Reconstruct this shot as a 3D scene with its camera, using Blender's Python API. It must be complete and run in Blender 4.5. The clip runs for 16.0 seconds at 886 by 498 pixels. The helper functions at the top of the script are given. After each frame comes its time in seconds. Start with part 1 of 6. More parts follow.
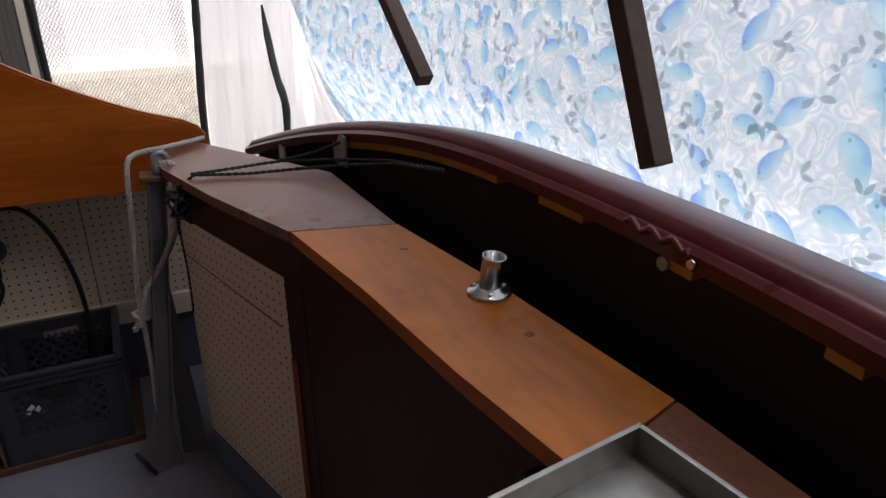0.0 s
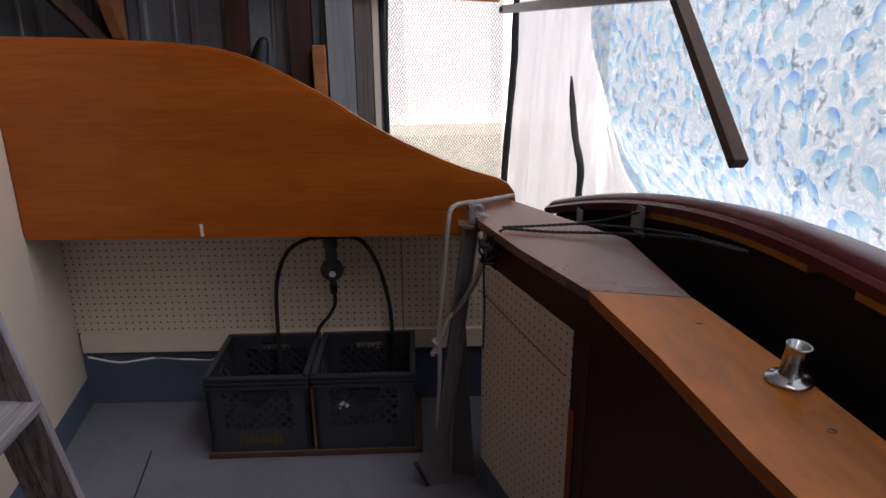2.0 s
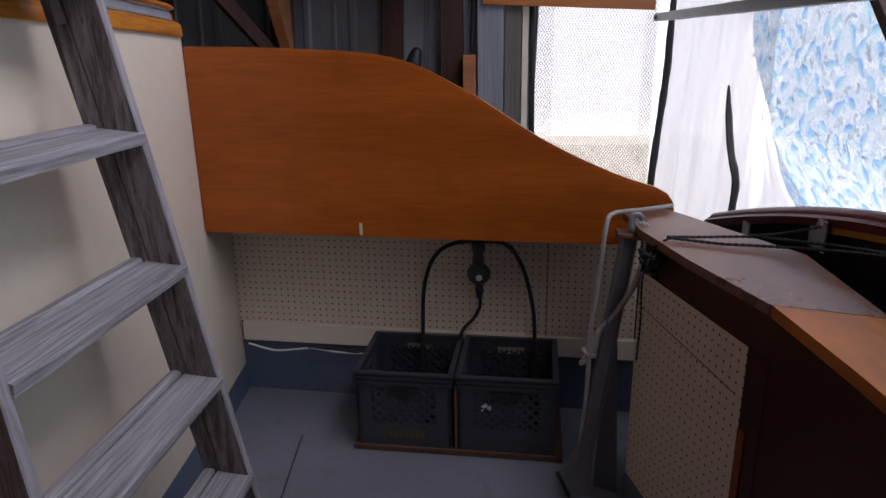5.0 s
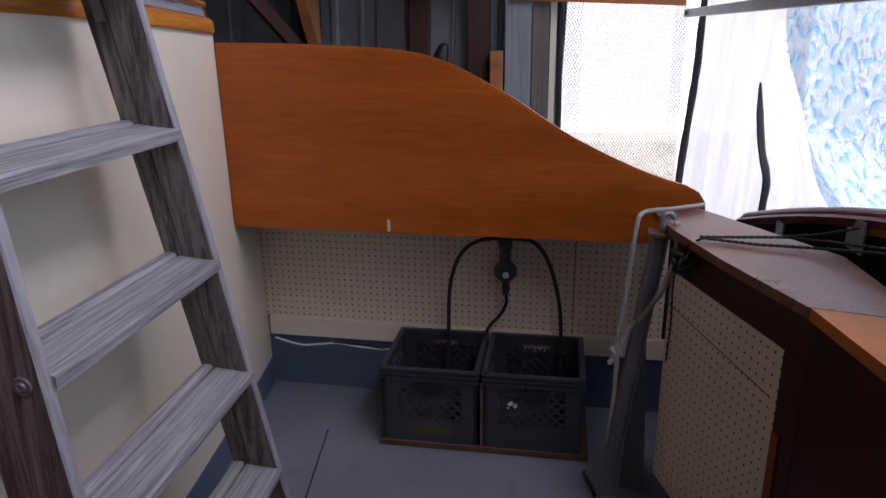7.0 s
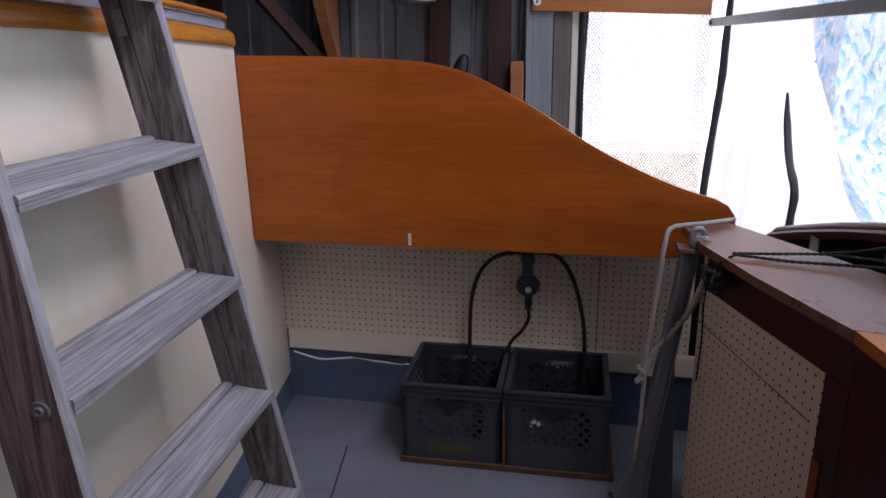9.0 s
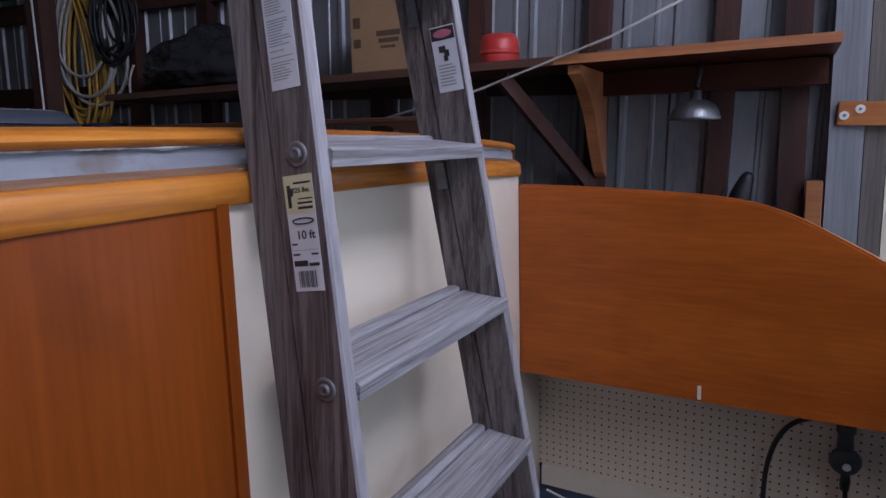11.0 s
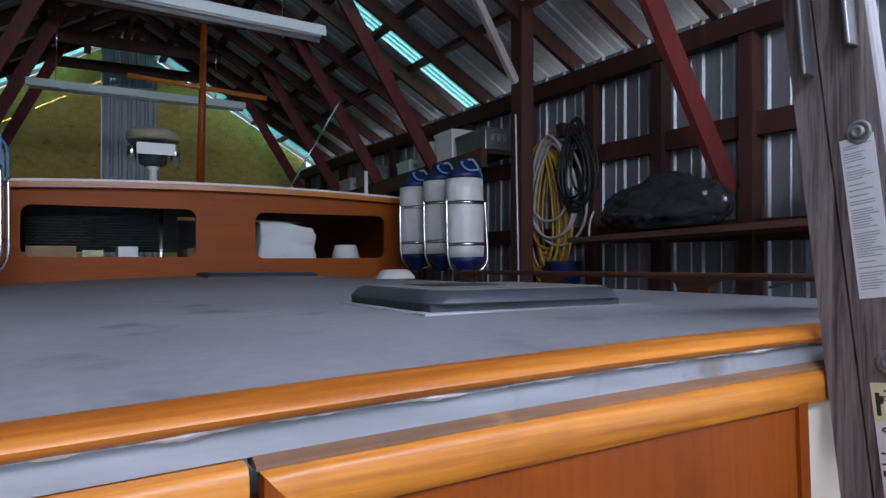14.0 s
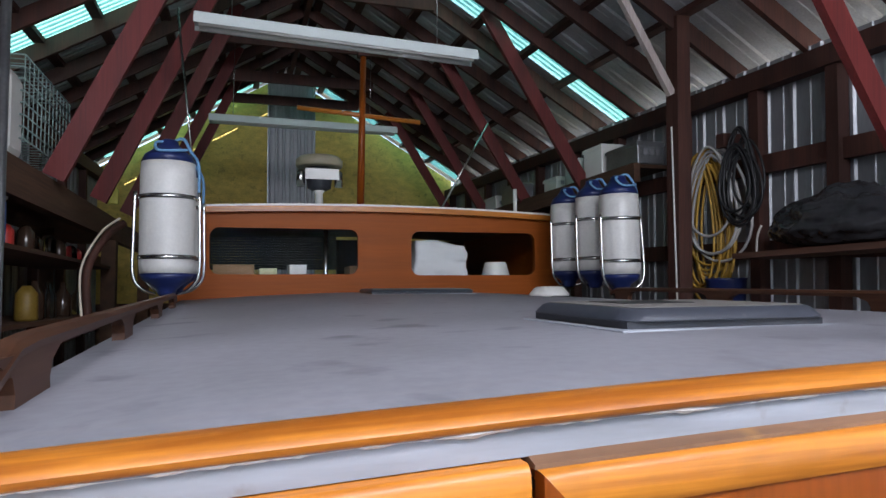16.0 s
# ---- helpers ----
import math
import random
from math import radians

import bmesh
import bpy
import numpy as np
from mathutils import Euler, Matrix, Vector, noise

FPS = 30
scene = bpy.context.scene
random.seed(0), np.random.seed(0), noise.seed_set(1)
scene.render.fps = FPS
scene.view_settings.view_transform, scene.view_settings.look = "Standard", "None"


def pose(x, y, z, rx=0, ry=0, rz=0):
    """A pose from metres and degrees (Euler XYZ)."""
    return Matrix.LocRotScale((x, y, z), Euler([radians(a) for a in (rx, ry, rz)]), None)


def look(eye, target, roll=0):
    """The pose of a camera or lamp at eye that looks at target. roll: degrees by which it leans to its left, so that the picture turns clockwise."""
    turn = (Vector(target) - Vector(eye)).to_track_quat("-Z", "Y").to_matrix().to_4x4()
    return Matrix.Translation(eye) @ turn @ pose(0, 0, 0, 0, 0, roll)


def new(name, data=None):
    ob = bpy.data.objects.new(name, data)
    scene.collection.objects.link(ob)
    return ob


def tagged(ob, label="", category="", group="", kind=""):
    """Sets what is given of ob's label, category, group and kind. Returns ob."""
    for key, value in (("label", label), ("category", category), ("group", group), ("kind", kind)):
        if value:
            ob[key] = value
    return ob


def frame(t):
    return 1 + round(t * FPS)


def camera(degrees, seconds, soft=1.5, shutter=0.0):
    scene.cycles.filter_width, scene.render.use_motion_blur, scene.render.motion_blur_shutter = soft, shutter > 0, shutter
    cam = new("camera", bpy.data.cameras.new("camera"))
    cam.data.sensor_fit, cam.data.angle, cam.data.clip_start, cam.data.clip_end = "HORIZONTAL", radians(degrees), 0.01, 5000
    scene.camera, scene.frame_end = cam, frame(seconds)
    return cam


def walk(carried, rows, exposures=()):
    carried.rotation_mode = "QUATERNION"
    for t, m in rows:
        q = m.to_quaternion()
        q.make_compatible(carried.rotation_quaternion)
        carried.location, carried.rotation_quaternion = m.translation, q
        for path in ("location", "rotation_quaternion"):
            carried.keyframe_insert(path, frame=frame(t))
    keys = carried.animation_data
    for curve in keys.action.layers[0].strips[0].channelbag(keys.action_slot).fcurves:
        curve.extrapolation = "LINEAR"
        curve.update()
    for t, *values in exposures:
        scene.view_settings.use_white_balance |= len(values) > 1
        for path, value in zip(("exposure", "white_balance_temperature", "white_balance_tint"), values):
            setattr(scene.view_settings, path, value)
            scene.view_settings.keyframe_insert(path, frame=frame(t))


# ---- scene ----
cam = camera(67.2, 16.0)
PATH = [
    (0, (-1.219, -0.303, 1.304), (0.393, -1.187, 0.517), -0.1),
    (0.5, (-1.248, -0.281, 1.328), (0.482, -0.967, 0.593), 0.4),
    (1, (-1.262, -0.25, 1.338), (0.568, -0.7, 0.669), 0.1),
    (1.5, (-1.283, -0.229, 1.348), (0.592, -0.498, 0.707), -0.5),
    (2, (-1.302, -0.208, 1.351), (0.591, -0.372, 0.727), -0.5),
    (2.5, (-1.309, -0.178, 1.35), (0.596, -0.258, 0.744), -0.2),
    (3, (-1.312, -0.152, 1.348), (0.599, -0.149, 0.759), -0.3),
    (3.5, (-1.314, -0.137, 1.349), (0.605, -0.079, 0.789), -0.6),
    (4, (-1.32, -0.128, 1.348), (0.603, -0.023, 0.808), -0.7),
    (4.5, (-1.322, -0.118, 1.342), (0.589, 0.039, 0.775), -1.0),
    (5, (-1.322, -0.103, 1.337), (0.581, 0.083, 0.751), -1.0),
    (7.5, (-1.322, -0.077, 1.344), (0.571, 0.172, 0.748), -1.0),
    (8, (-1.324, -0.077, 1.345), (0.572, 0.17, 0.755), -1.1),
    (8.2, (-1.323, -0.077, 1.345), (0.573, 0.17, 0.758), -1.1),
    (10.3, (-1.191, 0.104, 1.407), (0.679, 0.681, 0.996), -2.8),
    (10.5, (-1.183, 0.138, 1.425), (0.672, 0.792, 1.063), -3.0),
    (11, (-1.17, 0.178, 1.473), (0.586, 1.084, 1.164), -1.5),
    (11.5, (-1.179, 0.205, 1.515), (0.455, 1.333, 1.272), -1.8),
    (12, (-1.201, 0.238, 1.551), (0.326, 1.518, 1.37), -1.0),
    (12.5, (-1.246, 0.242, 1.565), (0.174, 1.647, 1.475), -0.9),
    (13, (-1.288, 0.249, 1.573), (-0.01, 1.787, 1.557), -0.9),
    (13.5, (-1.346, 0.257, 1.58), (-0.238, 1.922, 1.611), -0.9),
    (14, (-1.401, 0.257, 1.586), (-0.436, 2.008, 1.661), -0.8),
    (14.5, (-1.439, 0.265, 1.59), (-0.598, 2.076, 1.698), -0.8),
    (15, (-1.468, 0.251, 1.595), (-0.727, 2.102, 1.748), -0.5),
    (15.5, (-1.498, 0.245, 1.593), (-0.857, 2.133, 1.746), -0.5),
    (16, (-1.529, 0.25, 1.588), (-0.941, 2.157, 1.718), -0.6),
]
EXPOSURES = [(0.0, 0.65, 6600, 18), (3.5, 0.68, 6450, 20), (5.0, 0.68, 6150, 21), (8.2, 1.03, 5950, 22), (10.3, 1.08, 5850, 19), (11.0, 0.9, 5600, 20), (12.0, 1.25, 5200, 15), (12.5, 1.23, 5200, 15), (13.5, 1.32, 5500, 14), (14.0, 1.52, 5700, 13), (14.5, 1.6, 5900, 13), (16.0, 1.95, 6200, 12)]
walk(cam, [(t, look(eye, target, roll)) for t, eye, target, roll in PATH], EXPOSURES)

# ---------------------------------------------------------------- daylight
world = bpy.data.worlds.new("daylight")
scene.world = world
world.use_nodes = True
wn = world.node_tree
sky = wn.nodes.new("ShaderNodeTexSky")
sky.sky_type = "NISHITA"
sky.sun_disc = False
SUN_ELEVATION, SUN_AZIMUTH = radians(46), radians(222)
sky.sun_elevation, sky.sun_rotation = SUN_ELEVATION, SUN_AZIMUTH
wn.links.new(sky.outputs[0], wn.nodes["Background"].inputs[0])
wn.nodes["Background"].inputs[1].default_value = 0.15
sun_data = bpy.data.lights.new("sun", "SUN")
sun_data.energy, sun_data.angle, sun_data.color = 5.0, radians(0.6), (1.0, 0.95, 0.88)
sun = new("sun", sun_data)
sx, sy = math.sin(SUN_AZIMUTH) * math.cos(SUN_ELEVATION), math.cos(SUN_AZIMUTH) * math.cos(SUN_ELEVATION)
# added fill lamp, out of view above the curtain, to brighten the interior
stern_fill = bpy.data.lights.new("stern_fill_light", "AREA")
stern_fill.shape, stern_fill.size, stern_fill.size_y, stern_fill.energy, stern_fill.color = "RECTANGLE", 3.4, 1.0, 48.0, (0.93, 0.93, 1.0)
new("stern_fill_light", stern_fill).matrix_world = look((-0.75, -1.16, 3.55), (-0.55, 4.0, 2.4))
sun.matrix_world = look((8 * sx, 8 * sy, 8 * math.sin(SUN_ELEVATION)), (0, 0, 0))


# ---------------------------------------------------------------- mesh helpers
def bm_box(bm, x0, x1, y0, y1, z0, z1, bevel=0.0, m=None):
    geo = bmesh.ops.create_cube(bm, size=1.0)
    vs = geo["verts"]
    for v in vs:
        v.co = Vector((x0 + (v.co.x + 0.5) * (x1 - x0), y0 + (v.co.y + 0.5) * (y1 - y0), z0 + (v.co.z + 0.5) * (z1 - z0)))
    if bevel:
        es = list({e for v in vs for e in v.link_edges})
        vs = list({v for f in bmesh.ops.bevel(bm, geom=es, offset=bevel, segments=2, affect="EDGES", profile=0.5)["faces"] for v in f.verts})
    if m is not None:
        bmesh.ops.transform(bm, matrix=m, verts=vs)
    return vs


def box(*a, bevel=0.0):
    bm = bmesh.new()
    bm_box(bm, *a, bevel=bevel)
    return bm


def bm_beam(bm, a, b, w, h, up=(0, 0, 1), bevel=0.0):
    """A bar from a to b, w across and h along up."""
    a, b = Vector(a), Vector(b)
    d = b - a
    z = d.normalized()
    x = Vector(up).cross(z)
    x = x.normalized() if x.length > 1e-6 else Vector((1, 0, 0))
    y = z.cross(x)
    m = Matrix.Translation(a) @ Matrix((x, y, z)).transposed().to_4x4()
    bm_box(bm, -w / 2, w / 2, -h / 2, h / 2, 0, d.length, bevel=bevel, m=m)


def beam(a, b, w, h, up=(0, 0, 1), bevel=0.0):
    bm = bmesh.new()
    bm_beam(bm, a, b, w, h, up, bevel)
    return bm


def bm_tube(bm, pts, r, n=8, closed=False):
    """A round bar swept along pts; r is a radius or one for each point."""
    pts = [Vector(p) for p in pts]
    rings = []
    x = None
    for i, p in enumerate(pts):
        if closed:
            d = pts[(i + 1) % len(pts)] - pts[i - 1]
        else:
            d = pts[min(i + 1, len(pts) - 1)] - pts[max(i - 1, 0)]
        d.normalize()
        if x is None:
            x = d.orthogonal().normalized()
        x = (x - d * x.dot(d)).normalized()
        y = d.cross(x)
        rr = r[i] if isinstance(r, (list, tuple)) else r
        rings.append([bm.verts.new(p + (x * math.cos(2 * math.pi * k / n) + y * math.sin(2 * math.pi * k / n)) * rr) for k in range(n)])
    m = len(rings)
    for i in range(m if closed else m - 1):
        A, B = rings[i], rings[(i + 1) % m]
        for k in range(n):
            f = bm.faces.new((A[k], A[(k + 1) % n], B[(k + 1) % n], B[k]))
            f.smooth = True
    if not closed:
        bm.faces.new(rings[0][::-1])
        bm.faces.new(rings[-1])


def tube(pts, r, n=8, closed=False):
    bm = bmesh.new()
    bm_tube(bm, pts, r, n, closed)
    return bm


def spline(pts, n=8):
    """Smooth curve through a few points."""
    pts = [Vector(p) for p in pts]
    out = []
    for i in range(len(pts) - 1):
        p0, p1, p2, p3 = pts[max(i - 1, 0)], pts[i], pts[i + 1], pts[min(i + 2, len(pts) - 1)]
        for k in range(n):
            t = k / n
            out.append(0.5 * (2 * p1 + (p2 - p0) * t + (2 * p0 - 5 * p1 + 4 * p2 - p3) * t * t + (3 * p1 - p0 - 3 * p2 + p3) * t ** 3))
    out.append(pts[-1])
    return out


def bm_prism(bm, pts, offset):
    """Polygon pts (3D, flat) thickened by the vector offset."""
    off = Vector(offset)
    a = [bm.verts.new(Vector(p)) for p in pts]
    b = [bm.verts.new(Vector(p) + off) for p in pts]
    n = len(a)
    bm.faces.new(a)
    bm.faces.new(b[::-1])
    for i in range(n):
        bm.faces.new((a[i], b[i], b[(i + 1) % n], a[(i + 1) % n]))
    bmesh.ops.recalc_face_normals(bm, faces=bm.faces)


def prism(pts, offset):
    bm = bmesh.new()
    bm_prism(bm, pts, offset)
    return bm


def bm_lathe(bm, profile, n=24, m=None):
    """Profile of (radius, z) turned round z."""
    rings = []
    for r, z in profile:
        rings.append([bm.verts.new(Vector((r * math.cos(2 * math.pi * k / n), r * math.sin(2 * math.pi * k / n), z))) for k in range(n)])
    for A, B in zip(rings, rings[1:]):
        for k in range(n):
            f = bm.faces.new((A[k], A[(k + 1) % n], B[(k + 1) % n], B[k]))
            f.smooth = True
    bm.faces.new(rings[0][::-1])
    bm.faces.new(rings[-1])
    if m is not None:
        bmesh.ops.transform(bm, matrix=m, verts=[v for ring in rings for v in ring])


def lathe(profile, n=24, m=None):
    bm = bmesh.new()
    bm_lathe(bm, profile, n, m)
    return bm


def bm_strip(bm, rows, closed=False):
    """A sheet through rows of points."""
    vs = [[bm.verts.new(Vector(p)) for p in row] for row in rows]
    for A, B in zip(vs, vs[1:]):
        for k in range(len(A) - (0 if closed else 1)):
            f = bm.faces.new((A[k], A[(k + 1) % len(A)], B[(k + 1) % len(A)], B[k]))
            f.smooth = True
    return vs


def loft(rows):
    """A solid through closed section rings."""
    bm = bmesh.new()
    vs = bm_strip(bm, rows, closed=True)
    bm.faces.new(vs[0][::-1])
    bm.faces.new(vs[-1])
    for f in bm.faces:
        f.smooth = False
    bmesh.ops.recalc_face_normals(bm, faces=bm.faces)
    return bm


def part(name, bm, material, parent=None, label="", m=None):
    me = bpy.data.meshes.new(name)
    bm.to_mesh(me)
    bm.free()
    me.materials.append(material)
    ob = new(name, me)
    if parent is not None:
        ob.parent = parent
    if m is not None:
        ob.matrix_basis = m
    if label:
        tagged(ob, label)
    return ob


def thing(name, label, category, group="", at=None, kind=""):
    ob = new(name)
    ob.empty_display_size = 0.1
    if at is not None:
        ob.matrix_basis = at
    return tagged(ob, label, category, group, kind)


def structure(name, bm, material, label="", m=None):
    ob = part(name, bm, material, None, label, m)
    return tagged(ob, kind="structure")


# ---------------------------------------------------------------- materials
def mat(name, base, rough=0.6, metal=0.0, vary=0.25, scale=6.0, bump=0.15, fine=60.0, stretch=(1, 1, 1), coat=0.0, dark=None, spots=0.0, specular=0.5, island=0.0, spot_colour=None, spot_scale=3.1, spot_from=0.58):
    m = bpy.data.materials.new(name)
    m.use_nodes = True
    n, l = m.node_tree.nodes, m.node_tree.links
    b = n["Principled BSDF"]
    tc = n.new("ShaderNodeTexCoord")
    mp = n.new("ShaderNodeMapping")
    mp.inputs["Scale"].default_value = stretch
    l.new(tc.outputs["Object"], mp.inputs[0])
    big, small = n.new("ShaderNodeTexNoise"), n.new("ShaderNodeTexNoise")
    big.inputs["Scale"].default_value, big.inputs["Detail"].default_value = scale, 5
    small.inputs["Scale"].default_value, small.inputs["Detail"].default_value = fine, 4
    for t in (big, small):
        l.new(mp.outputs[0], t.inputs["Vector"])
    mix = n.new("ShaderNodeMix")
    mix.data_type = "FLOAT"
    mix.inputs[0].default_value = 0.4
    l.new(big.outputs[0], mix.inputs[2])
    l.new(small.outputs[0], mix.inputs[3])
    ramp = n.new("ShaderNodeValToRGB")
    d = dark or tuple(c * (1 - vary) for c in base)
    lt = tuple(min(1, c * (1 + vary * 0.6)) for c in base)
    ramp.color_ramp.elements[0].position, ramp.color_ramp.elements[1].position = 0.32, 0.68
    ramp.color_ramp.elements[0].color, ramp.color_ramp.elements[1].color = (*d, 1), (*lt, 1)
    l.new(mix.outputs[0], ramp.inputs[0])
    colour = ramp.outputs[0]
    if spots:
        sp = n.new("ShaderNodeTexNoise")
        sp.inputs["Scale"].default_value, sp.inputs["Detail"].default_value = spot_scale, 8
        l.new(tc.outputs["Object"], sp.inputs["Vector"])
        sr = n.new("ShaderNodeMapRange")
        sr.inputs[1].default_value, sr.inputs[2].default_value = spot_from, spot_from + 0.12
        sr.inputs[4].default_value = spots
        l.new(sp.outputs[0], sr.inputs[0])
        sm = n.new("ShaderNodeMix")
        sm.data_type = "RGBA"
        sm.inputs[7].default_value = (*(spot_colour or [c * 0.45 for c in base]), 1)
        l.new(sr.outputs[0], sm.inputs[0])
        l.new(colour, sm.inputs[6])
        colour = sm.outputs[2]
    if island:
        oi = n.new("ShaderNodeObjectInfo")
        hs = n.new("ShaderNodeHueSaturation")
        mr = n.new("ShaderNodeMapRange")
        mr.inputs[3].default_value, mr.inputs[4].default_value = 1 - island, 1 + island
        l.new(oi.outputs["Random"], mr.inputs[0])
        l.new(mr.outputs[0], hs.inputs["Value"])
        l.new(colour, hs.inputs["Color"])
        colour = hs.outputs[0]
    l.new(colour, b.inputs["Base Color"])
    b.inputs["Metallic"].default_value = metal
    b.inputs["Specular IOR Level"].default_value = specular
    rr = n.new("ShaderNodeMapRange")
    rr.inputs[3].default_value, rr.inputs[4].default_value = max(0.02, rough - 0.1), min(1, rough + 0.1)
    l.new(big.outputs[0], rr.inputs[0])
    l.new(rr.outputs[0], b.inputs["Roughness"])
    if coat:
        b.inputs["Coat Weight"].default_value = coat
        b.inputs["Coat Roughness"].default_value = 0.12
    if bump:
        bp = n.new("ShaderNodeBump")
        bp.inputs["Strength"].default_value, bp.inputs["Distance"].default_value = bump, 0.004
        l.new(mix.outputs[0], bp.inputs["Height"])
        l.new(bp.outputs[0], b.inputs["Normal"])
    return m


def wood(name, base, dark, rough=0.35, along="y", coat=0.3, grain=26.0, rings=3.0, bump=0.08, island=0.0, soft_grain=0.9, spots=0.0, spot_scale=6.0, specular=0.4, swirl=0.0):
    """Grain runs along the given axis."""
    s = {"x": (0.035, 1, 1), "y": (1, 0.035, 1), "z": (1, 1, 0.035)}[along]
    m = mat(name, base, rough, 0.0, 0.25, rings * 3, bump, grain * 4, s, coat, dark, island=island, spots=spots, spot_scale=spot_scale, spot_from=0.54, specular=specular)
    for k in m.node_tree.nodes:
        if k.type == "TEX_NOISE":
            k.inputs["Distortion"].default_value = swirl
    ramp = next(k for k in m.node_tree.nodes if k.type == "VALTORGB")
    ramp.color_ramp.elements[0].position, ramp.color_ramp.elements[1].position = 0.5 - 0.18 * soft_grain, 0.5 + 0.18 * soft_grain
    return m


VARNISH_Y = wood("varnished_mahogany_y", (0.42, 0.102, 0.007), (0.25, 0.052, 0.004), 0.4, "y", 0.08, specular=0.3, soft_grain=1.1, spots=0.25, spot_scale=4.0)
VARNISH_X = wood("varnished_mahogany_x", (0.53, 0.193, 0.02), (0.32, 0.093, 0.010), 0.36, "x", 0.06, specular=0.45, grain=34, rings=6.0, soft_grain=0.6, bump=0.25, spots=0.22, spot_scale=9.0)
VARNISH_Z = wood("varnished_plywood_z", (0.26, 0.060, 0.0045), (0.15, 0.030, 0.003), 0.4, "z", 0.05, specular=0.2, rings=1.5, soft_grain=1.5, spots=0.3)
VARNISH_TOP = mat("worn_varnished_top", (0.43, 0.128, 0.010), 0.42, vary=0.45, scale=6, fine=30, bump=0.10, stretch=(0.4, 1.4, 1), spots=0.8, spot_scale=13, spot_from=0.62, specular=0.35)
BROWN_PAINT = mat("brown_gloss_paint", (0.20, 0.078, 0.042), 0.30, vary=0.25, scale=3, bump=0.10, specular=0.4, spots=0.3, spot_scale=7)
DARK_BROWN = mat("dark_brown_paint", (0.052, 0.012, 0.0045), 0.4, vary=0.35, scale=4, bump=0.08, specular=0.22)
MAROON = mat("maroon_gloss_paint", (0.115, 0.015, 0.017), 0.3, vary=0.35, scale=9, bump=0.25, specular=0.5, spots=0.6, spot_scale=8, spot_from=0.6, spot_colour=(0.05, 0.012, 0.010))
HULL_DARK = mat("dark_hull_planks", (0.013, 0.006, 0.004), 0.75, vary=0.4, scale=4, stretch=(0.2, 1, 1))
YELLOW_PAINT = mat("yellow_ochre_paint", (0.50, 0.22, 0.02), 0.5, vary=0.3, scale=9)
CREAM = mat("cream_gloss_paint", (0.73, 0.635, 0.50), 0.38, vary=0.06, scale=2.0, bump=0.12, fine=25, spots=0.25, spot_scale=9, spot_from=0.66, spot_colour=(0.42, 0.37, 0.28))
SOLE_GREY = mat("grey_deck_paint", (0.165, 0.17, 0.195), 0.55, vary=0.16, scale=3, bump=0.1, spots=0.4, spot_scale=7, spot_from=0.6)
BLUE_GREY = mat("blue_grey_bilge_paint", (0.095, 0.122, 0.18), 0.55, vary=0.2, scale=4, bump=0.1)
ROOF_GREY = mat("grey_canvas_deck_paint", (0.26, 0.26, 0.288), 0.5, vary=0.2, scale=2.2, bump=0.3, fine=40, spots=0.75, spot_scale=6.5, spot_from=0.6)
STRIP_GREY = mat("chipped_grey_paint_strip", (0.255, 0.265, 0.295), 0.55, vary=0.25, scale=12, bump=0.4, stretch=(0.12, 1, 1), dark=(0.16, 0.155, 0.165), spots=0.7, spot_scale=15, spot_from=0.58, spot_colour=(0.14, 0.10, 0.075))
STEEL = mat("stainless_steel", (0.62, 0.62, 0.60), 0.22, 1.0, vary=0.12, bump=0.03)
GALV = mat("galvanised_steel", (0.33, 0.34, 0.35), 0.45, 0.9, vary=0.25, bump=0.08)
SIDING = mat("galvalume_siding", (0.33, 0.34, 0.355), 0.48, 0.6, vary=0.2, scale=2.5, bump=0.05, stretch=(1, 1, 0.2), spots=0.25)
ROOF_METAL = mat("roof_sheet_underside", (0.47, 0.48, 0.49), 0.5, 0.3, vary=0.25, scale=2.5, bump=0.05, spots=0.3)
RED_TIMBER = wood("dark_red_stained_timber", (0.070, 0.025, 0.017), (0.028, 0.012, 0.008), 0.7, "z", 0.0, bump=0.3, island=0.3)
BROWN_TIMBER = wood("rough_brown_timber", (0.13, 0.065, 0.035), (0.06, 0.03, 0.018), 0.8, "y", 0.0, bump=0.3, island=0.3)
GREY_TIMBER = wood("weathered_grey_post", (0.25, 0.255, 0.27), (0.16, 0.16, 0.17), 0.8, "z", 0.0, bump=0.3)
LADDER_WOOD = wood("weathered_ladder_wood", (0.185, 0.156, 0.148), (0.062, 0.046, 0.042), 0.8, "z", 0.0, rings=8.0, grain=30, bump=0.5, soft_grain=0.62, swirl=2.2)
RAIL_EDGE = wood("pale_ladder_edge", (0.34, 0.32, 0.33), (0.20, 0.18, 0.185), 0.8, "z", 0.0, rings=12.0, grain=34, bump=0.4)
STEP_WOOD = wood("weathered_step_wood", (0.33, 0.315, 0.325), (0.15, 0.135, 0.135), 0.8, "x", 0.0, rings=24.0, grain=44, bump=0.6, soft_grain=0.8, swirl=1.2)
STICK_WOOD = wood("brown_stick_wood", (0.115, 0.075, 0.055), (0.07, 0.042, 0.03), 0.7, "z", 0.0, bump=0.2)
BLACK_PLASTIC = mat("black_crate_plastic", (0.040, 0.043, 0.053), 0.38, vary=0.3, scale=9, bump=0.08, spots=0.25, spot_scale=12, spot_colour=(0.10, 0.10, 0.11))
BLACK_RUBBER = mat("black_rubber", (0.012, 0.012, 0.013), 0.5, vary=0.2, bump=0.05)
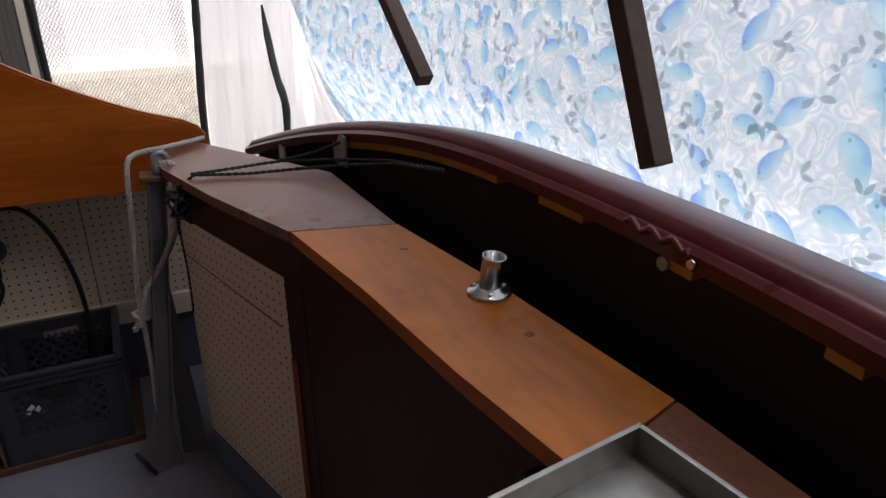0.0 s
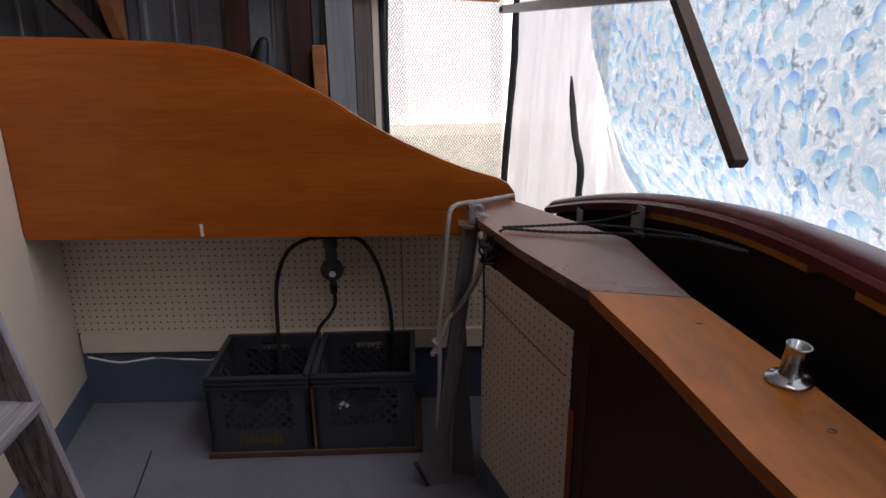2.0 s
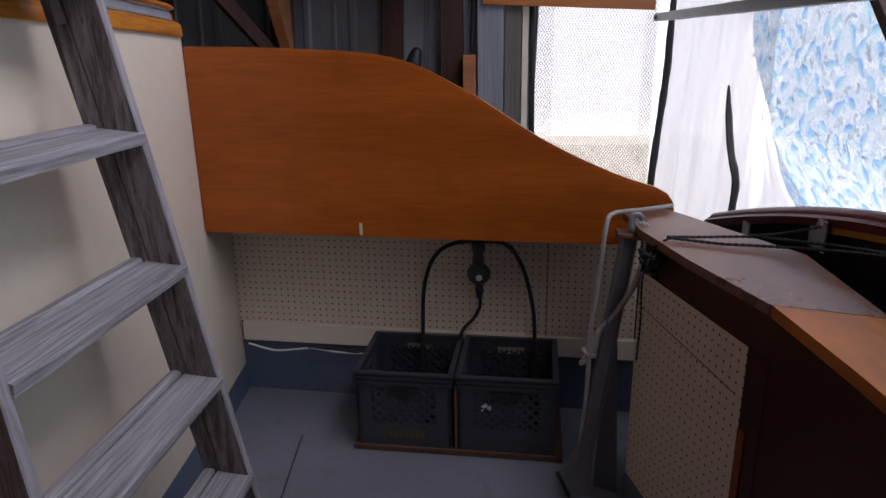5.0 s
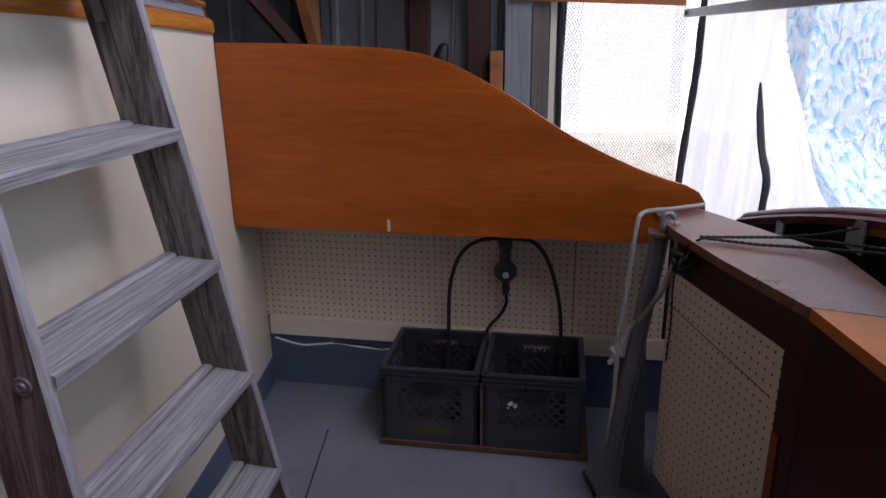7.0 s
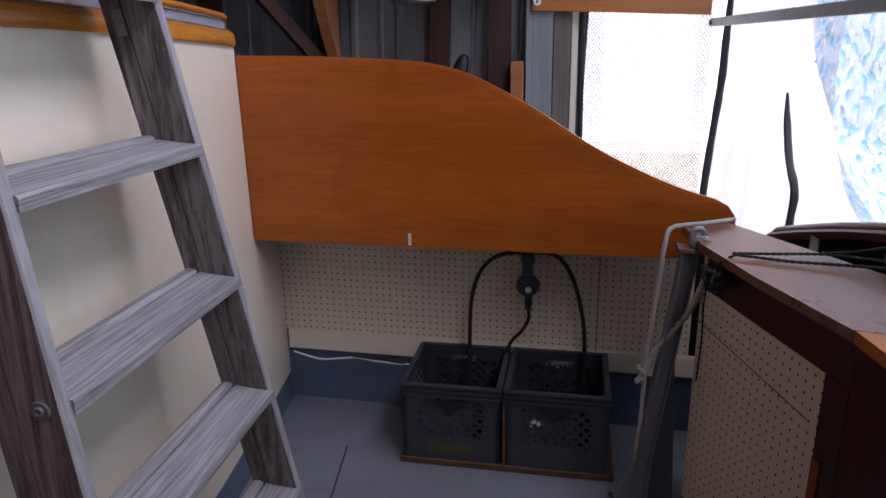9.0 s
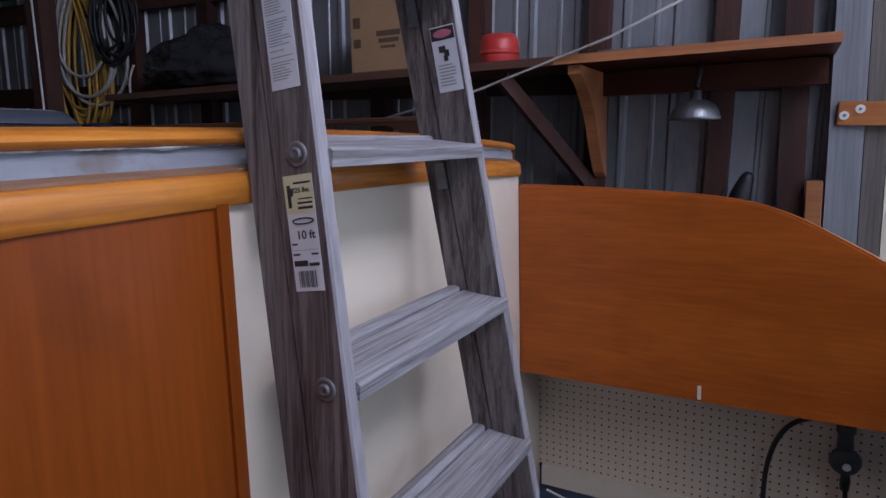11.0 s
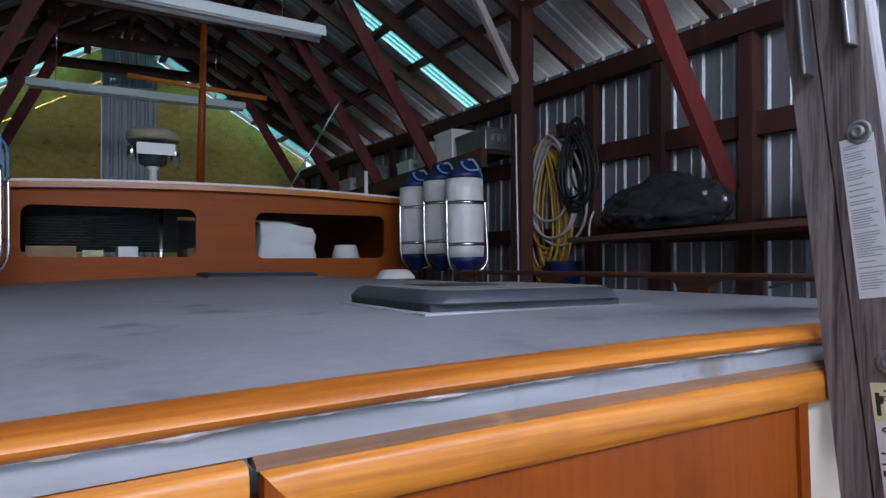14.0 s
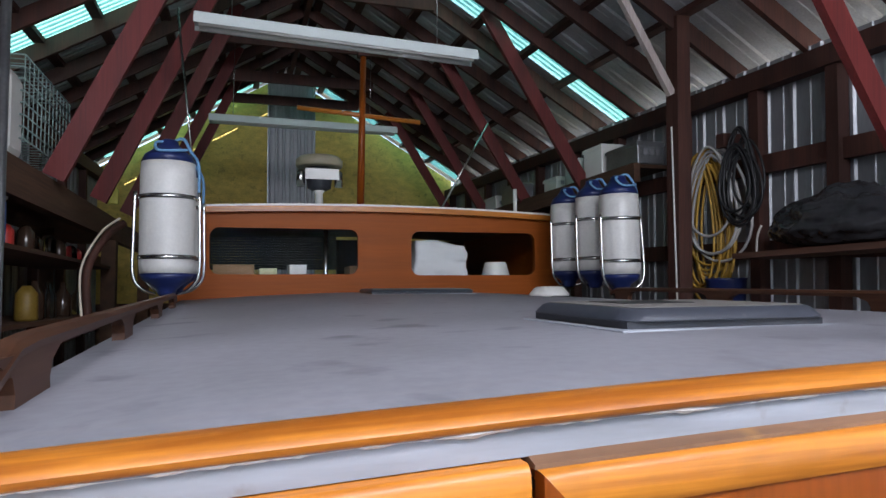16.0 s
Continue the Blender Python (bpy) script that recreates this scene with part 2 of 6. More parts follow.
HATCH_GREY = mat("dark_grey_hatch_plastic", (0.046, 0.051, 0.066), 0.42, vary=0.2, scale=5, bump=0.1, spots=0.8, spot_scale=9, spot_from=0.64, spot_colour=(0.22, 0.23, 0.26))
WHITE_PLASTIC = mat("white_plastic", (0.75, 0.74, 0.70), 0.4, vary=0.05, bump=0.03)
FENDER_WHITE = mat("scuffed_white_vinyl", (0.66, 0.65, 0.62), 0.45, vary=0.12, scale=5, bump=0.08, spots=0.12)
FENDER_BLUE = mat("navy_blue_vinyl", (0.012, 0.022, 0.10), 0.4, vary=0.2, bump=0.05)
ROPE_BLUE = mat("light_blue_rope", (0.16, 0.33, 0.55), 0.8, vary=0.3, fine=200, bump=0.4)
ROPE_WHITE = mat("off_white_rope", (0.46, 0.43, 0.39), 0.85, vary=0.35, fine=220, bump=0.6)
ROPE_BLACK = mat("black_flecked_cord", (0.025, 0.032, 0.032), 0.8, vary=0.9, scale=150, fine=300, bump=0.5)
PAPER = mat("white_sticker_paper", (0.66, 0.66, 0.68), 0.55, vary=0.05, bump=0.0)
PAPER_YELLOW = mat("pale_yellow_sticker", (0.62, 0.60, 0.36), 0.55, vary=0.06, bump=0.0)
INK = mat("black_ink", (0.03, 0.03, 0.035), 0.6, vary=0.1, bump=0.0)
INK_GREY = mat("grey_ink", (0.33, 0.33, 0.35), 0.6, vary=0.1, bump=0.0)
OSB = mat("osb_board", (0.68, 0.49, 0.12), 0.75, vary=0.3, scale=7, fine=30, bump=0.2, stretch=(1, 1, 1.8), spots=0.7, spot_scale=11, spot_from=0.6)
CARDBOARD = mat("brown_cardboard", (0.34, 0.20, 0.10), 0.8, vary=0.1, bump=0.1)
RED_PLASTIC = mat("red_plastic", (0.55, 0.045, 0.035), 0.4, vary=0.1, bump=0.03)
BLUE_PLASTIC = mat("blue_plastic", (0.02, 0.10, 0.42), 0.4, vary=0.1, bump=0.03)
BIN_BAG = mat("black_bin_bag", (0.030, 0.030, 0.033), 0.18, vary=0.2, scale=14, bump=0.9, fine=30)
YELLOW_HOSE = mat("yellow_hose", (0.46, 0.27, 0.04), 0.5, vary=0.2, bump=0.1)
GREY_HOSE = mat("grey_hose", (0.42, 0.41, 0.39), 0.45, vary=0.15, bump=0.1)
TAN_PLASTIC = mat("tan_radome", (0.33, 0.29, 0.20), 0.5, vary=0.15, bump=0.05)
CLOTH_WHITE = mat("white_cloth", (0.70, 0.70, 0.70), 0.9, vary=0.08, bump=0.3)
LAMP_WHITE = mat("white_enamel_fixture", (0.62, 0.68, 0.66), 0.35, vary=0.08, bump=0.02)
GROUND_MAT = mat("gravel_ground", (0.20, 0.18, 0.15), 0.9, vary=0.4, scale=3, fine=60, bump=0.6)
WALL_STONE = mat("pale_rough_wall", (0.80, 0.75, 0.62), 0.9, vary=0.25, scale=5, fine=14, bump=0.6, spots=0.2, spot_scale=6)
GREEN_WIRE = mat("green_coated_wire", (0.22, 0.30, 0.28), 0.45, vary=0.1, bump=0.02)
BLACK_TRIM = mat("black_webbing", (0.012, 0.012, 0.013), 0.7, vary=0.2, bump=0.2)


def pegboard(name, base):
    """Painted hardboard with rows of small dark holes 25 mm apart, in the board's own u (object x) and v (object z)."""
    m = mat(name, base, 0.5, vary=0.08, scale=3, bump=0.05)
    n, l = m.node_tree.nodes, m.node_tree.links
    b = n["Principled BSDF"]
    old = b.inputs["Base Color"].links[0].from_socket
    tc = n.new("ShaderNodeTexCoord")
    sep = n.new("ShaderNodeSeparateXYZ")
    l.new(tc.outputs["Object"], sep.inputs[0])
    sq = []
    for ax in ("X", "Z"):
        a = n.new("ShaderNodeMath")
        a.operation = "MULTIPLY"
        a.inputs[1].default_value = 1 / 0.0254
        l.new(sep.outputs[ax], a.inputs[0])
        f = n.new("ShaderNodeMath")
        f.operation = "FRACT"
        l.new(a.outputs[0], f.inputs[0])
        c = n.new("ShaderNodeMath")
        c.operation = "SUBTRACT"
        c.inputs[1].default_value = 0.5
        l.new(f.outputs[0], c.inputs[0])
        p = n.new("ShaderNodeMath")
        p.operation = "POWER"
        p.inputs[1].default_value = 2
        l.new(c.outputs[0], p.inputs[0])
        sq.append(p)
    add = n.new("ShaderNodeMath")
    l.new(sq[0].outputs[0], add.inputs[0])
    l.new(sq[1].outputs[0], add.inputs[1])
    less = n.new("ShaderNodeMath")
    less.operation = "LESS_THAN"
    less.inputs[1].default_value = 0.13 ** 2
    l.new(add.outputs[0], less.inputs[0])
    mx = n.new("ShaderNodeMix")
    mx.data_type = "RGBA"
    mx.inputs[7].default_value = (0.05, 0.035, 0.02, 1)
    l.new(less.outputs[0], mx.inputs[0])
    l.new(old, mx.inputs[6])
    l.new(mx.outputs[2], b.inputs["Base Color"])
    return m


PEGBOARD = pegboard("cream_pegboard", (0.70, 0.58, 0.44))


def glass(name, tint=(0.9, 0.95, 0.95), rough=0.0):
    m = bpy.data.materials.new(name)
    m.use_nodes = True
    b = m.node_tree.nodes["Principled BSDF"]
    b.inputs["Base Color"].default_value = (*tint, 1)
    b.inputs["Transmission Weight"].default_value = 1
    b.inputs["Roughness"].default_value = rough
    b.inputs["IOR"].default_value = 1.12
    return m


GLASS = glass("window_glass", (0.75, 0.78, 0.78))


def sheer(name, colour, through_colour, share, alpha=1.0, pattern=None):
    """Thin cloth or film: reflects some light and lets some through."""
    m = bpy.data.materials.new(name)
    m.use_nodes = True
    n, l = m.node_tree.nodes, m.node_tree.links
    n.remove(n["Principled BSDF"])
    out = n["Material Output"]
    dif, tra, mix = n.new("ShaderNodeBsdfDiffuse"), n.new("ShaderNodeBsdfTranslucent"), n.new("ShaderNodeMixShader")
    mix.inputs[0].default_value = share
    dif.inputs[0].default_value, tra.inputs[0].default_value = (*colour, 1), (*through_colour, 1)
    l.new(dif.outputs[0], mix.inputs[1])
    l.new(tra.outputs[0], mix.inputs[2])
    last = mix
    if alpha < 1:
        clear, m2 = n.new("ShaderNodeBsdfTransparent"), n.new("ShaderNodeMixShader")
        m2.inputs[0].default_value = alpha
        l.new(clear.outputs[0], m2.inputs[1])
        l.new(mix.outputs[0], m2.inputs[2])
        last = m2
    l.new(last.outputs[0], out.inputs[0])
    if pattern:
        c = pattern(n, l)
        l.new(c, dif.inputs[0])
        l.new(c, tra.inputs[0])
    return m


def print_pattern(n, l):
    """Pale swirls of white, ice blue and grey printed on cotton."""
    tc = n.new("ShaderNodeTexCoord")
    warp = n.new("ShaderNodeTexNoise")
    warp.inputs["Scale"].default_value, warp.inputs["Detail"].default_value = 16, 1
    l.new(tc.outputs["UV"], warp.inputs["Vector"])
    mx = n.new("ShaderNodeMix")
    mx.data_type = "RGBA"
    mx.inputs[0].default_value = 0.09
    l.new(tc.outputs["UV"], mx.inputs[6])
    l.new(warp.outputs["Color"], mx.inputs[7])
    cell = n.new("ShaderNodeTexVoronoi")
    cell.inputs["Scale"].default_value = 21
    l.new(mx.outputs[2], cell.inputs["Vector"])
    ring = n.new("ShaderNodeMath")
    ring.operation, ring.inputs[1].default_value = "MULTIPLY", 24
    l.new(cell.outputs["Distance"], ring.inputs[0])
    wave = n.new("ShaderNodeMath")
    wave.operation = "SINE"
    l.new(ring.outputs[0], wave.inputs[0])
    broken = n.new("ShaderNodeTexNoise")
    broken.inputs["Scale"].default_value, broken.inputs["Detail"].default_value = 24, 1
    l.new(tc.outputs["UV"], broken.inputs["Vector"])
    both = n.new("ShaderNodeMath")
    both.operation, both.inputs[1].default_value = "MULTIPLY_ADD", 0.22
    l.new(wave.outputs[0], both.inputs[0])
    l.new(broken.outputs[0], both.inputs[2])
    ramp = n.new("ShaderNodeValToRGB")
    e = ramp.color_ramp.elements
    e[0].position, e[0].color = 0.30, (0.50, 0.60, 0.68, 1)
    e[1].position, e[1].color = 0.85, (0.78, 0.80, 0.81, 1)
    for pos, col in ((0.46, (0.56, 0.66, 0.73, 1)), (0.64, (0.60, 0.69, 0.75, 1)), (0.72, (0.74, 0.79, 0.81, 1))):
        k = e.new(pos)
        k.color = col
    l.new(both.outputs[0], ramp.inputs[0])
    return ramp.outputs[0]


FABRIC = sheer("printed_cotton", (0.7, 0.75, 0.8), (0.7, 0.75, 0.8), 0.46, pattern=print_pattern)
FILM = sheer("milky_plastic_film", (0.74, 0.75, 0.77), (0.80, 0.80, 0.82), 0.74, alpha=0.9)
GABLE_DIFFUSER = sheer("milky_gable_diffuser", (0.70, 0.71, 0.73), (0.80, 0.81, 0.83), 0.65)
SKYLIGHT = sheer("green_fibreglass_sheet", (0.20, 0.40, 0.345), (0.19, 0.44, 0.36), 0.75)


# ---------------------------------------------------------------- the ground and the shed
# The shed's floor line runs 2 degrees off the boat's
S = Matrix.Translation((0, 4, 0)) @ pose(0, 0, 0, 2.0) @ Matrix.Translation((0, -4, 0))
WALL_X, PORT_X, RIDGE_X = 2.10, -3.60, -0.75
PLATE_Z, RIDGE_Z = 3.24, 4.95
AFT_Y, FAR_Y = -1.15, 11.6
GROUND_Z = -1.6
structure("ground", box(-400, 400, -400, 400, GROUND_Z - 0.2, GROUND_Z), GROUND_MAT, "brown gravel ground under and round the shed")


def ribbed(u0, u1, v0, v1, pitch, place, holes=()):
    """Ribbed metal sheet: u runs across the ribs, v along them; holes are (u0, u1, v0, v1)."""
    bm = bmesh.new()
    us = []
    u = u0
    while u < u1 - 1e-6:
        for du, h in ((0, 0.0), (0.012, 0.016), (0.034, 0.016), (0.046, 0.0), (pitch * 0.45, 0.0), (pitch * 0.45 + 0.006, 0.006), (pitch * 0.45 + 0.02, 0.006), (pitch * 0.45 + 0.026, 0.0)):
            if u + du < u1:
                us.append((u + du, h))
        u += pitch
    us.append((u1, 0.0))
    cuts = sorted({v0, v1, *[h[2] for h in holes], *[h[3] for h in holes]})
    cuts = [c for c in cuts if v0 <= c <= v1]
    for (ua, ha), (ub, hb) in zip(us, us[1:]):
        for va, vb in zip(cuts, cuts[1:]):
            mu, mv = (ua + ub) / 2, (va + vb) / 2
            if any(h[0] < mu < h[1] and h[2] < mv < h[3] for h in holes):
                continue
            bm.faces.new([bm.verts.new(place(*p)) for p in ((ua, va, ha), (ub, va, hb), (ub, vb, hb), (ua, vb, ha))])
    bmesh.ops.remove_doubles(bm, verts=bm.verts, dist=0.0005)
    return bm


# starboard wall with the mesh-covered opening
WIN = (-1.14, -0.19, 0.55, 2.05)
wall_starboard = structure("wall_starboard", ribbed(AFT_Y, FAR_Y, GROUND_Z, PLATE_Z - 0.03, 0.23, lambda u, v, h: Vector((WALL_X - h, u, v)), [WIN]), SIDING, "grey ribbed metal siding on the shed wall", S)
wall_port = structure("wall_port", ribbed(AFT_Y, FAR_Y, GROUND_Z, PLATE_Z + 0.12, 0.23, lambda u, v, h: Vector((PORT_X + h, u, v))), SIDING, "grey ribbed metal siding on the shed wall", S)


def roof_point(side, y, d, h=0.0):
    """Point on a roof slope, d metres up from the eave."""
    x0 = WALL_X + 0.05 if side > 0 else PORT_X - 0.05
    run = abs(RIDGE_X - x0)
    rise = RIDGE_Z - PLATE_Z
    ln = math.hypot(run, rise)
    return Vector((x0 - side * run * d / ln + side * 0, y, PLATE_Z + 0.1 + rise * d / ln)) + Vector((-side * rise / ln, 0, -run / ln)) * h


def slope(side):
    return math.hypot(abs(RIDGE_X - (WALL_X + 0.05 if side > 0 else PORT_X - 0.05)), RIDGE_Z - PLATE_Z)


for side, nm in ((1, "roof_starboard"), (-1, "roof_port")):
    ln = slope(side)
    gaps = [(5.90, 6.40, -0.13, 2.6), (11.22, 11.56, -0.05, 2.9)] if side > 0 else [(6.28, 6.74, 0.25, 2.6), (11.36, 11.56, 0.2, 2.9)]
    structure(nm, ribbed(AFT_Y - 0.3, FAR_Y + 0.2, -0.28, ln, 0.23, lambda u, v, h: roof_point(side, u, v, h), gaps), ROOF_METAL, "ribbed metal roof sheets seen from below", S)
    for g in gaps:
        structure("skylight", ribbed(g[0] - 0.03, g[1] + 0.03, g[2] - 0.03, g[3] + 0.03, 0.08, lambda u, v, h: roof_point(side, u, v, h - 0.012)), SKYLIGHT, "green translucent corrugated skylight strip", S)

# far gable of OSB with a metal strip in the middle
bm = bmesh.new()
bm_prism(bm, [(PORT_X, FAR_Y, 1.2), (-1.08, FAR_Y, 1.2), (-1.08, FAR_Y, 4.80), (PORT_X, FAR_Y, 3.29)], (0, 0.02, 0))
bm_prism(bm, [(-0.30, FAR_Y, 1.2), (WALL_X, FAR_Y, 1.2), (WALL_X, FAR_Y, 3.30), (-0.30, FAR_Y, 4.70)], (0, 0.02, 0))
structure("gable_far", bm, OSB, "yellowish oriented strand board gable", S)
structure("gable_strip", ribbed(-1.08, -0.30, GROUND_Z, 4.90, 0.12, lambda u, v, h: Vector((u, FAR_Y + 0.03 - h, v))), SIDING, "ribbed metal strip between the strand boards", S)
structure("wall_far", box(PORT_X, WALL_X, FAR_Y, FAR_Y + 0.05, GROUND_Z, 1.2), BROWN_TIMBER, "dark boarded lower end wall", S)

# aft end: unseen gable sheet, added to stop and diffuse direct sun
structure("added_aft_gable", prism([(PORT_X, AFT_Y - 0.1, 2.9), (WALL_X, AFT_Y - 0.1, 2.9), (WALL_X, AFT_Y - 0.1, PLATE_Z), (RIDGE_X, AFT_Y - 0.1, RIDGE_Z), (PORT_X, AFT_Y - 0.1, PLATE_Z)], (0, -0.03, 0)), GABLE_DIFFUSER, "unseen milky sheet added above the curtain to diffuse the sun", S)

BRACE_RED = wood("dark_red_painted_brace", (0.15, 0.022, 0.020), (0.09, 0.015, 0.013), 0.6, "z", 0.0, bump=0.2, island=0.2)
frame_thing = thing("shed_frame", "dark red stained timber frame of the shed", "timber frame", at=S, kind="structure")
stud_ys = [5.02, 4.19, 3.53, 2.85, 2.25, 1.66, 1.05, 0.50]
for y in stud_ys:
    part("stud", box(WALL_X - 0.11, WALL_X - 0.02, y - 0.045, y + 0.045, GROUND_Z, PLATE_Z - 0.24), RED_TIMBER, frame_thing)
for y in [6.0, 6.9, 7.8, 8.7, 9.6, 10.5, 11.3]:
    part("stud", box(WALL_X - 0.11, WALL_X - 0.02, y - 0.045, y + 0.045, GROUND_Z, PLATE_Z - 0.24), RED_TIMBER, frame_thing)
for y in [1.5, 2.6, 3.7, 4.8, 5.9, 7.0, 8.1, 9.2, 10.3]:
    part("stud", box(PORT_X + 0.02, PORT_X + 0.11, y - 0.045, y + 0.045, GROUND_Z, PLATE_Z), RED_TIMBER, frame_thing)
part("post", box(1.545, 1.655, 4.44, 4.58, GROUND_Z, 3.60), RED_TIMBER, frame_thing)
for z in (2.47, 1.86, 0.9):
    part("girt", box(WALL_X - 0.075, WALL_X - 0.018, 0.2, FAR_Y, z - 0.065, z + 0.065), RED_TIMBER, frame_thing)
    part("girt", box(PORT_X + 0.018, PORT_X + 0.075, AFT_Y, FAR_Y, z - 0.065, z + 0.065), RED_TIMBER, frame_thing)
part("wall_plate", box(WALL_X - 0.13, WALL_X - 0.018, AFT_Y, FAR_Y, PLATE_Z - 0.24, PLATE_Z - 0.11), RED_TIMBER, frame_thing)
part("wall_plate", box(PORT_X + 0.015, PORT_X + 0.13, AFT_Y, FAR_Y, PLATE_Z - 0.16, PLATE_Z), RED_TIMBER, frame_thing)
for side in (1, -1):
    ln = slope(side)
    for y in [-0.94 + 0.68 * q for q in range(18)]:
        part("rafter", beam(roof_point(side, y, -0.16, 0.10), roof_point(side, y, ln, 0.10), 0.045, 0.13, up=(0, 0, 1)), RED_TIMBER, frame_thing)
    for d in (0.60, 1.10, 1.65, 2.2, 2.75, 3.2):
        if d < ln:
            part("purlin", beam(roof_point(side, AFT_Y, d, 0.025), roof_point(side, FAR_Y, d, 0.025), 0.09, 0.045, up=(0, 0, 1)), RED_TIMBER, frame_thing)
    # knee braces from the wall up to the rafters, and collar ties across
    for y in (2.95, 6.1, 7.5, 8.9, 10.3) if side > 0 else (4.85, 6.2, 7.6, 9.0, 10.4):
        foot = Vector((WALL_X - 0.11, y, 2.08)) if side > 0 else Vector((PORT_X + 1.0, y, 2.28))
        top = roof_point(side, y, ln * (0.50 if side > 0 else 0.72), 0.05)
        part("knee_brace", beam(foot, top, 0.05, 0.13), BRACE_RED, frame_thing, "dark red painted brace")
for y in (6.4, 7.9, 9.4, 10.6):
    part("collar_tie", beam((RIDGE_X - 1.0, y, 4.28), (RIDGE_X + 1.0, y, 4.28), 0.045, 0.14), RED_TIMBER, frame_thing)
part("ridge_board", box(RIDGE_X - 0.03, RIDGE_X + 0.03, AFT_Y, FAR_Y, RIDGE_Z - 0.12, RIDGE_Z + 0.08), RED_TIMBER, frame_thing)
part("pale_brace", beam((1.535, 4.50, 3.02), (1.02, 4.50, 3.86), 0.045, 0.055), wood("pale_bare_timber", (0.42, 0.36, 0.33), (0.30, 0.25, 0.23), 0.7, "z", 0.0), frame_thing, "pale unpainted timber brace")

# ---------------------------------------------------------------- the boat's hull, cockpit and cabin
CX = -0.373                       # the boat's centre line


def ye(x):
    """Aft face of the cabin bulkhead, bowed in plan."""
    return 0.812 + 0.022 * (x + 1.4) ** 2


def roof_z(x, y):
    return 1.502 + 0.020 * (y - 0.83) - 0.022 * (x + 0.4) ** 2


def edge_z(x):
    """Top of the mouldings along the roof's aft edge."""
    return 1.508 - 0.022 * (x + 0.4) ** 2


def board_x(y):
    return 0.782 - 0.067 * (0.9 - y)


def peg_x(y):
    return 1.035 - 0.067 * (0.93 - y)


structure("cockpit_sole", box(-2.05, 1.10, -1.0, 1.0, -0.05, 0.0), SOLE_GREY, "grey painted cockpit floor with a hatch seam")
structure("sole_seam", beam((0.72, 0.617, 0.0005), (-0.4, 0.50, 0.0005), 0.004, 0.002), BLACK_RUBBER, "dark seam in the cockpit floor")
# hull sides and quarters, closed round
bm = bmesh.new()
for sgn in (1, -1):
    rows = []
    for y in (6.6, 4.0, 2.0, 0.9, 0.0, -0.5, -0.72):
        w = 1.75 - 0.30 * max(0, (0.9 - y) / 1.6)
        if y < -0.6:
            w = 1.17
        x = CX + sgn * w
        rows.append([(x, y, 0.72), (x + sgn * 0.02, y, 0.2), (x - sgn * 0.2, y, -1.2)])
    bm_strip(bm, rows)
structure("hull", bm, HULL_DARK, "dark painted hull sides of the boat")
# starboard and port side decks
for sgn in (1, -1):
    pts = [(CX + sgn * (board_x(0.95) + 0.02 - CX), 0.95), (CX + sgn * (1.75), 0.95), (CX + sgn * 1.40, -0.55), (CX + sgn * (board_x(-0.6) + 0.02 - CX), -0.55)]
    structure("side_deck", prism([(x, y, 0.752) for x, y in pts], (0, 0, 0.03)), ROOF_GREY, "grey painted narrow side deck")

# blue-grey lower side under the pegboard
def along_side(y0, y1, z0, z1, off, thick):
    return prism([(peg_x(y0) + off, y0, z0), (peg_x(y1) + off, y1, z0), (peg_x(y1) + off, y1, z1), (peg_x(y0) + off, y0, z1)], (thick, 0, 0))


structure("lower_side", along_side(-0.62, 0.95, 0.0, 0.27, 0.022, 0.02), BLUE_GREY, "blue-grey painted lower side of the cockpit")
structure("side_trim", along_side(-0.62, 0.93, 0.225, 0.30, -0.001, 0.022), CREAM, "cream painted rail under the pegboard")
# pegboard panel with its own axes: x along the wall, z up
peg_len = 1.535
peg_ang = math.atan2(0.067, 1.0)
peg_m = Matrix.Translation((peg_x(-0.57) + 0.012, -0.57, 0.301)) @ pose(0, 0, 0, 0, 0, 90 - math.degrees(peg_ang))
structure("pegboard_starboard", box(0, peg_len, -0.012, 0.0, 0, 0.45), PEGBOARD, "cream painted pegboard lining the cockpit side", peg_m)

structure("pegboard_joint", box(peg_x(-0.255) - 0.0015, peg_x(-0.255) + 0.004, -0.2565, -0.2535, 0.302, 0.75), BROWN_PAINT, "thin dark joint between two pegboard sheets")
# bulkhead of the cabin: cream part, varnished door, varnished port part
def bowed(x0, x1, z0, z1, y_off, thick, n=10):
    rows = []
    for i in range(n + 1):
        x = x0 + (x1 - x0) * i / n
        y = ye(x) + y_off
        ztop = z1(x) if callable(z1) else z1
        zbot = z0(x) if callable(z0) else z0
        rows.append([(x, y, zbot), (x, y, ztop), (x, y + thick, ztop), (x, y + thick, zbot)])
    return loft(rows)


top_of = lambda x: edge_z(x) - 0.10
structure("bulkhead_low", bowed(0.785, 1.06, 0.0, 0.745, 0.0, 0.05), CREAM, "cream gloss painted cabin bulkhead")
bulkhead = structure("bulkhead", bowed(-0.55, 0.784, 0.0, top_of, 0.0, 0.05), CREAM, "cream gloss painted cabin bulkhead")
structure("bulkhead_kick", bowed(-0.50, 1.05, 0.0, 0.11, -0.004, 0.003), BLUE_GREY, "blue-grey paint along the foot of the bulkhead")
cabin_door = thing("cabin_door", "orange varnished plywood cabin door in the bulkhead", "door")
part("panel", bowed(-1.275, -0.553, 0.03, lambda x: top_of(x) + 0.005, -0.006, 0.05), VARNISH_Z, cabin_door)
part("edge_strip", bowed(-0.553, -0.532, 0.03, lambda x: top_of(x), -0.012, 0.05, 2), VARNISH_Z, cabin_door)
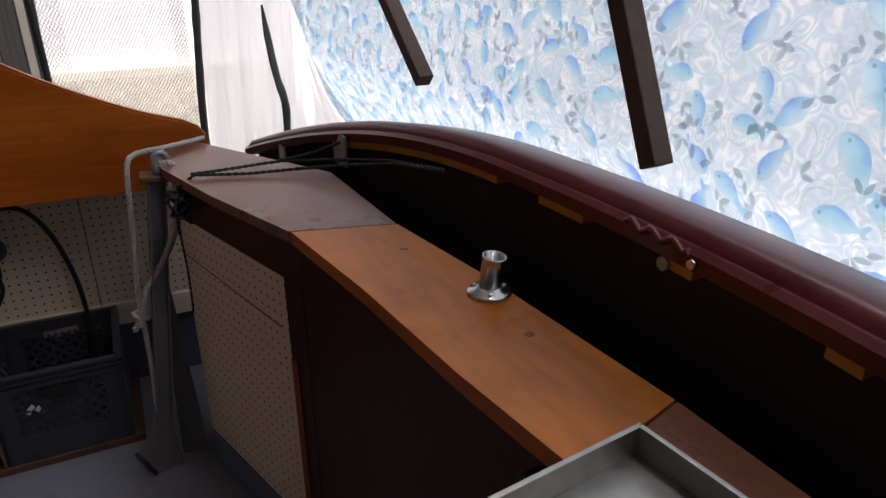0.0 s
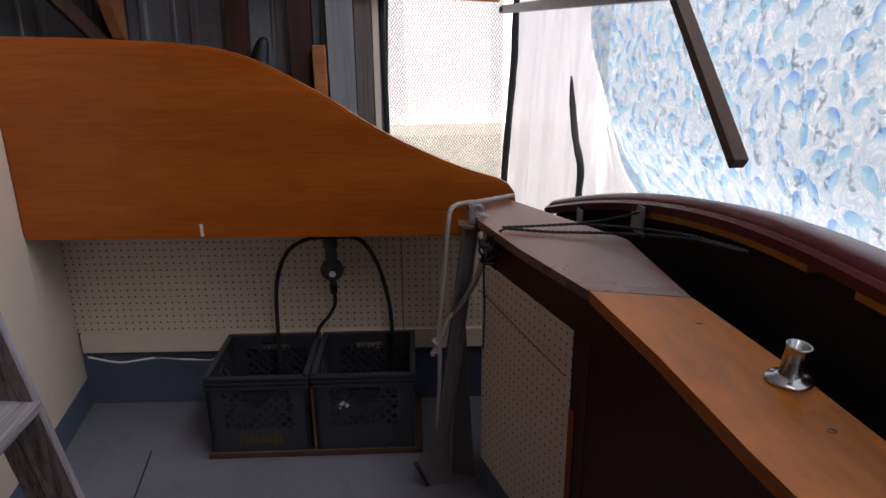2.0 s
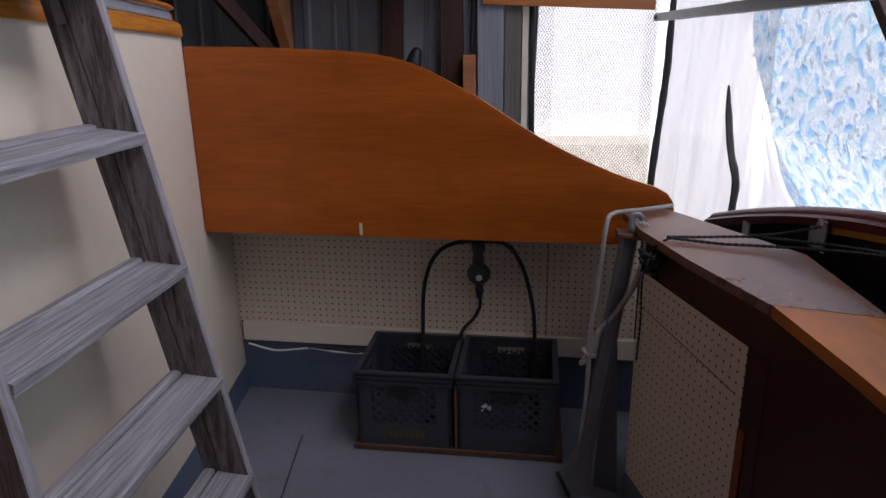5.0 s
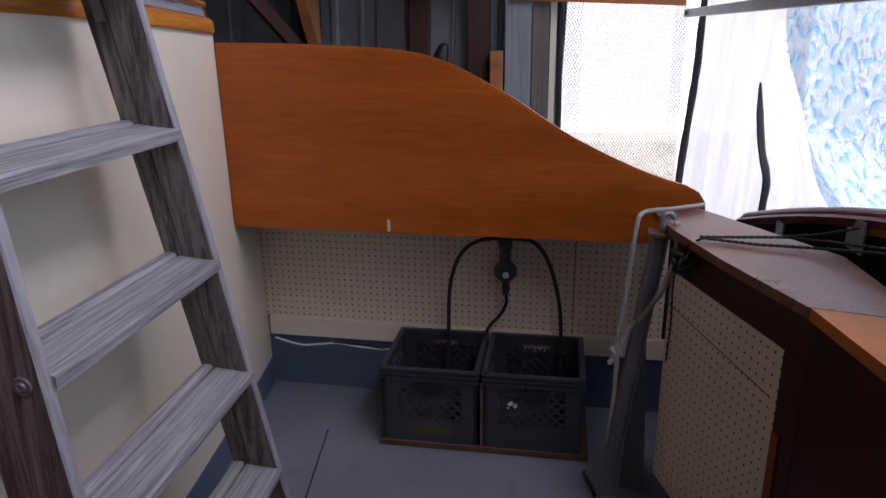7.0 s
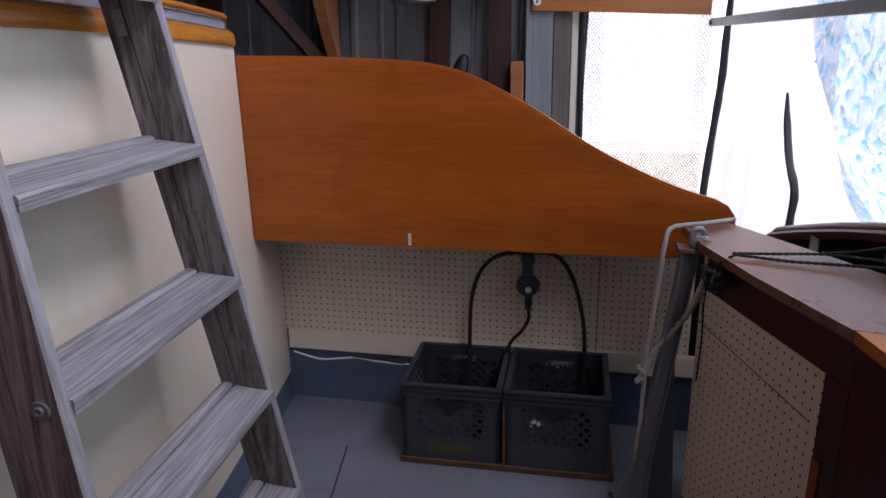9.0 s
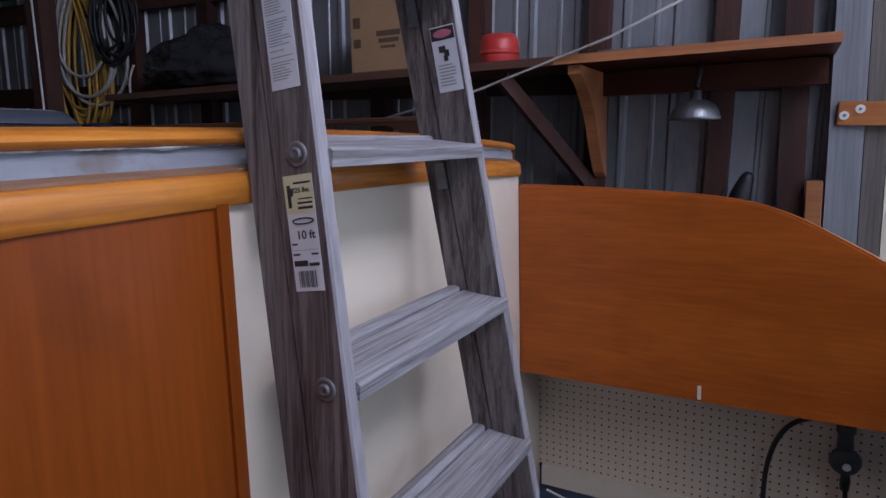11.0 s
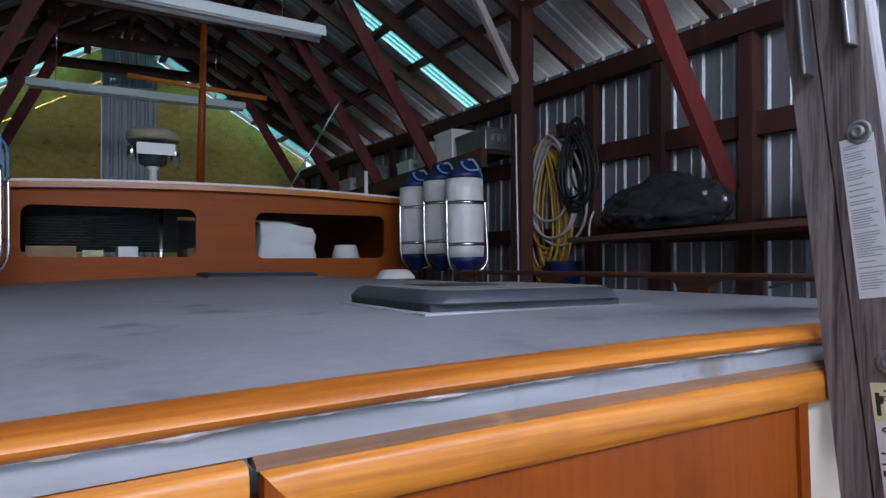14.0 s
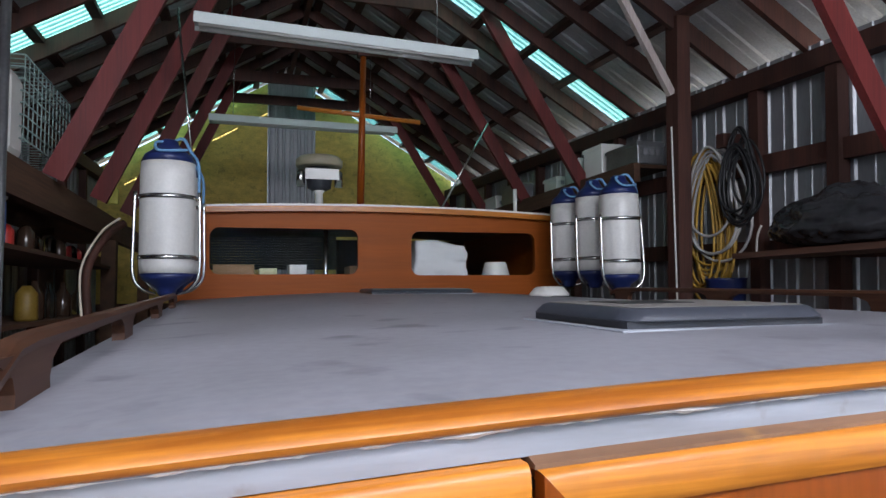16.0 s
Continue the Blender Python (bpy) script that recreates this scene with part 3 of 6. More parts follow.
structure("bulkhead_port", bowed(-2.0, -1.28, 0.0, lambda x: top_of(x) + 0.005, 0.0, 0.05), VARNISH_Z, "orange varnished cabin bulkhead")

# cabin roof
N, M = 24, 52
bm = bmesh.new()
top = []
for i in range(N + 1):
    f = i / N
    row = []
    for j in range(M + 1):
        g = j / M
        x = (-1.80 - 0.14 * f) * (1 - g) + (0.80 + 0.24 * f) * g
        y = ye(x) + 0.048 + (5.70 - ye(x)) * f
        row.append((x, y, roof_z(x, y) - (0.009 if i == 0 else 0.0)))
    top.append(row)
bm_strip(bm, top)
bm_strip(bm, [[(x, y, z - 0.05) for x, y, z in r] for r in top][::-1])
structure("cabin_roof", bm, ROOF_GREY, "grey painted canvas cabin roof with dark scuffs")
# cabin sides
for sgn in (1, -1):
    rows = []
    for i in range(9):
        f = i / 8
        x = 0.785 + 0.24 * f if sgn > 0 else -1.785 - 0.14 * f
        y = 0.935 + 4.7 * f
        rows.append([(x, y, 0.7), (x, y, roof_z(x, y) - 0.03), (x - sgn * 0.04, y, roof_z(x, y) - 0.03), (x - sgn * 0.04, y, 0.7)])
    structure("cabin_side", loft(rows), VARNISH_Y, "varnished cabin side")


def rounded_shading(bm):
    """Smooth shading, broken at the sharp edges."""
    for f in bm.faces:
        f.smooth = len(f.verts) == 4
    for e in bm.edges:
        if len(e.link_faces) == 2 and e.calc_face_angle(0) > 0.7:
            e.smooth = False
    return bm


def bowed_moulding(x0, x1, prof, n=52, turn=False, mitre=0.0):
    """Moulding that follows the roof's aft edge; prof of (out, down); it may turn the corner along the cabin side."""
    rows = []
    for i in range(n + 1):
        x = x0 + (x1 - x0) * i / n
        rows.append([(x + (mitre * max(0.0, d - 0.058) if i == 0 else 0.0), ye(x + (mitre * max(0.0, d - 0.058) if i == 0 else 0.0)) - o, edge_z(x) - 0.003 - d) for o, d in prof])
    if turn:
        r, y0 = 0.034, ye(x1)
        for k in range(1, 8):
            a = radians(-90 + 90 * k / 7)
            cx, cy = x1 + r * math.cos(a), y0 + r + r * math.sin(a)
            rows.append([(cx + o * math.cos(a), cy + o * math.sin(a), edge_z(x1) - 0.004 - d) for o, d in prof])
        for y in (1.1, 1.5):
            x = x1 + r + 0.051 * (y - 0.95)
            rows.append([(x + o, y, edge_z(x1) - 0.004 + 0.02 * (y - 0.9) - d) for o, d in prof])
    return rounded_shading(loft(rows))


XE = 0.755
half_round = [(-0.056, 0.012), (-0.052, 0.002), (-0.042, 0.0005), (-0.030, 0.001), (-0.020, 0.003), (-0.011, 0.007), (-0.005, 0.011), (-0.002, 0.016), (-0.004, 0.021), (-0.010, 0.0245), (-0.045, 0.025)]
structure("roof_trim_upper", bowed_moulding(-1.80, XE, half_round, turn=True), VARNISH_X, "orange varnished half-round moulding on the roof edge")
structure("roof_strip", bowed_moulding(-1.80, XE, [(-0.045, 0.0245), (-0.016, 0.0245), (-0.013, 0.052), (-0.045, 0.054)], turn=True), STRIP_GREY, "chipped pale grey painted strip between two mouldings")
lower_prof = [(-0.045, 0.0604), (0.004, 0.0604), (0.009, 0.0625), (0.0125, 0.069), (0.0135, 0.080), (0.0135, 0.096), (0.010, 0.103), (-0.045, 0.105)]
structure("roof_trim_lower", bowed_moulding(-1.272, XE, lower_prof, turn=True, mitre=0.9), VARNISH_X, "orange varnished moulding over the cabin door")
structure("roof_trim_lower_port", bowed_moulding(-1.80, -1.279, [(o - 0.003 if o > 0 else o, d - 0.007) for o, d in lower_prof]), VARNISH_X, "orange varnished moulding, mitred at its joint")

x0, x1 = -1.268, -1.230
structure("door_stile", prism([(x0, ye(x0) - 0.0135, edge_z(x0) - 0.0665), (x1, ye(x1) - 0.0135, edge_z(x1) - 0.1075), (x1, ye(x1) - 0.0135, 0.03), (x0, ye(x0) - 0.0135, 0.03)], (0, 0.02, 0)), VARNISH_Z, "orange varnished upright moulding beside the cabin door")
WORN_LEDGE = mat("worn_bare_ledge", (0.22, 0.115, 0.06), 0.7, vary=0.35, scale=12, bump=0.3, stretch=(0.2, 1, 1), spots=0.6, spot_scale=14, spot_colour=(0.36, 0.19, 0.06))
structure("strip_edge", bowed_moulding(-1.272, XE, [(-0.03, 0.0515), (-0.0125, 0.0515), (0.003, 0.0560), (0.003, 0.0602), (-0.03, 0.0602)], turn=True), WORN_LEDGE, "bare brown wood edge under the grey strip")
rows = []
q = random.Random(6)
for i in range(421):
    x = -1.80 + 2.55 * i / 420
    r = max(0.0002, 0.0004 + 0.0034 * noise.noise((x * 14, 0, 0)) + 0.0022 * noise.noise((x * 47, 2, 0)) + q.uniform(0, 0.0012))
    y, z = ye(x) + 0.0105, edge_z(x) - 0.0285 - 0.0025 * noise.noise((x * 9, 3, 0))
    rows.append([(x, y - r, z), (x, y, z + r), (x, y + r, z), (x, y, z - r)])
structure("caulking", loft(rows), mat("white_caulking", (0.66, 0.63, 0.60), 0.8, vary=0.25, bump=0.2), "ragged white caulking bead under the upper moulding")

# wheelhouse at the fore end of the cabin roof
WH_Y = 5.60
wheelhouse = thing("wheelhouse", "orange varnished wheelhouse with rounded windows and dark interior", "wheelhouse")


def rounded(x0, x1, z0, z1, r, n=6):
    out = []
    for cx, cz, a0 in ((x1 - r, z1 - r, 0), (x0 + r, z1 - r, 90), (x0 + r, z0 + r, 180), (x1 - r, z0 + r, 270)):
        for k in range(n + 1):
            a = radians(a0 + 90 * k / n)
            out.append((cx + r * math.cos(a), cz + r * math.sin(a)))
    return out


WINDOWS = [(-1.735, -0.598, 1.742, 2.104), (-0.153, 0.966, 1.732, 2.098)]


def wall_with_holes(x0, x1, z0, zt, y, thick, holes):
    """Upright wall with rounded holes, arched along the top."""
    bm = bmesh.new()
    edges = []

    def loop(pts):
        vs = [bm.verts.new((x, y, z)) for x, z in pts]
        edges.extend(bm.edges.new((vs[i], vs[(i + 1) % len(vs)])) for i in range(len(vs)))
    n = 14
    outer = [(x0, z0), (x1, z0)] + [(x1 + (x0 - x1) * k / n, zt((x1 + (x0 - x1) * k / n))) for k in range(n + 1)]
    loop(outer)
    for h in holes:
        loop(rounded(*h, 0.07))
    bmesh.ops.triangle_fill(bm, edges=edges, use_beauty=True)
    faces = list(bm.faces)
    ext = bmesh.ops.extrude_face_region(bm, geom=faces)
    bmesh.ops.translate(bm, verts=[v for v in ext["geom"] if isinstance(v, bmesh.types.BMVert)], vec=(0, thick, 0))
    bmesh.ops.recalc_face_normals(bm, faces=bm.faces)
    return bm


wh_top = lambda x: 2.275 - 0.018 * (x - CX) ** 2
part("aft_wall", wall_with_holes(-1.98, 1.22, 1.55, wh_top, WH_Y, 0.045, WINDOWS), mat("varnished_wheelhouse", (0.33, 0.080, 0.008), 0.5, vary=0.25, scale=7, stretch=(0.05, 1, 1), bump=0.05, specular=0.2), wheelhouse)
for w in WINDOWS:
    pane = part("pane", prism([(x, WH_Y + 0.02, z) for x, z in rounded(w[0] - 0.01, w[1] + 0.01, w[2] - 0.01, w[3] + 0.01, 0.07)], (0, 0.006, 0)), GLASS, wheelhouse, "clear window pane")
    pane.visible_shadow = False
part("roof", loft([[(x, WH_Y - 0.06, wh_top(x) - 0.005), (x, WH_Y - 0.06, wh_top(x) + 0.03), (x, 8.2, wh_top(x) + 0.03), (x, 8.2, wh_top(x) - 0.005)] for x in [-2.02 + 3.28 * k / 16 for k in range(17)]]), WHITE_PLASTIC, wheelhouse, "white painted roof")
part("roof_moulding", loft([[(x, WH_Y - 0.075, wh_top(x) - 0.03), (x, WH_Y - 0.075, wh_top(x) + 0.012), (x, WH_Y - 0.0, wh_top(x) + 0.012), (x, WH_Y - 0.0, wh_top(x) - 0.03)] for x in [-2.0 + 3.24 * k / 16 for k in range(17)]]), VARNISH_X, wheelhouse)
for x in (-1.98, 1.175):
    part("side_wall", box(x, x + 0.045, WH_Y + 0.046, 8.1, 1.2, 2.22), VARNISH_Y, wheelhouse)
part("fore_wall", box(-1.98, 1.22, 8.1, 8.14, 1.2, 1.745), VARNISH_Y, wheelhouse)
# wide third panel is added; the dark colour stands for interior shade
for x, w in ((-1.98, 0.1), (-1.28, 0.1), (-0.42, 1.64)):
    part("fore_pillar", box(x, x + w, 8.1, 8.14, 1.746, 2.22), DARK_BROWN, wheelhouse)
# dark lining added so the space behind the windows looks shaded
part("dark_lining", loft([[(x, WH_Y + 0.05, wh_top(x) - 0.02), (x, WH_Y + 0.05, wh_top(x) - 0.008), (x, 8.09, wh_top(x) - 0.008), (x, 8.09, wh_top(x) - 0.02)] for x in [-1.93 + 3.1 * k / 12 for k in range(13)]]), DARK_BROWN, wheelhouse, "dark brown lining added to darken the interior")
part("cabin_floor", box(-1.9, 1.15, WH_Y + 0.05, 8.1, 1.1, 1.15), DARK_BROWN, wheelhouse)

# ---------------------------------------------------------------- coaming board
coaming = thing("coaming_board", "orange varnished mahogany coaming board with swept top edge", "coaming")
bm = bmesh.new()
prof = spline([(0.919, 1.345), (0.60, 1.335), (0.25, 1.303), (0.01, 1.197), (-0.21, 1.06), (-0.413, 0.963), (-0.55, 0.917)], 8)
outline = [(p[0], p[1]) for p in prof] + [(-0.585, 0.898), (-0.603, 0.872), (-0.607, 0.845), (-0.607, 0.79), (-0.45, 0.737), (0.919, 0.741)]
bm_prism(bm, [(board_x(y), y, z) for y, z in outline], (0.03, -0.002, 0))
es = [e for e in bm.edges if len(e.link_faces) == 2 and e.calc_face_angle(0) > 1.0 and abs(e.verts[0].co.x - e.verts[1].co.x) < 0.2 and (e.verts[0].co - e.verts[1].co).length < 1.0]
bmesh.ops.bevel(bm, geom=es, offset=0.006, segments=2, affect="EDGES")
part("plank", bm, VARNISH_Y, coaming)
part("scratch", box(board_x(0.367) - 0.0012, board_x(0.367) + 0.001, 0.362, 0.372, 0.745, 0.785), CREAM, coaming, "pale chip in the varnish")
port_coaming = thing("coaming_board", "orange varnished mahogany coaming board with swept top edge", "coaming")
part("plank", prism([(2 * CX - board_x(y), y, z - 0.10) for y, z in outline], (-0.03, 0, 0)), VARNISH_Y, port_coaming)

# ---------------------------------------------------------------- aft locker
TOP_Z = 0.867
locker = thing("aft_locker", "brown painted stern locker with an orange varnished lid", "locker")


def slab(pts, z, t):
    return prism([(x, y, z - t) for x, y in pts], (0, 0, t))


part("starboard_top", slab([(0.60, -0.44), (0.40, -0.452), (0.15, -0.51), (-0.121, -0.592), (-0.178, -0.776), (0.19, -0.784), (0.64, -0.565)], TOP_Z, 0.022), BROWN_PAINT, locker, "glossy brown painted top")
part("lid", slab([(-0.125, -0.595), (-0.40, -0.620), (-0.65, -0.632), (-0.852, -0.650), (-0.812, -0.814), (-0.43, -0.800), (-0.182, -0.777)], TOP_Z, 0.024), VARNISH_TOP, locker, "worn orange varnished lid")
part("port_top", slab([(-0.856, -0.650), (-1.30, -0.645), (-1.80, -0.60), (-1.80, -0.74), (-1.35, -0.80), (-0.816, -0.814)], TOP_Z, 0.022), BROWN_PAINT, locker, "glossy brown painted top")


for x, y in ((-0.291, -0.738), (-0.621, -0.757)):
    part("screw_plug", lathe([(0.0065, 0.0), (0.006, 0.0006), (0.0, 0.0008)], 12, pose(x, y, TOP_Z)), BROWN_PAINT, locker, "dark wooden screw plug")


def face(p, q, z0, z1, out, mat_, name, label=""):
    (x0, y0), (x1, y1) = p, q
    d = Vector((x1 - x0, y1 - y0, 0)).normalized()
    nrm = Vector((d.y, -d.x, 0))
    if nrm.y < 0:
        nrm = -nrm
    o = nrm * out
    return part(name, prism([(x0 + o.x, y0 + o.y, z0), (x1 + o.x, y1 + o.y, z0), (x1 + o.x, y1 + o.y, z1), (x0 + o.x, y0 + o.y, z1)], -nrm * 0.018), mat_, locker, label)


A, B, C, D = (0.44, -0.470), (-0.105, -0.612), (-0.86, -0.668), (-1.80, -0.62)
face(A, B, 0.742, TOP_Z - 0.022, 0.0, DARK_BROWN, "front_rail")
face((-0.041, -0.5955), B, 0.0, 0.741, 0.001, DARK_BROWN, "corner_stile")
face((-0.043, -0.596), (-0.066, -0.602), 0.0, 0.56, 0.0045, VARNISH_Z, "edge_strip", "orange brown bare edge strip")
face(B, C, 0.0, TOP_Z - 0.022, 0.0, DARK_BROWN, "front_panel", "dark brown painted plywood panel")
face(C, D, 0.0, TOP_Z - 0.022, 0.0, DARK_BROWN, "front_panel", "dark brown painted plywood panel")
face(A, (-0.04, -0.595), 0.0, 0.10, 0.004, BLUE_GREY, "kick_board", "blue-grey painted kick board")
dirv = Vector((B[0] - A[0], B[1] - A[1], 0))
pm = Matrix.Translation((A[0], A[1], 0.0)) @ pose(0, 0, 0, 0, 0, math.degrees(math.atan2(dirv.y, dirv.x)))
part("pegboard_panel", box(0.0, 0.495, 0.0, 0.012, 0.0, 0.741), PEGBOARD, locker, "cream painted pegboard panel", pm)
part("panel_seam", beam(Vector((A[0], A[1], 0.655)) + Vector((-0.01, 0.010, 0)), Vector((-0.035, -0.5935, 0.632)) + Vector((0, 0.0118, 0)), 0.002, 0.0012), BROWN_PAINT, locker, "thin brown seam across the pegboard")
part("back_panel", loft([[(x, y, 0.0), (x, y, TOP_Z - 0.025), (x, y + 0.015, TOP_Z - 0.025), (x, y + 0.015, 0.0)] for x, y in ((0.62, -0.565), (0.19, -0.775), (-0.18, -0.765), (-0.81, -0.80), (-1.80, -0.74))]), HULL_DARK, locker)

# ---------------------------------------------------------------- stern rail and transom


def rail_y(x):
    return -0.915 + 0.19 * ((x - CX) / 1.12) ** 2


def rail_z(x):
    if x < CX:
        return 1.018 + 0.02 * (CX - x)
    return 1.018 - 0.19 * ((x - CX) / 1.12) ** 2.1


stern_rail = thing("stern_rail", "glossy maroon painted curved cap rail round the stern", "rail")
xs = [CX - 1.12 + 2.24 * k / 40 for k in range(41)]
rows = []
for x in xs:
    y, z = rail_y(x), rail_z(x)
    rows.append([(x, y + 0.0, z - 0.034), (x, y - 0.004, z - 0.016), (x, y - 0.014, z - 0.004), (x, y - 0.028, z), (x, y - 0.094, z - 0.012), (x, y - 0.106, z - 0.020), (x, y - 0.106, z - 0.038)])
part("cap", rounded_shading(loft(rows)), MAROON, stern_rail)
rows = []
for x in xs:
    y, z = rail_y(x), rail_z(x)
    rows.append([(x, y + 0.008, z - 0.046), (x, y + 0.010, z - 0.026), (x, y + 0.002, z - 0.019), (x, y - 0.03, z - 0.019), (x, y - 0.03, z - 0.046)])
part("moulding", rounded_shading(loft(rows)), MAROON, stern_rail)
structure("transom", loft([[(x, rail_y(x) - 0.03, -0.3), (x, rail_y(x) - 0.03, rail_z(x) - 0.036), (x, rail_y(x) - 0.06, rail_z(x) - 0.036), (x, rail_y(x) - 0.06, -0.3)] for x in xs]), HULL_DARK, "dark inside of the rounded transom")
for x0, x1 in ((0.28, -0.02), (-0.02, -0.30), (-0.42, -0.53), (-0.70, -0.745), (-0.925, -0.965)):
    n = 6
    rows = []
    for k in range(n + 1):
        x = x0 + (x1 - x0) * k / n
        y, z = rail_y(x), rail_z(x)
        rows.append([(x, y + 0.002, z - 0.062), (x, y + 0.002, z - 0.047), (x, y - 0.029, z - 0.047), (x, y - 0.029, z - 0.062)])
    part("yellow_block", loft(rows), YELLOW_PAINT, stern_rail, "ochre painted wooden block under the rail")

wavy = [(-0.628 - 0.0095 * k, rail_y(-0.628 - 0.0095 * k) + 0.009, rail_z(-0.628 - 0.0095 * k) - 0.024 + 0.005 * math.sin(1.57 * k)) for k in range(13)]
part("carved_bracket", tube(spline(wavy, 3), 0.005, 6), MAROON, stern_rail, "maroon painted wavy bracket")
part("bolt", tube([(-0.752, rail_y(-0.752) + 0.006, 0.990), (-0.752, rail_y(-0.752) + 0.016, 0.990)], 0.006, 8), STEEL, stern_rail, "steel bolt")
part("pipe_end", tube([(-0.70, rail_y(-0.70) - 0.03, 0.968), (-0.70, rail_y(-0.70) + 0.008, 0.968)], 0.009, 12), GALV, stern_rail, "grey pipe end")

# ---------------------------------------------------------------- curtain and film at the stern opening
FISH_Y = -1.17


def flare(z):
    """The hanging sheets swing outward towards their lower hems."""
    f = max(0.0, 1.16 - max(z, 0.6))
    return -(0.35 * f + 0.8 * f * f)


def cloth_y(x, z):
    f = (3.05 - z) / 3.45
    return FISH_Y + flare(z) + 0.018 * (0.3 + 0.7 * f) * math.sin(5.0 * x + 1.3 * math.sin(2.1 * x + z)) + 0.02 * math.sin(3 * z + 2 * x)


def drape(x0, z0, z1, edge, n, m):
    bm = bmesh.new()
    uv = bm.loops.layers.uv.new("UVMap")
    rows = []
    for j in range(m + 1):
        z = z0 + (z1 - z0) * j / m
        xe = edge(z)
        rows.append([(x, cloth_y(x, z), z) for x in [x0 + (xe - x0) * i / n for i in range(n + 1)]])
    bm_strip(bm, rows)
    for f in bm.faces:
        f.smooth = True
        for lp in f.loops:
            lp[uv].uv = (lp.vert.co.x, lp.vert.co.z)
    return bm


curtain = thing("curtain", "pale blue cotton curtain printed with fish and leaves", "curtain", at=S)
edge_x = lambda z: min(2.02, 1.60 + 0.95 * max(0.0, z - 1.2) + 0.7 * max(0.0, 1.06 - z) + 0.012 * math.sin(9 * z))
part("cloth", drape(-3.5, -0.4, 3.05, edge_x, 180, 70), FABRIC, curtain)
film_sheet = thing("plastic_sheet", "milky clear plastic sheet with black taped edges", "plastic sheet", at=S)
bm = bmesh.new()
rows = []
for j in range(81):
    z = -0.4 + 3.2 * j / 80
    row = []
    for i in range(121):
        s = i / 120
        if s < 0.50:
            p = Vector((WALL_X - 0.12 - 0.02 * s, -0.80 - s * 0.844, z))
        else:
            p = Vector((WALL_X - 0.13 - (s - 0.50) * 0.86, -1.222 + flare(z) * min(1.0, (s - 0.5) * 4), z))
        w = 0.020 * math.sin(38 * s + 1.6 * z) * (0.6 + 0.4 * math.sin(2 * z + 1)) + 0.006 * math.sin(90 * s - 3 * z) + 0.014 * noise.noise((s * 26, z * 2.2, 0)) + 0.008 * abs(noise.noise((s * 40 + z, z * 9, 5)))
        row.append((p.x + w, p.y - abs(w) * 0.4, p.z))
    rows.append(row)
bm_strip(bm, rows)
for f in bm.faces:
    f.smooth = True
part("film", bm, FILM, film_sheet)


# ---------------------------------------------------------------- print on the curtain
def fish_print(name):
    """Watercolour wash from a blue or aqua back to a white belly, by each fish's own v."""
    m = sheer(name, (0.5, 0.6, 0.7), (0.5, 0.6, 0.7), 0.92)
    n, l = m.node_tree.nodes, m.node_tree.links
    tc, sep, g = n.new("ShaderNodeTexCoord"), n.new("ShaderNodeSeparateXYZ"), n.new("ShaderNodeNewGeometry")
    l.new(tc.outputs["UV"], sep.inputs[0])
    no = n.new("ShaderNodeTexNoise")
    no.inputs["Scale"].default_value, no.inputs["Detail"].default_value = 34, 3
    l.new(tc.outputs["Object"], no.inputs["Vector"])
    wash = n.new("ShaderNodeMath")
    wash.operation, wash.inputs[1].default_value = "MULTIPLY_ADD", 0.45
    l.new(no.outputs[0], wash.inputs[0])
    l.new(sep.outputs["Y"], wash.inputs[2])
    ramps = []
    for stops in ([(0.98, 1.0, 1.0), (0.78, 0.93, 1.0), (0.52, 0.72, 1.0), (0.33, 0.50, 0.97)], [(0.97, 1.0, 1.0), (0.74, 0.96, 1.0), (0.62, 0.90, 0.99), (0.42, 0.68, 0.98)]):
        r = n.new("ShaderNodeValToRGB")
        e = r.color_ramp.elements
        e[0].position, e[0].color = 0.0, (*stops[0], 1)
        e[1].position, e[1].color = 0.56, (*stops[3], 1)
        e.new(0.18).color = (*stops[1], 1)
        e.new(0.36).color = (*stops[2], 1)
        l.new(wash.outputs[0], r.inputs[0])
        ramps.append(r)
    mx = n.new("ShaderNodeMix")
    mx.data_type = "RGBA"
    l.new(g.outputs["Random Per Island"], mx.inputs[0])
    l.new(ramps[0].outputs[0], mx.inputs[6])
    l.new(ramps[1].outputs[0], mx.inputs[7])
    for k in n:
        if k.type in ("BSDF_DIFFUSE", "BSDF_TRANSLUCENT"):
            l.new(mx.outputs[2], k.inputs[0])
    return m


PRINT_FISH = fish_print("printed_fish_wash")
PRINT_LEAF = sheer("printed_grey_leaf", (0.62, 0.67, 0.71), (0.62, 0.67, 0.71), 0.92)
PRINT_SWIRL = sheer("printed_white_swirl", (0.98, 0.98, 0.97), (1.0, 1.0, 0.99), 0.92)
rnd = random.Random(4)


def flat_shape(bm, cx, cz, ang, size, outline, lift, flip=1):
    ca, sa = math.cos(ang), math.sin(ang)
    uv = bm.loops.layers.uv.verify()
    vs = []
    for u, v in outline:
        v *= flip
        x, z = cx + size * (u * ca - v * sa), cz + size * (u * sa + v * ca)
        vs.append(bm.verts.new((x, cloth_y(x, z) + lift, z)))
    f = bm.faces.new(vs)
    for lp, (u, v) in zip(f.loops, outline):
        lp[uv].uv = (u, v + 0.05)


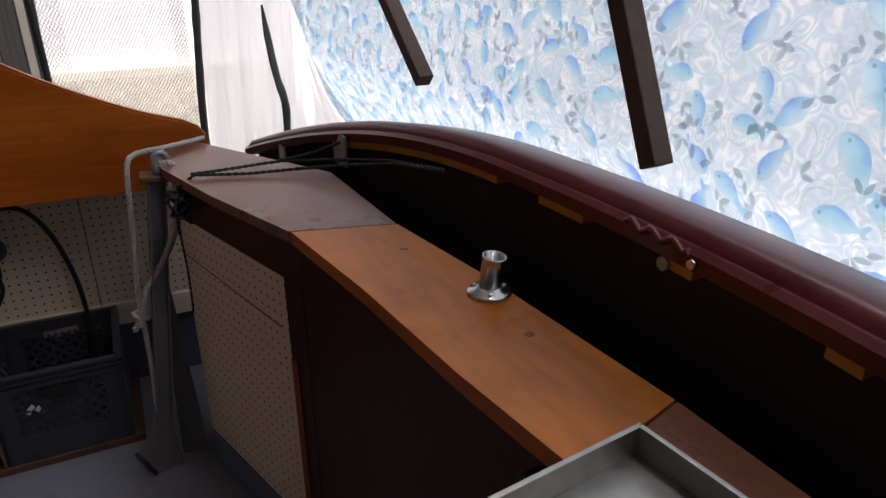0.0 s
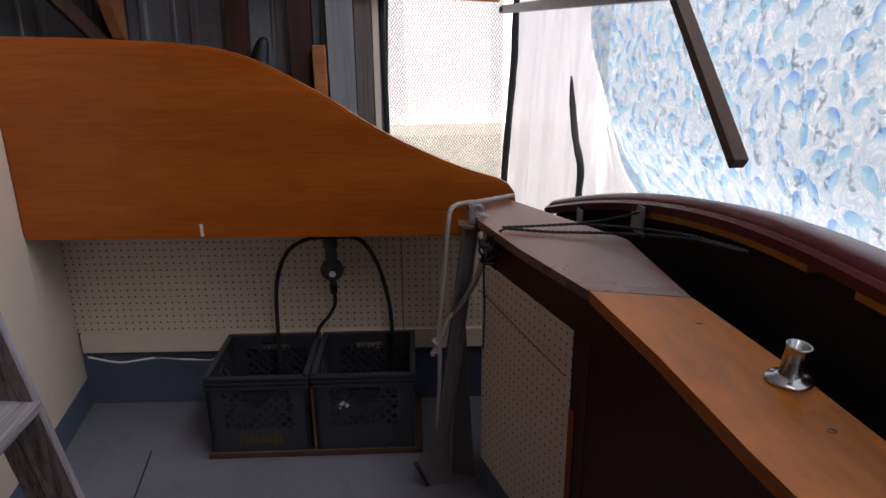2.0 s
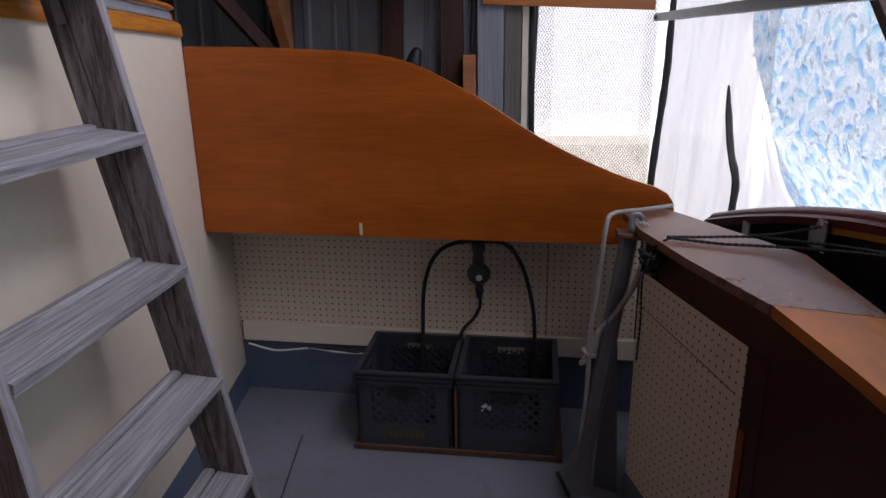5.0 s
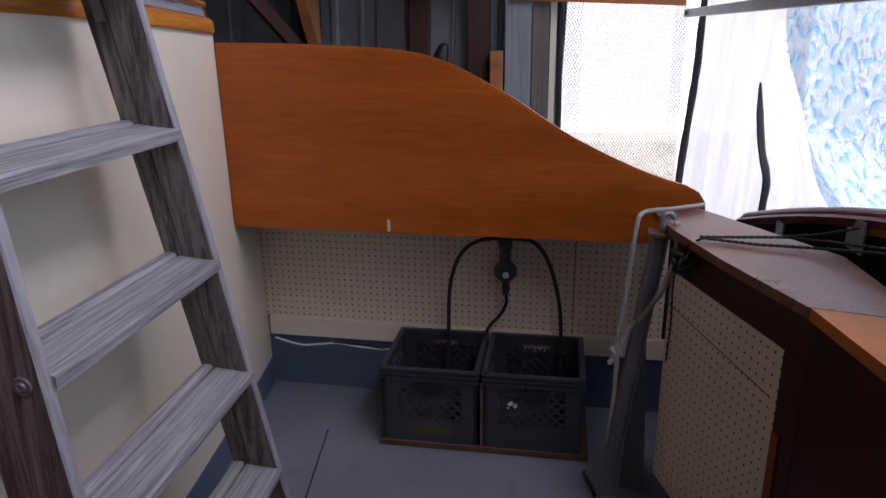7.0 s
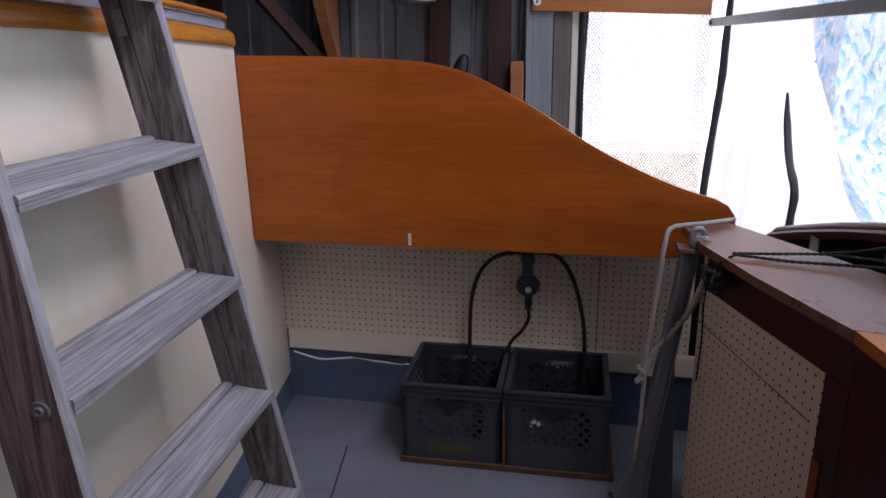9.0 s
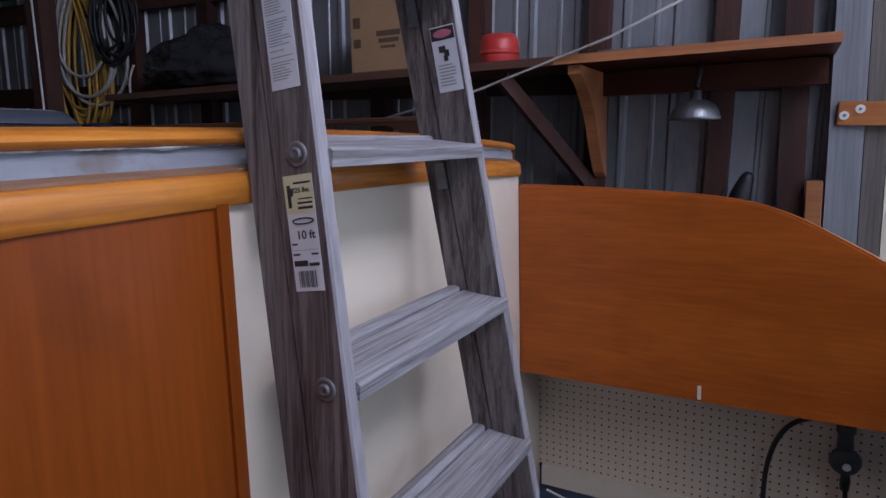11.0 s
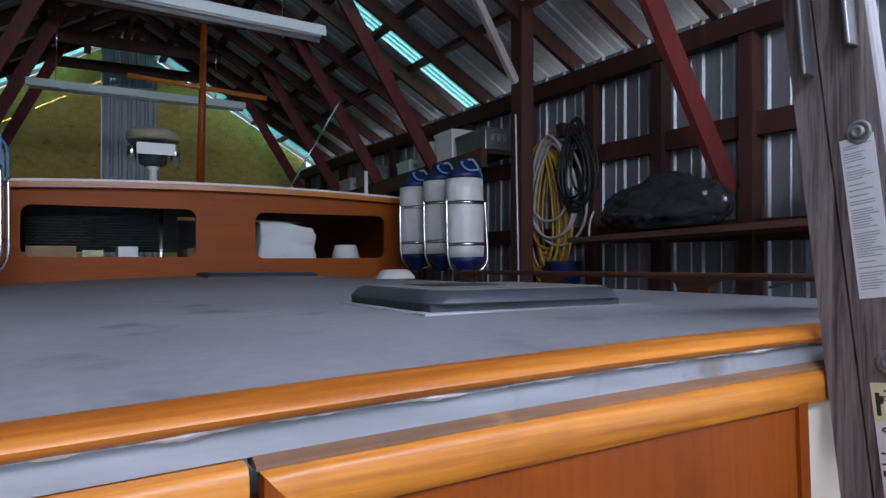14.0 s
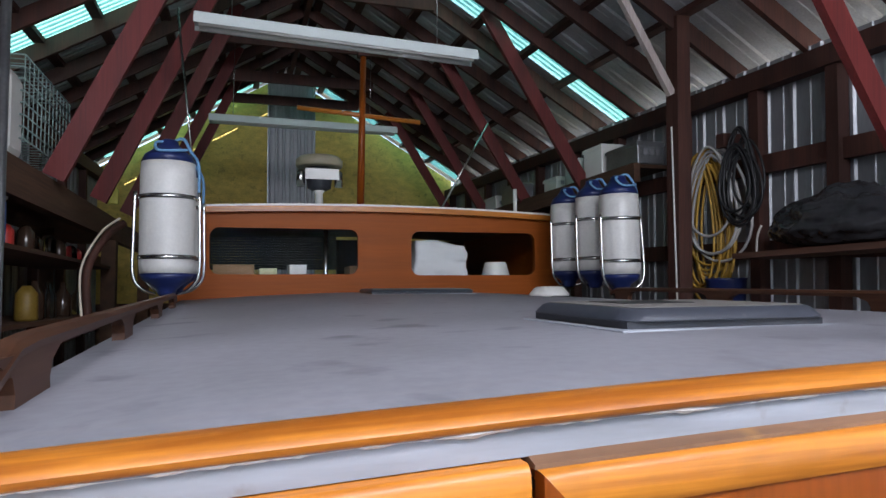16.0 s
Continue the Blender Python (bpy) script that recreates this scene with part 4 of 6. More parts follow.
FISH = [(0.50, 0.02), (0.43, 0.12), (0.30, 0.22), (0.10, 0.28), (-0.12, 0.24), (-0.32, 0.12), (-0.44, 0.05), (-0.60, 0.17), (-0.66, 0.10), (-0.57, -0.01), (-0.64, -0.12), (-0.56, -0.14), (-0.43, -0.04), (-0.30, -0.11), (-0.10, -0.20), (0.12, -0.23), (0.32, -0.17), (0.44, -0.08)]
EYE = [(0.33 + 0.04 * math.cos(t), 0.07 + 0.04 * math.sin(t)) for t in [k * 1.05 for k in range(6)]]
LEAF = [(0.5, 0.0), (0.30, 0.15), (0.0, 0.21), (-0.30, 0.15), (-0.5, 0.0), (-0.30, -0.15), (0.0, -0.21), (0.30, -0.15)]
fish_bm, leaf_bm, swirl_bm = bmesh.new(), bmesh.new(), bmesh.new()
for i in range(44):
    for j in range(18):
        x, z = -1.75 + 0.086 * i + rnd.uniform(-0.02, 0.02), 0.62 + 0.088 * j + (0.044 if i % 2 else 0) + rnd.uniform(-0.02, 0.02)
        if x > edge_x(z) - 0.05:
            continue
        if rnd.random() < 0.88:
            a, sz = rnd.choice((-0.5, 2.6, 0.9, 3.6, 0.2, -1.3)) + rnd.uniform(-0.4, 0.4), rnd.uniform(0.064, 0.088)
            fl = 1 if math.cos(a) > 0 else -1
            flat_shape(fish_bm, x, z, a, sz, FISH, 0.004, fl)
            flat_shape(leaf_bm, x, z, a, sz, EYE, 0.0065, fl)
        for s0 in range(2):
            a0 = rnd.uniform(0, 6.28)
            lx, lz = x + 0.052 * math.cos(a0), z + 0.052 * math.sin(a0)
            for k in range(2 + s0):
                if rnd.random() < 0.8:
                    a = a0 + (k - 1) * 1.15
                    sz = rnd.uniform(0.020, 0.030)
                    flat_shape(leaf_bm, lx + sz * 0.6 * math.cos(a), lz + sz * 0.6 * math.sin(a), a, sz, LEAF, 0.0072 + 0.0004 * k)
        # two or three curling white brush strokes
        for s0 in range(3):
            cx, cz, r0, t0, turn = x + rnd.uniform(-0.045, 0.045), z + rnd.uniform(-0.045, 0.045), rnd.uniform(0.010, 0.028), rnd.uniform(0, 6.28), rnd.choice((-1, 1))
            inner, outer = [], []
            for q in range(11):
                f = q / 10
                t, rr, w = t0 + turn * 3.4 * f, r0 * (1 + 0.7 * f), 0.0022 * math.sin(3.14 * f) + 0.0004
                for lst, rad in ((inner, rr - w), (outer, rr + w)):
                    px, pz = cx + rad * math.cos(t), cz + rad * math.sin(t)
                    lst.append((px, cloth_y(px, pz) + 0.0025, pz))
            bm_strip(swirl_bm, [inner, outer])
tagged(part("fish_print", fish_bm, PRINT_FISH, curtain, "blue and aqua printed fish with white bellies"), kind="stuff")
tagged(part("leaf_print", leaf_bm, PRINT_LEAF, curtain, "grey printed leaf motif"), kind="stuff")
tagged(part("swirl_print", swirl_bm, PRINT_SWIRL, curtain, "white curling brush strokes"), kind="stuff")

# black taped edges of the plastic sheet
for pts in ([(1.93, -0.86, 2.2), (1.93, -0.838, 1.41), (1.93, -0.835, 1.21), (1.93, -0.812, 0.885), (1.93, -0.80, 0.68), (1.93, -0.795, 0.4)], [(1.875, -1.1, 1.14), (1.835, -1.1, 1.024), (1.753, -1.1, 0.866), (1.645, -1.1, 0.747), (1.652, -1.1, 0.62), (1.66, -1.1, 0.45)]):
    rows = []
    for q, p in enumerate(spline(pts, 8)):
        p = S.inverted() @ p
        w = (0.017 + 0.004 * noise.noise(p * 14)) * min(1.0, 0.25 + 0.08 * q)
        rows.append([p + Vector((0.005, -w, 0)), p + Vector((-0.004, -w * 0.4, 0)), p + Vector((-0.004, w * 0.7, 0)), p + Vector((0.005, w, 0))])
    part("black_tape", loft(rows), BLACK_TRIM, film_sheet, "black edge tape")

# ---------------------------------------------------------------- the mesh-covered opening
opening = thing("wire_mesh_window", "opening in the shed wall covered with wire mesh", "window", kind="structure")
part("post", box(1.93, 2.02, -0.085, 0.035, GROUND_Z, 3.0), GREY_TIMBER, opening, "grey weathered post")
part("post", box(1.95, 2.04, -0.165, -0.09, GROUND_Z, 3.0), wood("brown_weathered_post", (0.17, 0.145, 0.125), (0.09, 0.075, 0.065), 0.8, "z", 0.0, bump=0.3), opening, "brown weathered post")
part("jamb", box(1.98, 2.02, -0.20, -0.172, 0.2, 3.0), CREAM, opening, "white painted jamb")
bm = bmesh.new()
for k in range(-60, 112):
    for sg in (1, -1):
        # wires at 60 degrees, clipped to the opening
        pts = []
        y, z = -0.80, 0.40 + 0.024 * k
        y2, z2 = -0.20, z + sg * 1.04
        lo, hi = 0.0, 1.0
        for lim in (0.40, 1.75):
            f = (lim - z) / (z2 - z)
            inside_below = (z2 - z) > 0
            if lim == 0.40:
                lo, hi = (max(lo, f), hi) if inside_below else (lo, min(hi, f))
            else:
                lo, hi = (lo, min(hi, f)) if inside_below else (max(lo, f), hi)
        if hi - lo > 0.02:
            bm_beam(bm, (2.03, y + (y2 - y) * lo, z + (z2 - z) * lo), (2.03, y + (y2 - y) * hi, z + (z2 - z) * hi), 0.0024, 0.0024)
part("wire_mesh", bm, GALV, opening, "fine galvanised wire netting")
net = bmesh.new()
for y0, y1, z0, z1 in ((-0.79, -0.205, 0.45, 0.855), (-0.32, -0.205, 0.90, 1.75), (-0.79, -0.735, 0.90, 1.75)):
    for k in range(int((y1 - y0 + z1 - z0) / 0.017)):
        for sg in (1, -1):
            c = 0.017 * k
            a, b = max(0.0, c - (z1 - z0)), min(y1 - y0, c)
            if b - a > 0.01:
                ya, yb = (y0 + a, y0 + b) if sg > 0 else (y1 - a, y1 - b)
                sag = 0.003 * math.sin(k * 1.7)
                bm_beam(net, (2.012 + sag, ya, z0 + c - a), (2.012 - sag, yb, z0 + c - b), 0.0010, 0.0010)
tagged(part("bird_net", net, BLACK_TRIM, opening, "black knotted bird netting"), kind="stuff")
part("black_net_edge", tube([(2.0, -0.215, 1.75), (2.0, -0.218, 1.3), (2.0, -0.225, 0.9), (2.0, -0.23, 0.5)], 0.014, 6), BLACK_TRIM, opening, "rolled black netting edge")
# white upper part is added, standing in for bright sky behind the mesh
backdrop = thing("bright_backdrop", "white backdrop added outside for the bright sky, on a stone base", "wall", kind="structure")
part("upper", box(7.0, 7.1, -16, 12, 0.272, 9.0), mat("backdrop_white", (0.86, 0.86, 0.85), 0.7, vary=0.03, scale=2, bump=0.05), backdrop)
part("base", box(6.8, 7.1, -16, 12, GROUND_Z, 0.27), WALL_STONE, backdrop, "rough pale stone base")

# ---------------------------------------------------------------- bar, board and sticks over the stern
bar = thing("steel_bar", "grey steel bar bolted across over the stern", "bar")
part("bar", beam((1.99, -0.785, 1.44), (-1.9, -0.90, 1.412), 0.03, 0.036, bevel=0.003), GALV, bar)
part("bolt", tube([(1.95, -0.76, 1.44), (1.95, -0.80, 1.44)], 0.012, 8), STEEL, bar)
plank = thing("varnished_board", "orange varnished board screwed to a grey post", "board")
part("board", beam((1.915, 0.01, 1.555), (1.915, -0.76, 1.515), 0.022, 0.092, bevel=0.003), wood("amber_board", (0.42, 0.15, 0.035), (0.30, 0.09, 0.02), 0.35, "y", 0.4), plank)
for y, z in ((-0.012, 1.545), (-0.065, 1.568)):
    part("washer", tube([(1.896, y, z), (1.905, y, z)], 0.017, 14), WHITE_PLASTIC, plank, "white round washer")
    part("screw", tube([(1.893, y, z), (1.897, y, z)], 0.006, 8), STEEL, plank)
lash = thing("black_cord_lashing", "black cord tied to the board end", "rope")
part("cord", tube(spline([(1.93, -0.74, 1.52), (1.93, -0.72, 1.60), (1.94, -0.66, 1.70), (1.96, -0.62, 1.85), (1.97, -0.60, 2.2)], 5), 0.009, 6), BLACK_TRIM, lash)
for a, b in (((0.215, -0.872, 1.40), (-0.113, -0.872, 1.106)), ((-0.535, -0.882, 1.41), (-0.684, -0.878, 1.088))):
    st = thing("wooden_stick", "brown square wooden stick hanging from the steel bar", "stick", group="sticks over the stern")
    part("stick", beam(Vector(a) + (Vector(a) - Vector(b)) * 1.2, b, 0.026, 0.030, up=(0, 1, 0), bevel=0.002), STICK_WOOD, st)

# ---------------------------------------------------------------- step ladder
def lad_y(z):
    return 0.690 - 0.112 * (1.4 - z)


def lad_l(z):
    return -0.498 - 0.040 * (1.4 - z)


def lad_r(z):
    return 0.022 + 0.115 * (1.4 - z)


DULL_ZINC = mat("dull_zinc", (0.24, 0.235, 0.24), 0.6, 0.5, vary=0.35, bump=0.15)
ladder = thing("step_ladder", "weathered grey wooden step ladder leaning folded on the cabin", "ladder")
RT, RD = 0.025, 0.073
for name, fx, sgn in (("front_rail", lad_l, 1), ("front_rail", lad_r, -1)):
    rows = []
    for z in (0.0, 0.8, 1.6, 2.4, 2.75):
        x, y = fx(z), lad_y(z)
        rows.append([(x, y + 0.003, z), (x + sgn * 0.003, y, z), (x + sgn * (RT - 0.003), y, z), (x + sgn * RT, y + 0.003, z), (x + sgn * RT, y + RD, z), (x, y + RD, z)])
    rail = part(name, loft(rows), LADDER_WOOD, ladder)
    # rail faces turned aft take the paler wood
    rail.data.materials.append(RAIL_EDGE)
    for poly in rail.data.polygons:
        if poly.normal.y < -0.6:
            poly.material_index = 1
    rows = []
    for z in (0.05, 0.8, 1.6, 2.4, 2.7):
        x, y = fx(z) + sgn * 0.002, lad_y(z) + RD + 0.004
        rows.append([(x, y, z), (x + sgn * 0.022, y, z), (x + sgn * 0.022, y + 0.042, z), (x, y + 0.042, z)])
    part("rear_rail", loft(rows), LADDER_WOOD, ladder)
for z in (0.25, 0.553, 0.856, 1.161, 1.463, 1.765, 2.07, 2.37):
    y = lad_y(z)
    xl, xr = lad_l(z), lad_r(z)
    ztop = z + 0.010
    rows = []
    for k in range(9):
        f = k / 8
        x = xl + RT - 0.004 + (xr - xl - 2 * RT + 0.012) * f
        wear = 0.0022 * math.sin(3.14 * f) + 0.0015 * noise.noise((x * 9, z * 7, 0))
        rows.append([(x, y - 0.005, ztop - 0.025), (x, y - 0.007, ztop - 0.004 - wear), (x, y - 0.003, ztop - wear), (x, y + 0.030, ztop + 0.003), (x, y + 0.086, ztop + 0.010), (x, y + 0.088, ztop + 0.006), (x, y + 0.086, ztop - 0.012)])
    part("step", loft(rows), STEP_WOOD, ladder, "grey weathered tread with split grain")
    part("rear_rung", beam((xl + RT - 0.002, y + 0.108, ztop + 0.004), (xr - RT + 0.004, y + 0.108, ztop + 0.004), 0.032, 0.030, bevel=0.009), STEP_WOOD, ladder, "rounded rung of the rear frame")
    if z > 1.6:
        part("truss_rod", tube([(xl + RT, y + 0.05, z - 0.028), ((xl + xr) / 2, y + 0.05, z - 0.040), (xr - RT, y + 0.05, z - 0.028)], 0.003, 6), GALV, ladder)
    for x, s in ((xl, -1), (xr, 1)):
        at_rivet = pose(x, y + 0.032, z + 0.003, 0, 90 * s, 0)
        part("washer", lathe([(0.0155, 0), (0.0165, 0.0015), (0.0155, 0.0035), (0.0125, 0.0042), (0.0105, 0.0022)], 20, at_rivet), DULL_ZINC, ladder, "galvanised rivet washer")
        part("rivet", lathe([(0.0085, 0.001), (0.009, 0.005), (0.0075, 0.0075), (0.005, 0.0078), (0.0035, 0.0055)], 16, at_rivet), DULL_ZINC, ladder)
    if z > 1.4:
        part("bracket", beam((xr - RT - 0.002, y + 0.082, z - 0.026), (xr - RT - 0.002, y + 0.075, z - 0.075), 0.004, 0.02), GALV, ladder, "galvanised step bracket")
# spreader hinge plates near the top
for fx, s in ((lad_l, -1), (lad_r, 1)):
    part("hinge_arm", beam((fx(1.89) + s * 0.004, lad_y(1.89) + 0.02, 1.885), (fx(2.6) + s * 0.004, lad_y(2.6) + 0.0, 2.6), 0.006, 0.038, up=(1, 0, 0), bevel=0.002), GALV, ladder, "galvanised hinge arm")
    part("hinge_arm", beam((fx(1.86) + s * 0.010, lad_y(1.86) + 0.085, 1.86), (fx(2.6) + s * 0.010, lad_y(2.6) + 0.06, 2.6), 0.006, 0.026, up=(1, 0, 0), bevel=0.002), GALV, ladder, "galvanised hinge arm")


def text_mesh(body, size, bold=0.0):
    cu = bpy.data.curves.new("lettering", "FONT")
    cu.body, cu.size, cu.align_x, cu.align_y, cu.offset = body, size, "CENTER", "CENTER", bold
    ob = bpy.data.objects.new("lettering", cu)
    scene.collection.objects.link(ob)
    me = bpy.data.meshes.new_from_object(ob.evaluated_get(bpy.context.evaluated_depsgraph_get()))
    bm = bmesh.new()
    bm.from_mesh(me)
    bpy.data.objects.remove(ob)
    return bm


def on_left_rail(z, off):
    """Frame on the left rail's outer face: x along the rail's depth towards the step's nosing, y up the rail."""
    up = Vector((0.04, 0.112, 1.0)).normalized()
    nrm = Vector((-1, 0, 0.04)).normalized()
    across = up.cross(nrm).normalized()
    return Matrix.Translation((lad_l(z) - off, lad_y(z) + RD / 2, z)) @ Matrix((across, up, nrm)).transposed().to_4x4()


def flat(bm, x0, x1, y0, y1, z=0.0):
    bm.faces.new([bm.verts.new(p) for p in ((x0, y0, z), (x1, y0, z), (x1, y1, z), (x0, y1, z))])


def sticker(name, m, w, h, material, label, parent=None):
    return part(name, box(-w / 2, w / 2, -h / 2, h / 2, 0, 0.0006), material, ladder, label, m)


def bars(m, rows, material, parent, z=0.0011):
    bm = bmesh.new()
    for x0, x1, y0, y1 in rows:
        flat(bm, x0, x1, y0, y1, z)
    return part("print", bm, material, parent, "", None if parent is not ladder else m)


m = on_left_rail(1.366, 0.0008) @ Matrix.Diagonal((0.92, 0.83, 1, 1))
spec = sticker("size_label", m, 0.050, 0.180, PAPER, "white size label with lettering and bar code")
bars(m, [(-0.025, 0.025, 0.031, 0.090)], PAPER_YELLOW, spec, 0.0009)
part("lettering", text_mesh("225 lbs.", 0.0105, 0.0003), INK, spec, "black lettering", pose(0.004, 0.066, 0.0012))
part("lettering", text_mesh("10 ft", 0.0175, 0.0005), INK, spec, "bold black lettering", pose(0.004, -0.003, 0.0012))
bars(m, [(-0.008, 0.022, 0.076, 0.079), (-0.002, 0.022, 0.052, 0.054), (-0.004, 0.022, 0.045, 0.048), (-0.004, 0.022, 0.037, 0.041), (-0.022, -0.012, -0.018, -0.015), (-0.022, 0.023, -0.026, -0.0255),
         (-0.022, -0.010, -0.034, -0.031), (0.010, 0.022, -0.034, -0.031), (-0.022, 0.002, -0.051, -0.042), (0.004, 0.022, -0.051, -0.046), (-0.020, -0.014, 0.040, 0.075), (-0.014, -0.010, 0.058, 0.070)], INK, spec, 0.0012)
bars(m, [(-0.016 + 0.0028 * k, -0.016 + 0.0028 * k + (0.0018 if k % 3 else 0.001), -0.084, -0.058) for k in range(11)], INK, spec, 0.0013)
bm = bmesh.new()
bm_tube(bm, [(0.018 * math.cos(t) + 0.002, 0.0045 * math.sin(t) + 0.019, 0.0012) for t in [k * 0.314 for k in range(20)]], 0.0012, 4, True)
part("oval_mark", bm, INK, spec)
m = on_left_rail(1.655, 0.0008) @ Matrix.Diagonal((0.98, 0.96, 1, 1))
long_label = sticker("instruction_label", m, 0.046, 0.225, PAPER, "long white instruction label of small grey print")
r2 = random.Random(8)
rows = []
y = 0.102
while y > -0.10:
    if r2.random() < 0.9:
        rows.append((-0.019, -0.019 + r2.uniform(0.02, 0.038), y - 0.0016, y))
    y -= 0.0036 if r2.random() < 0.85 else 0.008
bars(m, rows, INK_GREY, long_label)
# warning label on the inside of the other rail
up = Vector((-0.115, 0.112, 1.0)).normalized()
nrm = Vector((-1, 0, -0.115)).normalized()
m = Matrix.Translation((lad_r(1.63) - RT - 0.0008, lad_y(1.63) + RD / 2 - 0.004, 1.63)) @ Matrix((up.cross(nrm).normalized(), up, nrm)).transposed().to_4x4()
warn = sticker("warning_label", m, 0.050, 0.118, PAPER, "white warning label with a red oval")
bars(m, [(-0.024, 0.024, 0.034, 0.057)], INK, warn, 0.0009)
bm = bmesh.new()
vs = [bm.verts.new((0.019 * math.cos(t), 0.0455 + 0.0075 * math.sin(t), 0.0013)) for t in [k * 0.35 for k in range(18)]]
bm.faces.new(vs)
part("red_oval", bm, mat("pink_ink", (0.55, 0.16, 0.2), 0.6, bump=0.0), warn)
bars(m, [(-0.012, 0.002, 0.012, 0.024), (-0.002, 0.008, 0.004, 0.016), (-0.004, 0.004, -0.004, 0.006)], INK, warn, 0.0012)
bars(m, [(-0.019, -0.019 + r2.uniform(0.028, 0.038), -0.012 - 0.006 * k, -0.0095 - 0.006 * k) for k in range(7)], INK_GREY, warn, 0.0012)

# ---------------------------------------------------------------- milk crates
CR_L, CR_H, CR_T = 0.325, 0.275, 0.012


def crate_wall():
    """One side: solid foot, corner strips, a diagonal lattice and a grip notch below the rim."""
    bm = bmesh.new()
    L, T = CR_L, CR_T
    y0, y1 = L / 2 - T, L / 2
    bm_box(bm, -L / 2, L / 2, y0, y1, 0.0, 0.085)
    bm_box(bm, -L / 2, L / 2, y0, y1, 0.243, 0.250)
    for a in (-1, 1):
        bm_box(bm, min(a * L / 2, a * 0.05), max(a * L / 2, a * 0.05), y0, y1, 0.222, 0.243)
    for a in (-1, 1):
        bm_box(bm, min(a * L / 2, a * (L / 2 - 0.052)), max(a * L / 2, a * (L / 2 - 0.052)), y0, y1, 0.085, 0.222)
        bm_box(bm, min(a * 0.095, a * 0.07), max(a * 0.095, a * 0.07), y1 + 0.0005, y1 + 0.003, 0.02, 0.085)
    x0, x1, z0, z1 = -L / 2 + 0.052, L / 2 - 0.052, 0.085, 0.222
    w = z1 - z0
    for k in range(-4, 7):
        for sg in (1, -1):
            xa = x0 + 0.0365 * k
            lo, hi = max(0, (x0 - xa) / w), min(1, (x1 - xa) / w)
            if hi - lo < 0.05:
                continue
            za, zb = (z0, z1) if sg > 0 else (z1, z0)
            q = [(xa + w * f, za + (zb - za) * f) for f in (lo, hi)]
            bm_beam(bm, (q[0][0], y1 - 0.005, q[0][1]), (q[1][0], y1 - 0.005, q[1][1]), 0.0070, 0.009)
    bmesh.ops.recalc_face_normals(bm, faces=bm.faces)
    return bm


def crate_grip_dark():
    y1 = CR_L / 2
    return prism([(-0.055, y1 + 0.0005, 0.222), (0.055, y1 + 0.0005, 0.222), (0.042, y1 + 0.0005, 0.200), (0.0, y1 + 0.0005, 0.178), (-0.042, y1 + 0.0005, 0.200)], (0, 0.003, 0))


def crate_rim():
    bm = bmesh.new()
    L = CR_L
    bm_box(bm, -L / 2, L / 2, L / 2 - CR_T, L / 2, 0.2505, CR_H)
    for z in (0.238, 0.255, 0.271):
        bm_box(bm, -L / 2 - 0.004, L / 2 + 0.004, L / 2 + 0.0005, L / 2 + 0.006, z - 0.0035, z + 0.0035)
    return bm


ang = -90 + math.degrees(math.atan2(0.034, 0.675))
cdir = Vector((-0.032, -0.673, 0)).normalized()
cin = Vector((0.673, -0.032, 0)).normalized()
base_pt = Vector((0.661, 0.397, 0.0))
pallet = thing("timber_pallet", "brown wooden pallet board under two crates", "pallet")
pm = Matrix((cdir, cin, Vector((0, 0, 1)))).transposed().to_4x4()
pm.translation = base_pt + cdir * -0.012 - cin * 0.012
part("board", box(0, 0.71, 0, 0.36, 0.0, 0.022, bevel=0.003), BROWN_TIMBER, pallet, "", pm)
for i in range(2):
    cr = thing("milk_crate", "black plastic milk crate with lattice sides, empty", "crate", group="two milk crates")
    m = Matrix((cdir, cin, Vector((0, 0, 1)))).transposed().to_4x4()
    m.translation = base_pt + cdir * (0.165 + 0.345 * i) + cin * 0.1575 + Vector((0, 0, 0.022))
    cr.matrix_basis = m
    for k in range(4):
        m4 = Matrix.Rotation(k * math.pi / 2, 4, "Z")
        part("wall", crate_wall(), BLACK_PLASTIC, cr, "", m4)
        part("rim", crate_rim(), BLACK_PLASTIC, cr, "", m4)
        # black plate drawn in place of the dark inside the grip opening
        if k:
            part("grip", crate_grip_dark(), BLACK_RUBBER, cr, "", m4)
    part("floor", box(-CR_L / 2 + 0.0125, CR_L / 2 - 0.0125, -CR_L / 2 + 0.0125, CR_L / 2 - 0.0125, 0.004, 0.012), BLACK_PLASTIC, cr)
    if i == 0:
        bm = bmesh.new()
        for k in range(8):
            bm_box(bm, -0.075 + 0.019 * k, -0.075 + 0.019 * k + 0.013, -0.1642, -0.163, 0.030, 0.062)
        part("worn_mark", bm, mat("worn_yellow_ink", (0.10, 0.085, 0.015), 0.6, bump=0.0), cr, "worn dull yellow marks")
    if i == 1:
        for pts in ([(-0.083, 0.172), (-0.068, 0.186), (-0.060, 0.176), (-0.072, 0.166)], [(-0.064, 0.168), (-0.052, 0.180), (-0.048, 0.166), (-0.056, 0.158)], [(-0.084, 0.160), (-0.074, 0.163), (-0.076, 0.154)]):
            part("tag", prism([(x, -0.170, z) for x, z in pts], (0, -0.0012, 0)), PAPER, cr, "small torn scrap of paper")
slat = thing("timber_batten", "brown wooden batten wedged between two crates", "batten")
part("slat", box(0.3385, 0.3465, -0.006, 0.006, 0.022, 0.26), BROWN_TIMBER, slat, "", pm @ Matrix.Translation((0.012, 0.012, 0)))

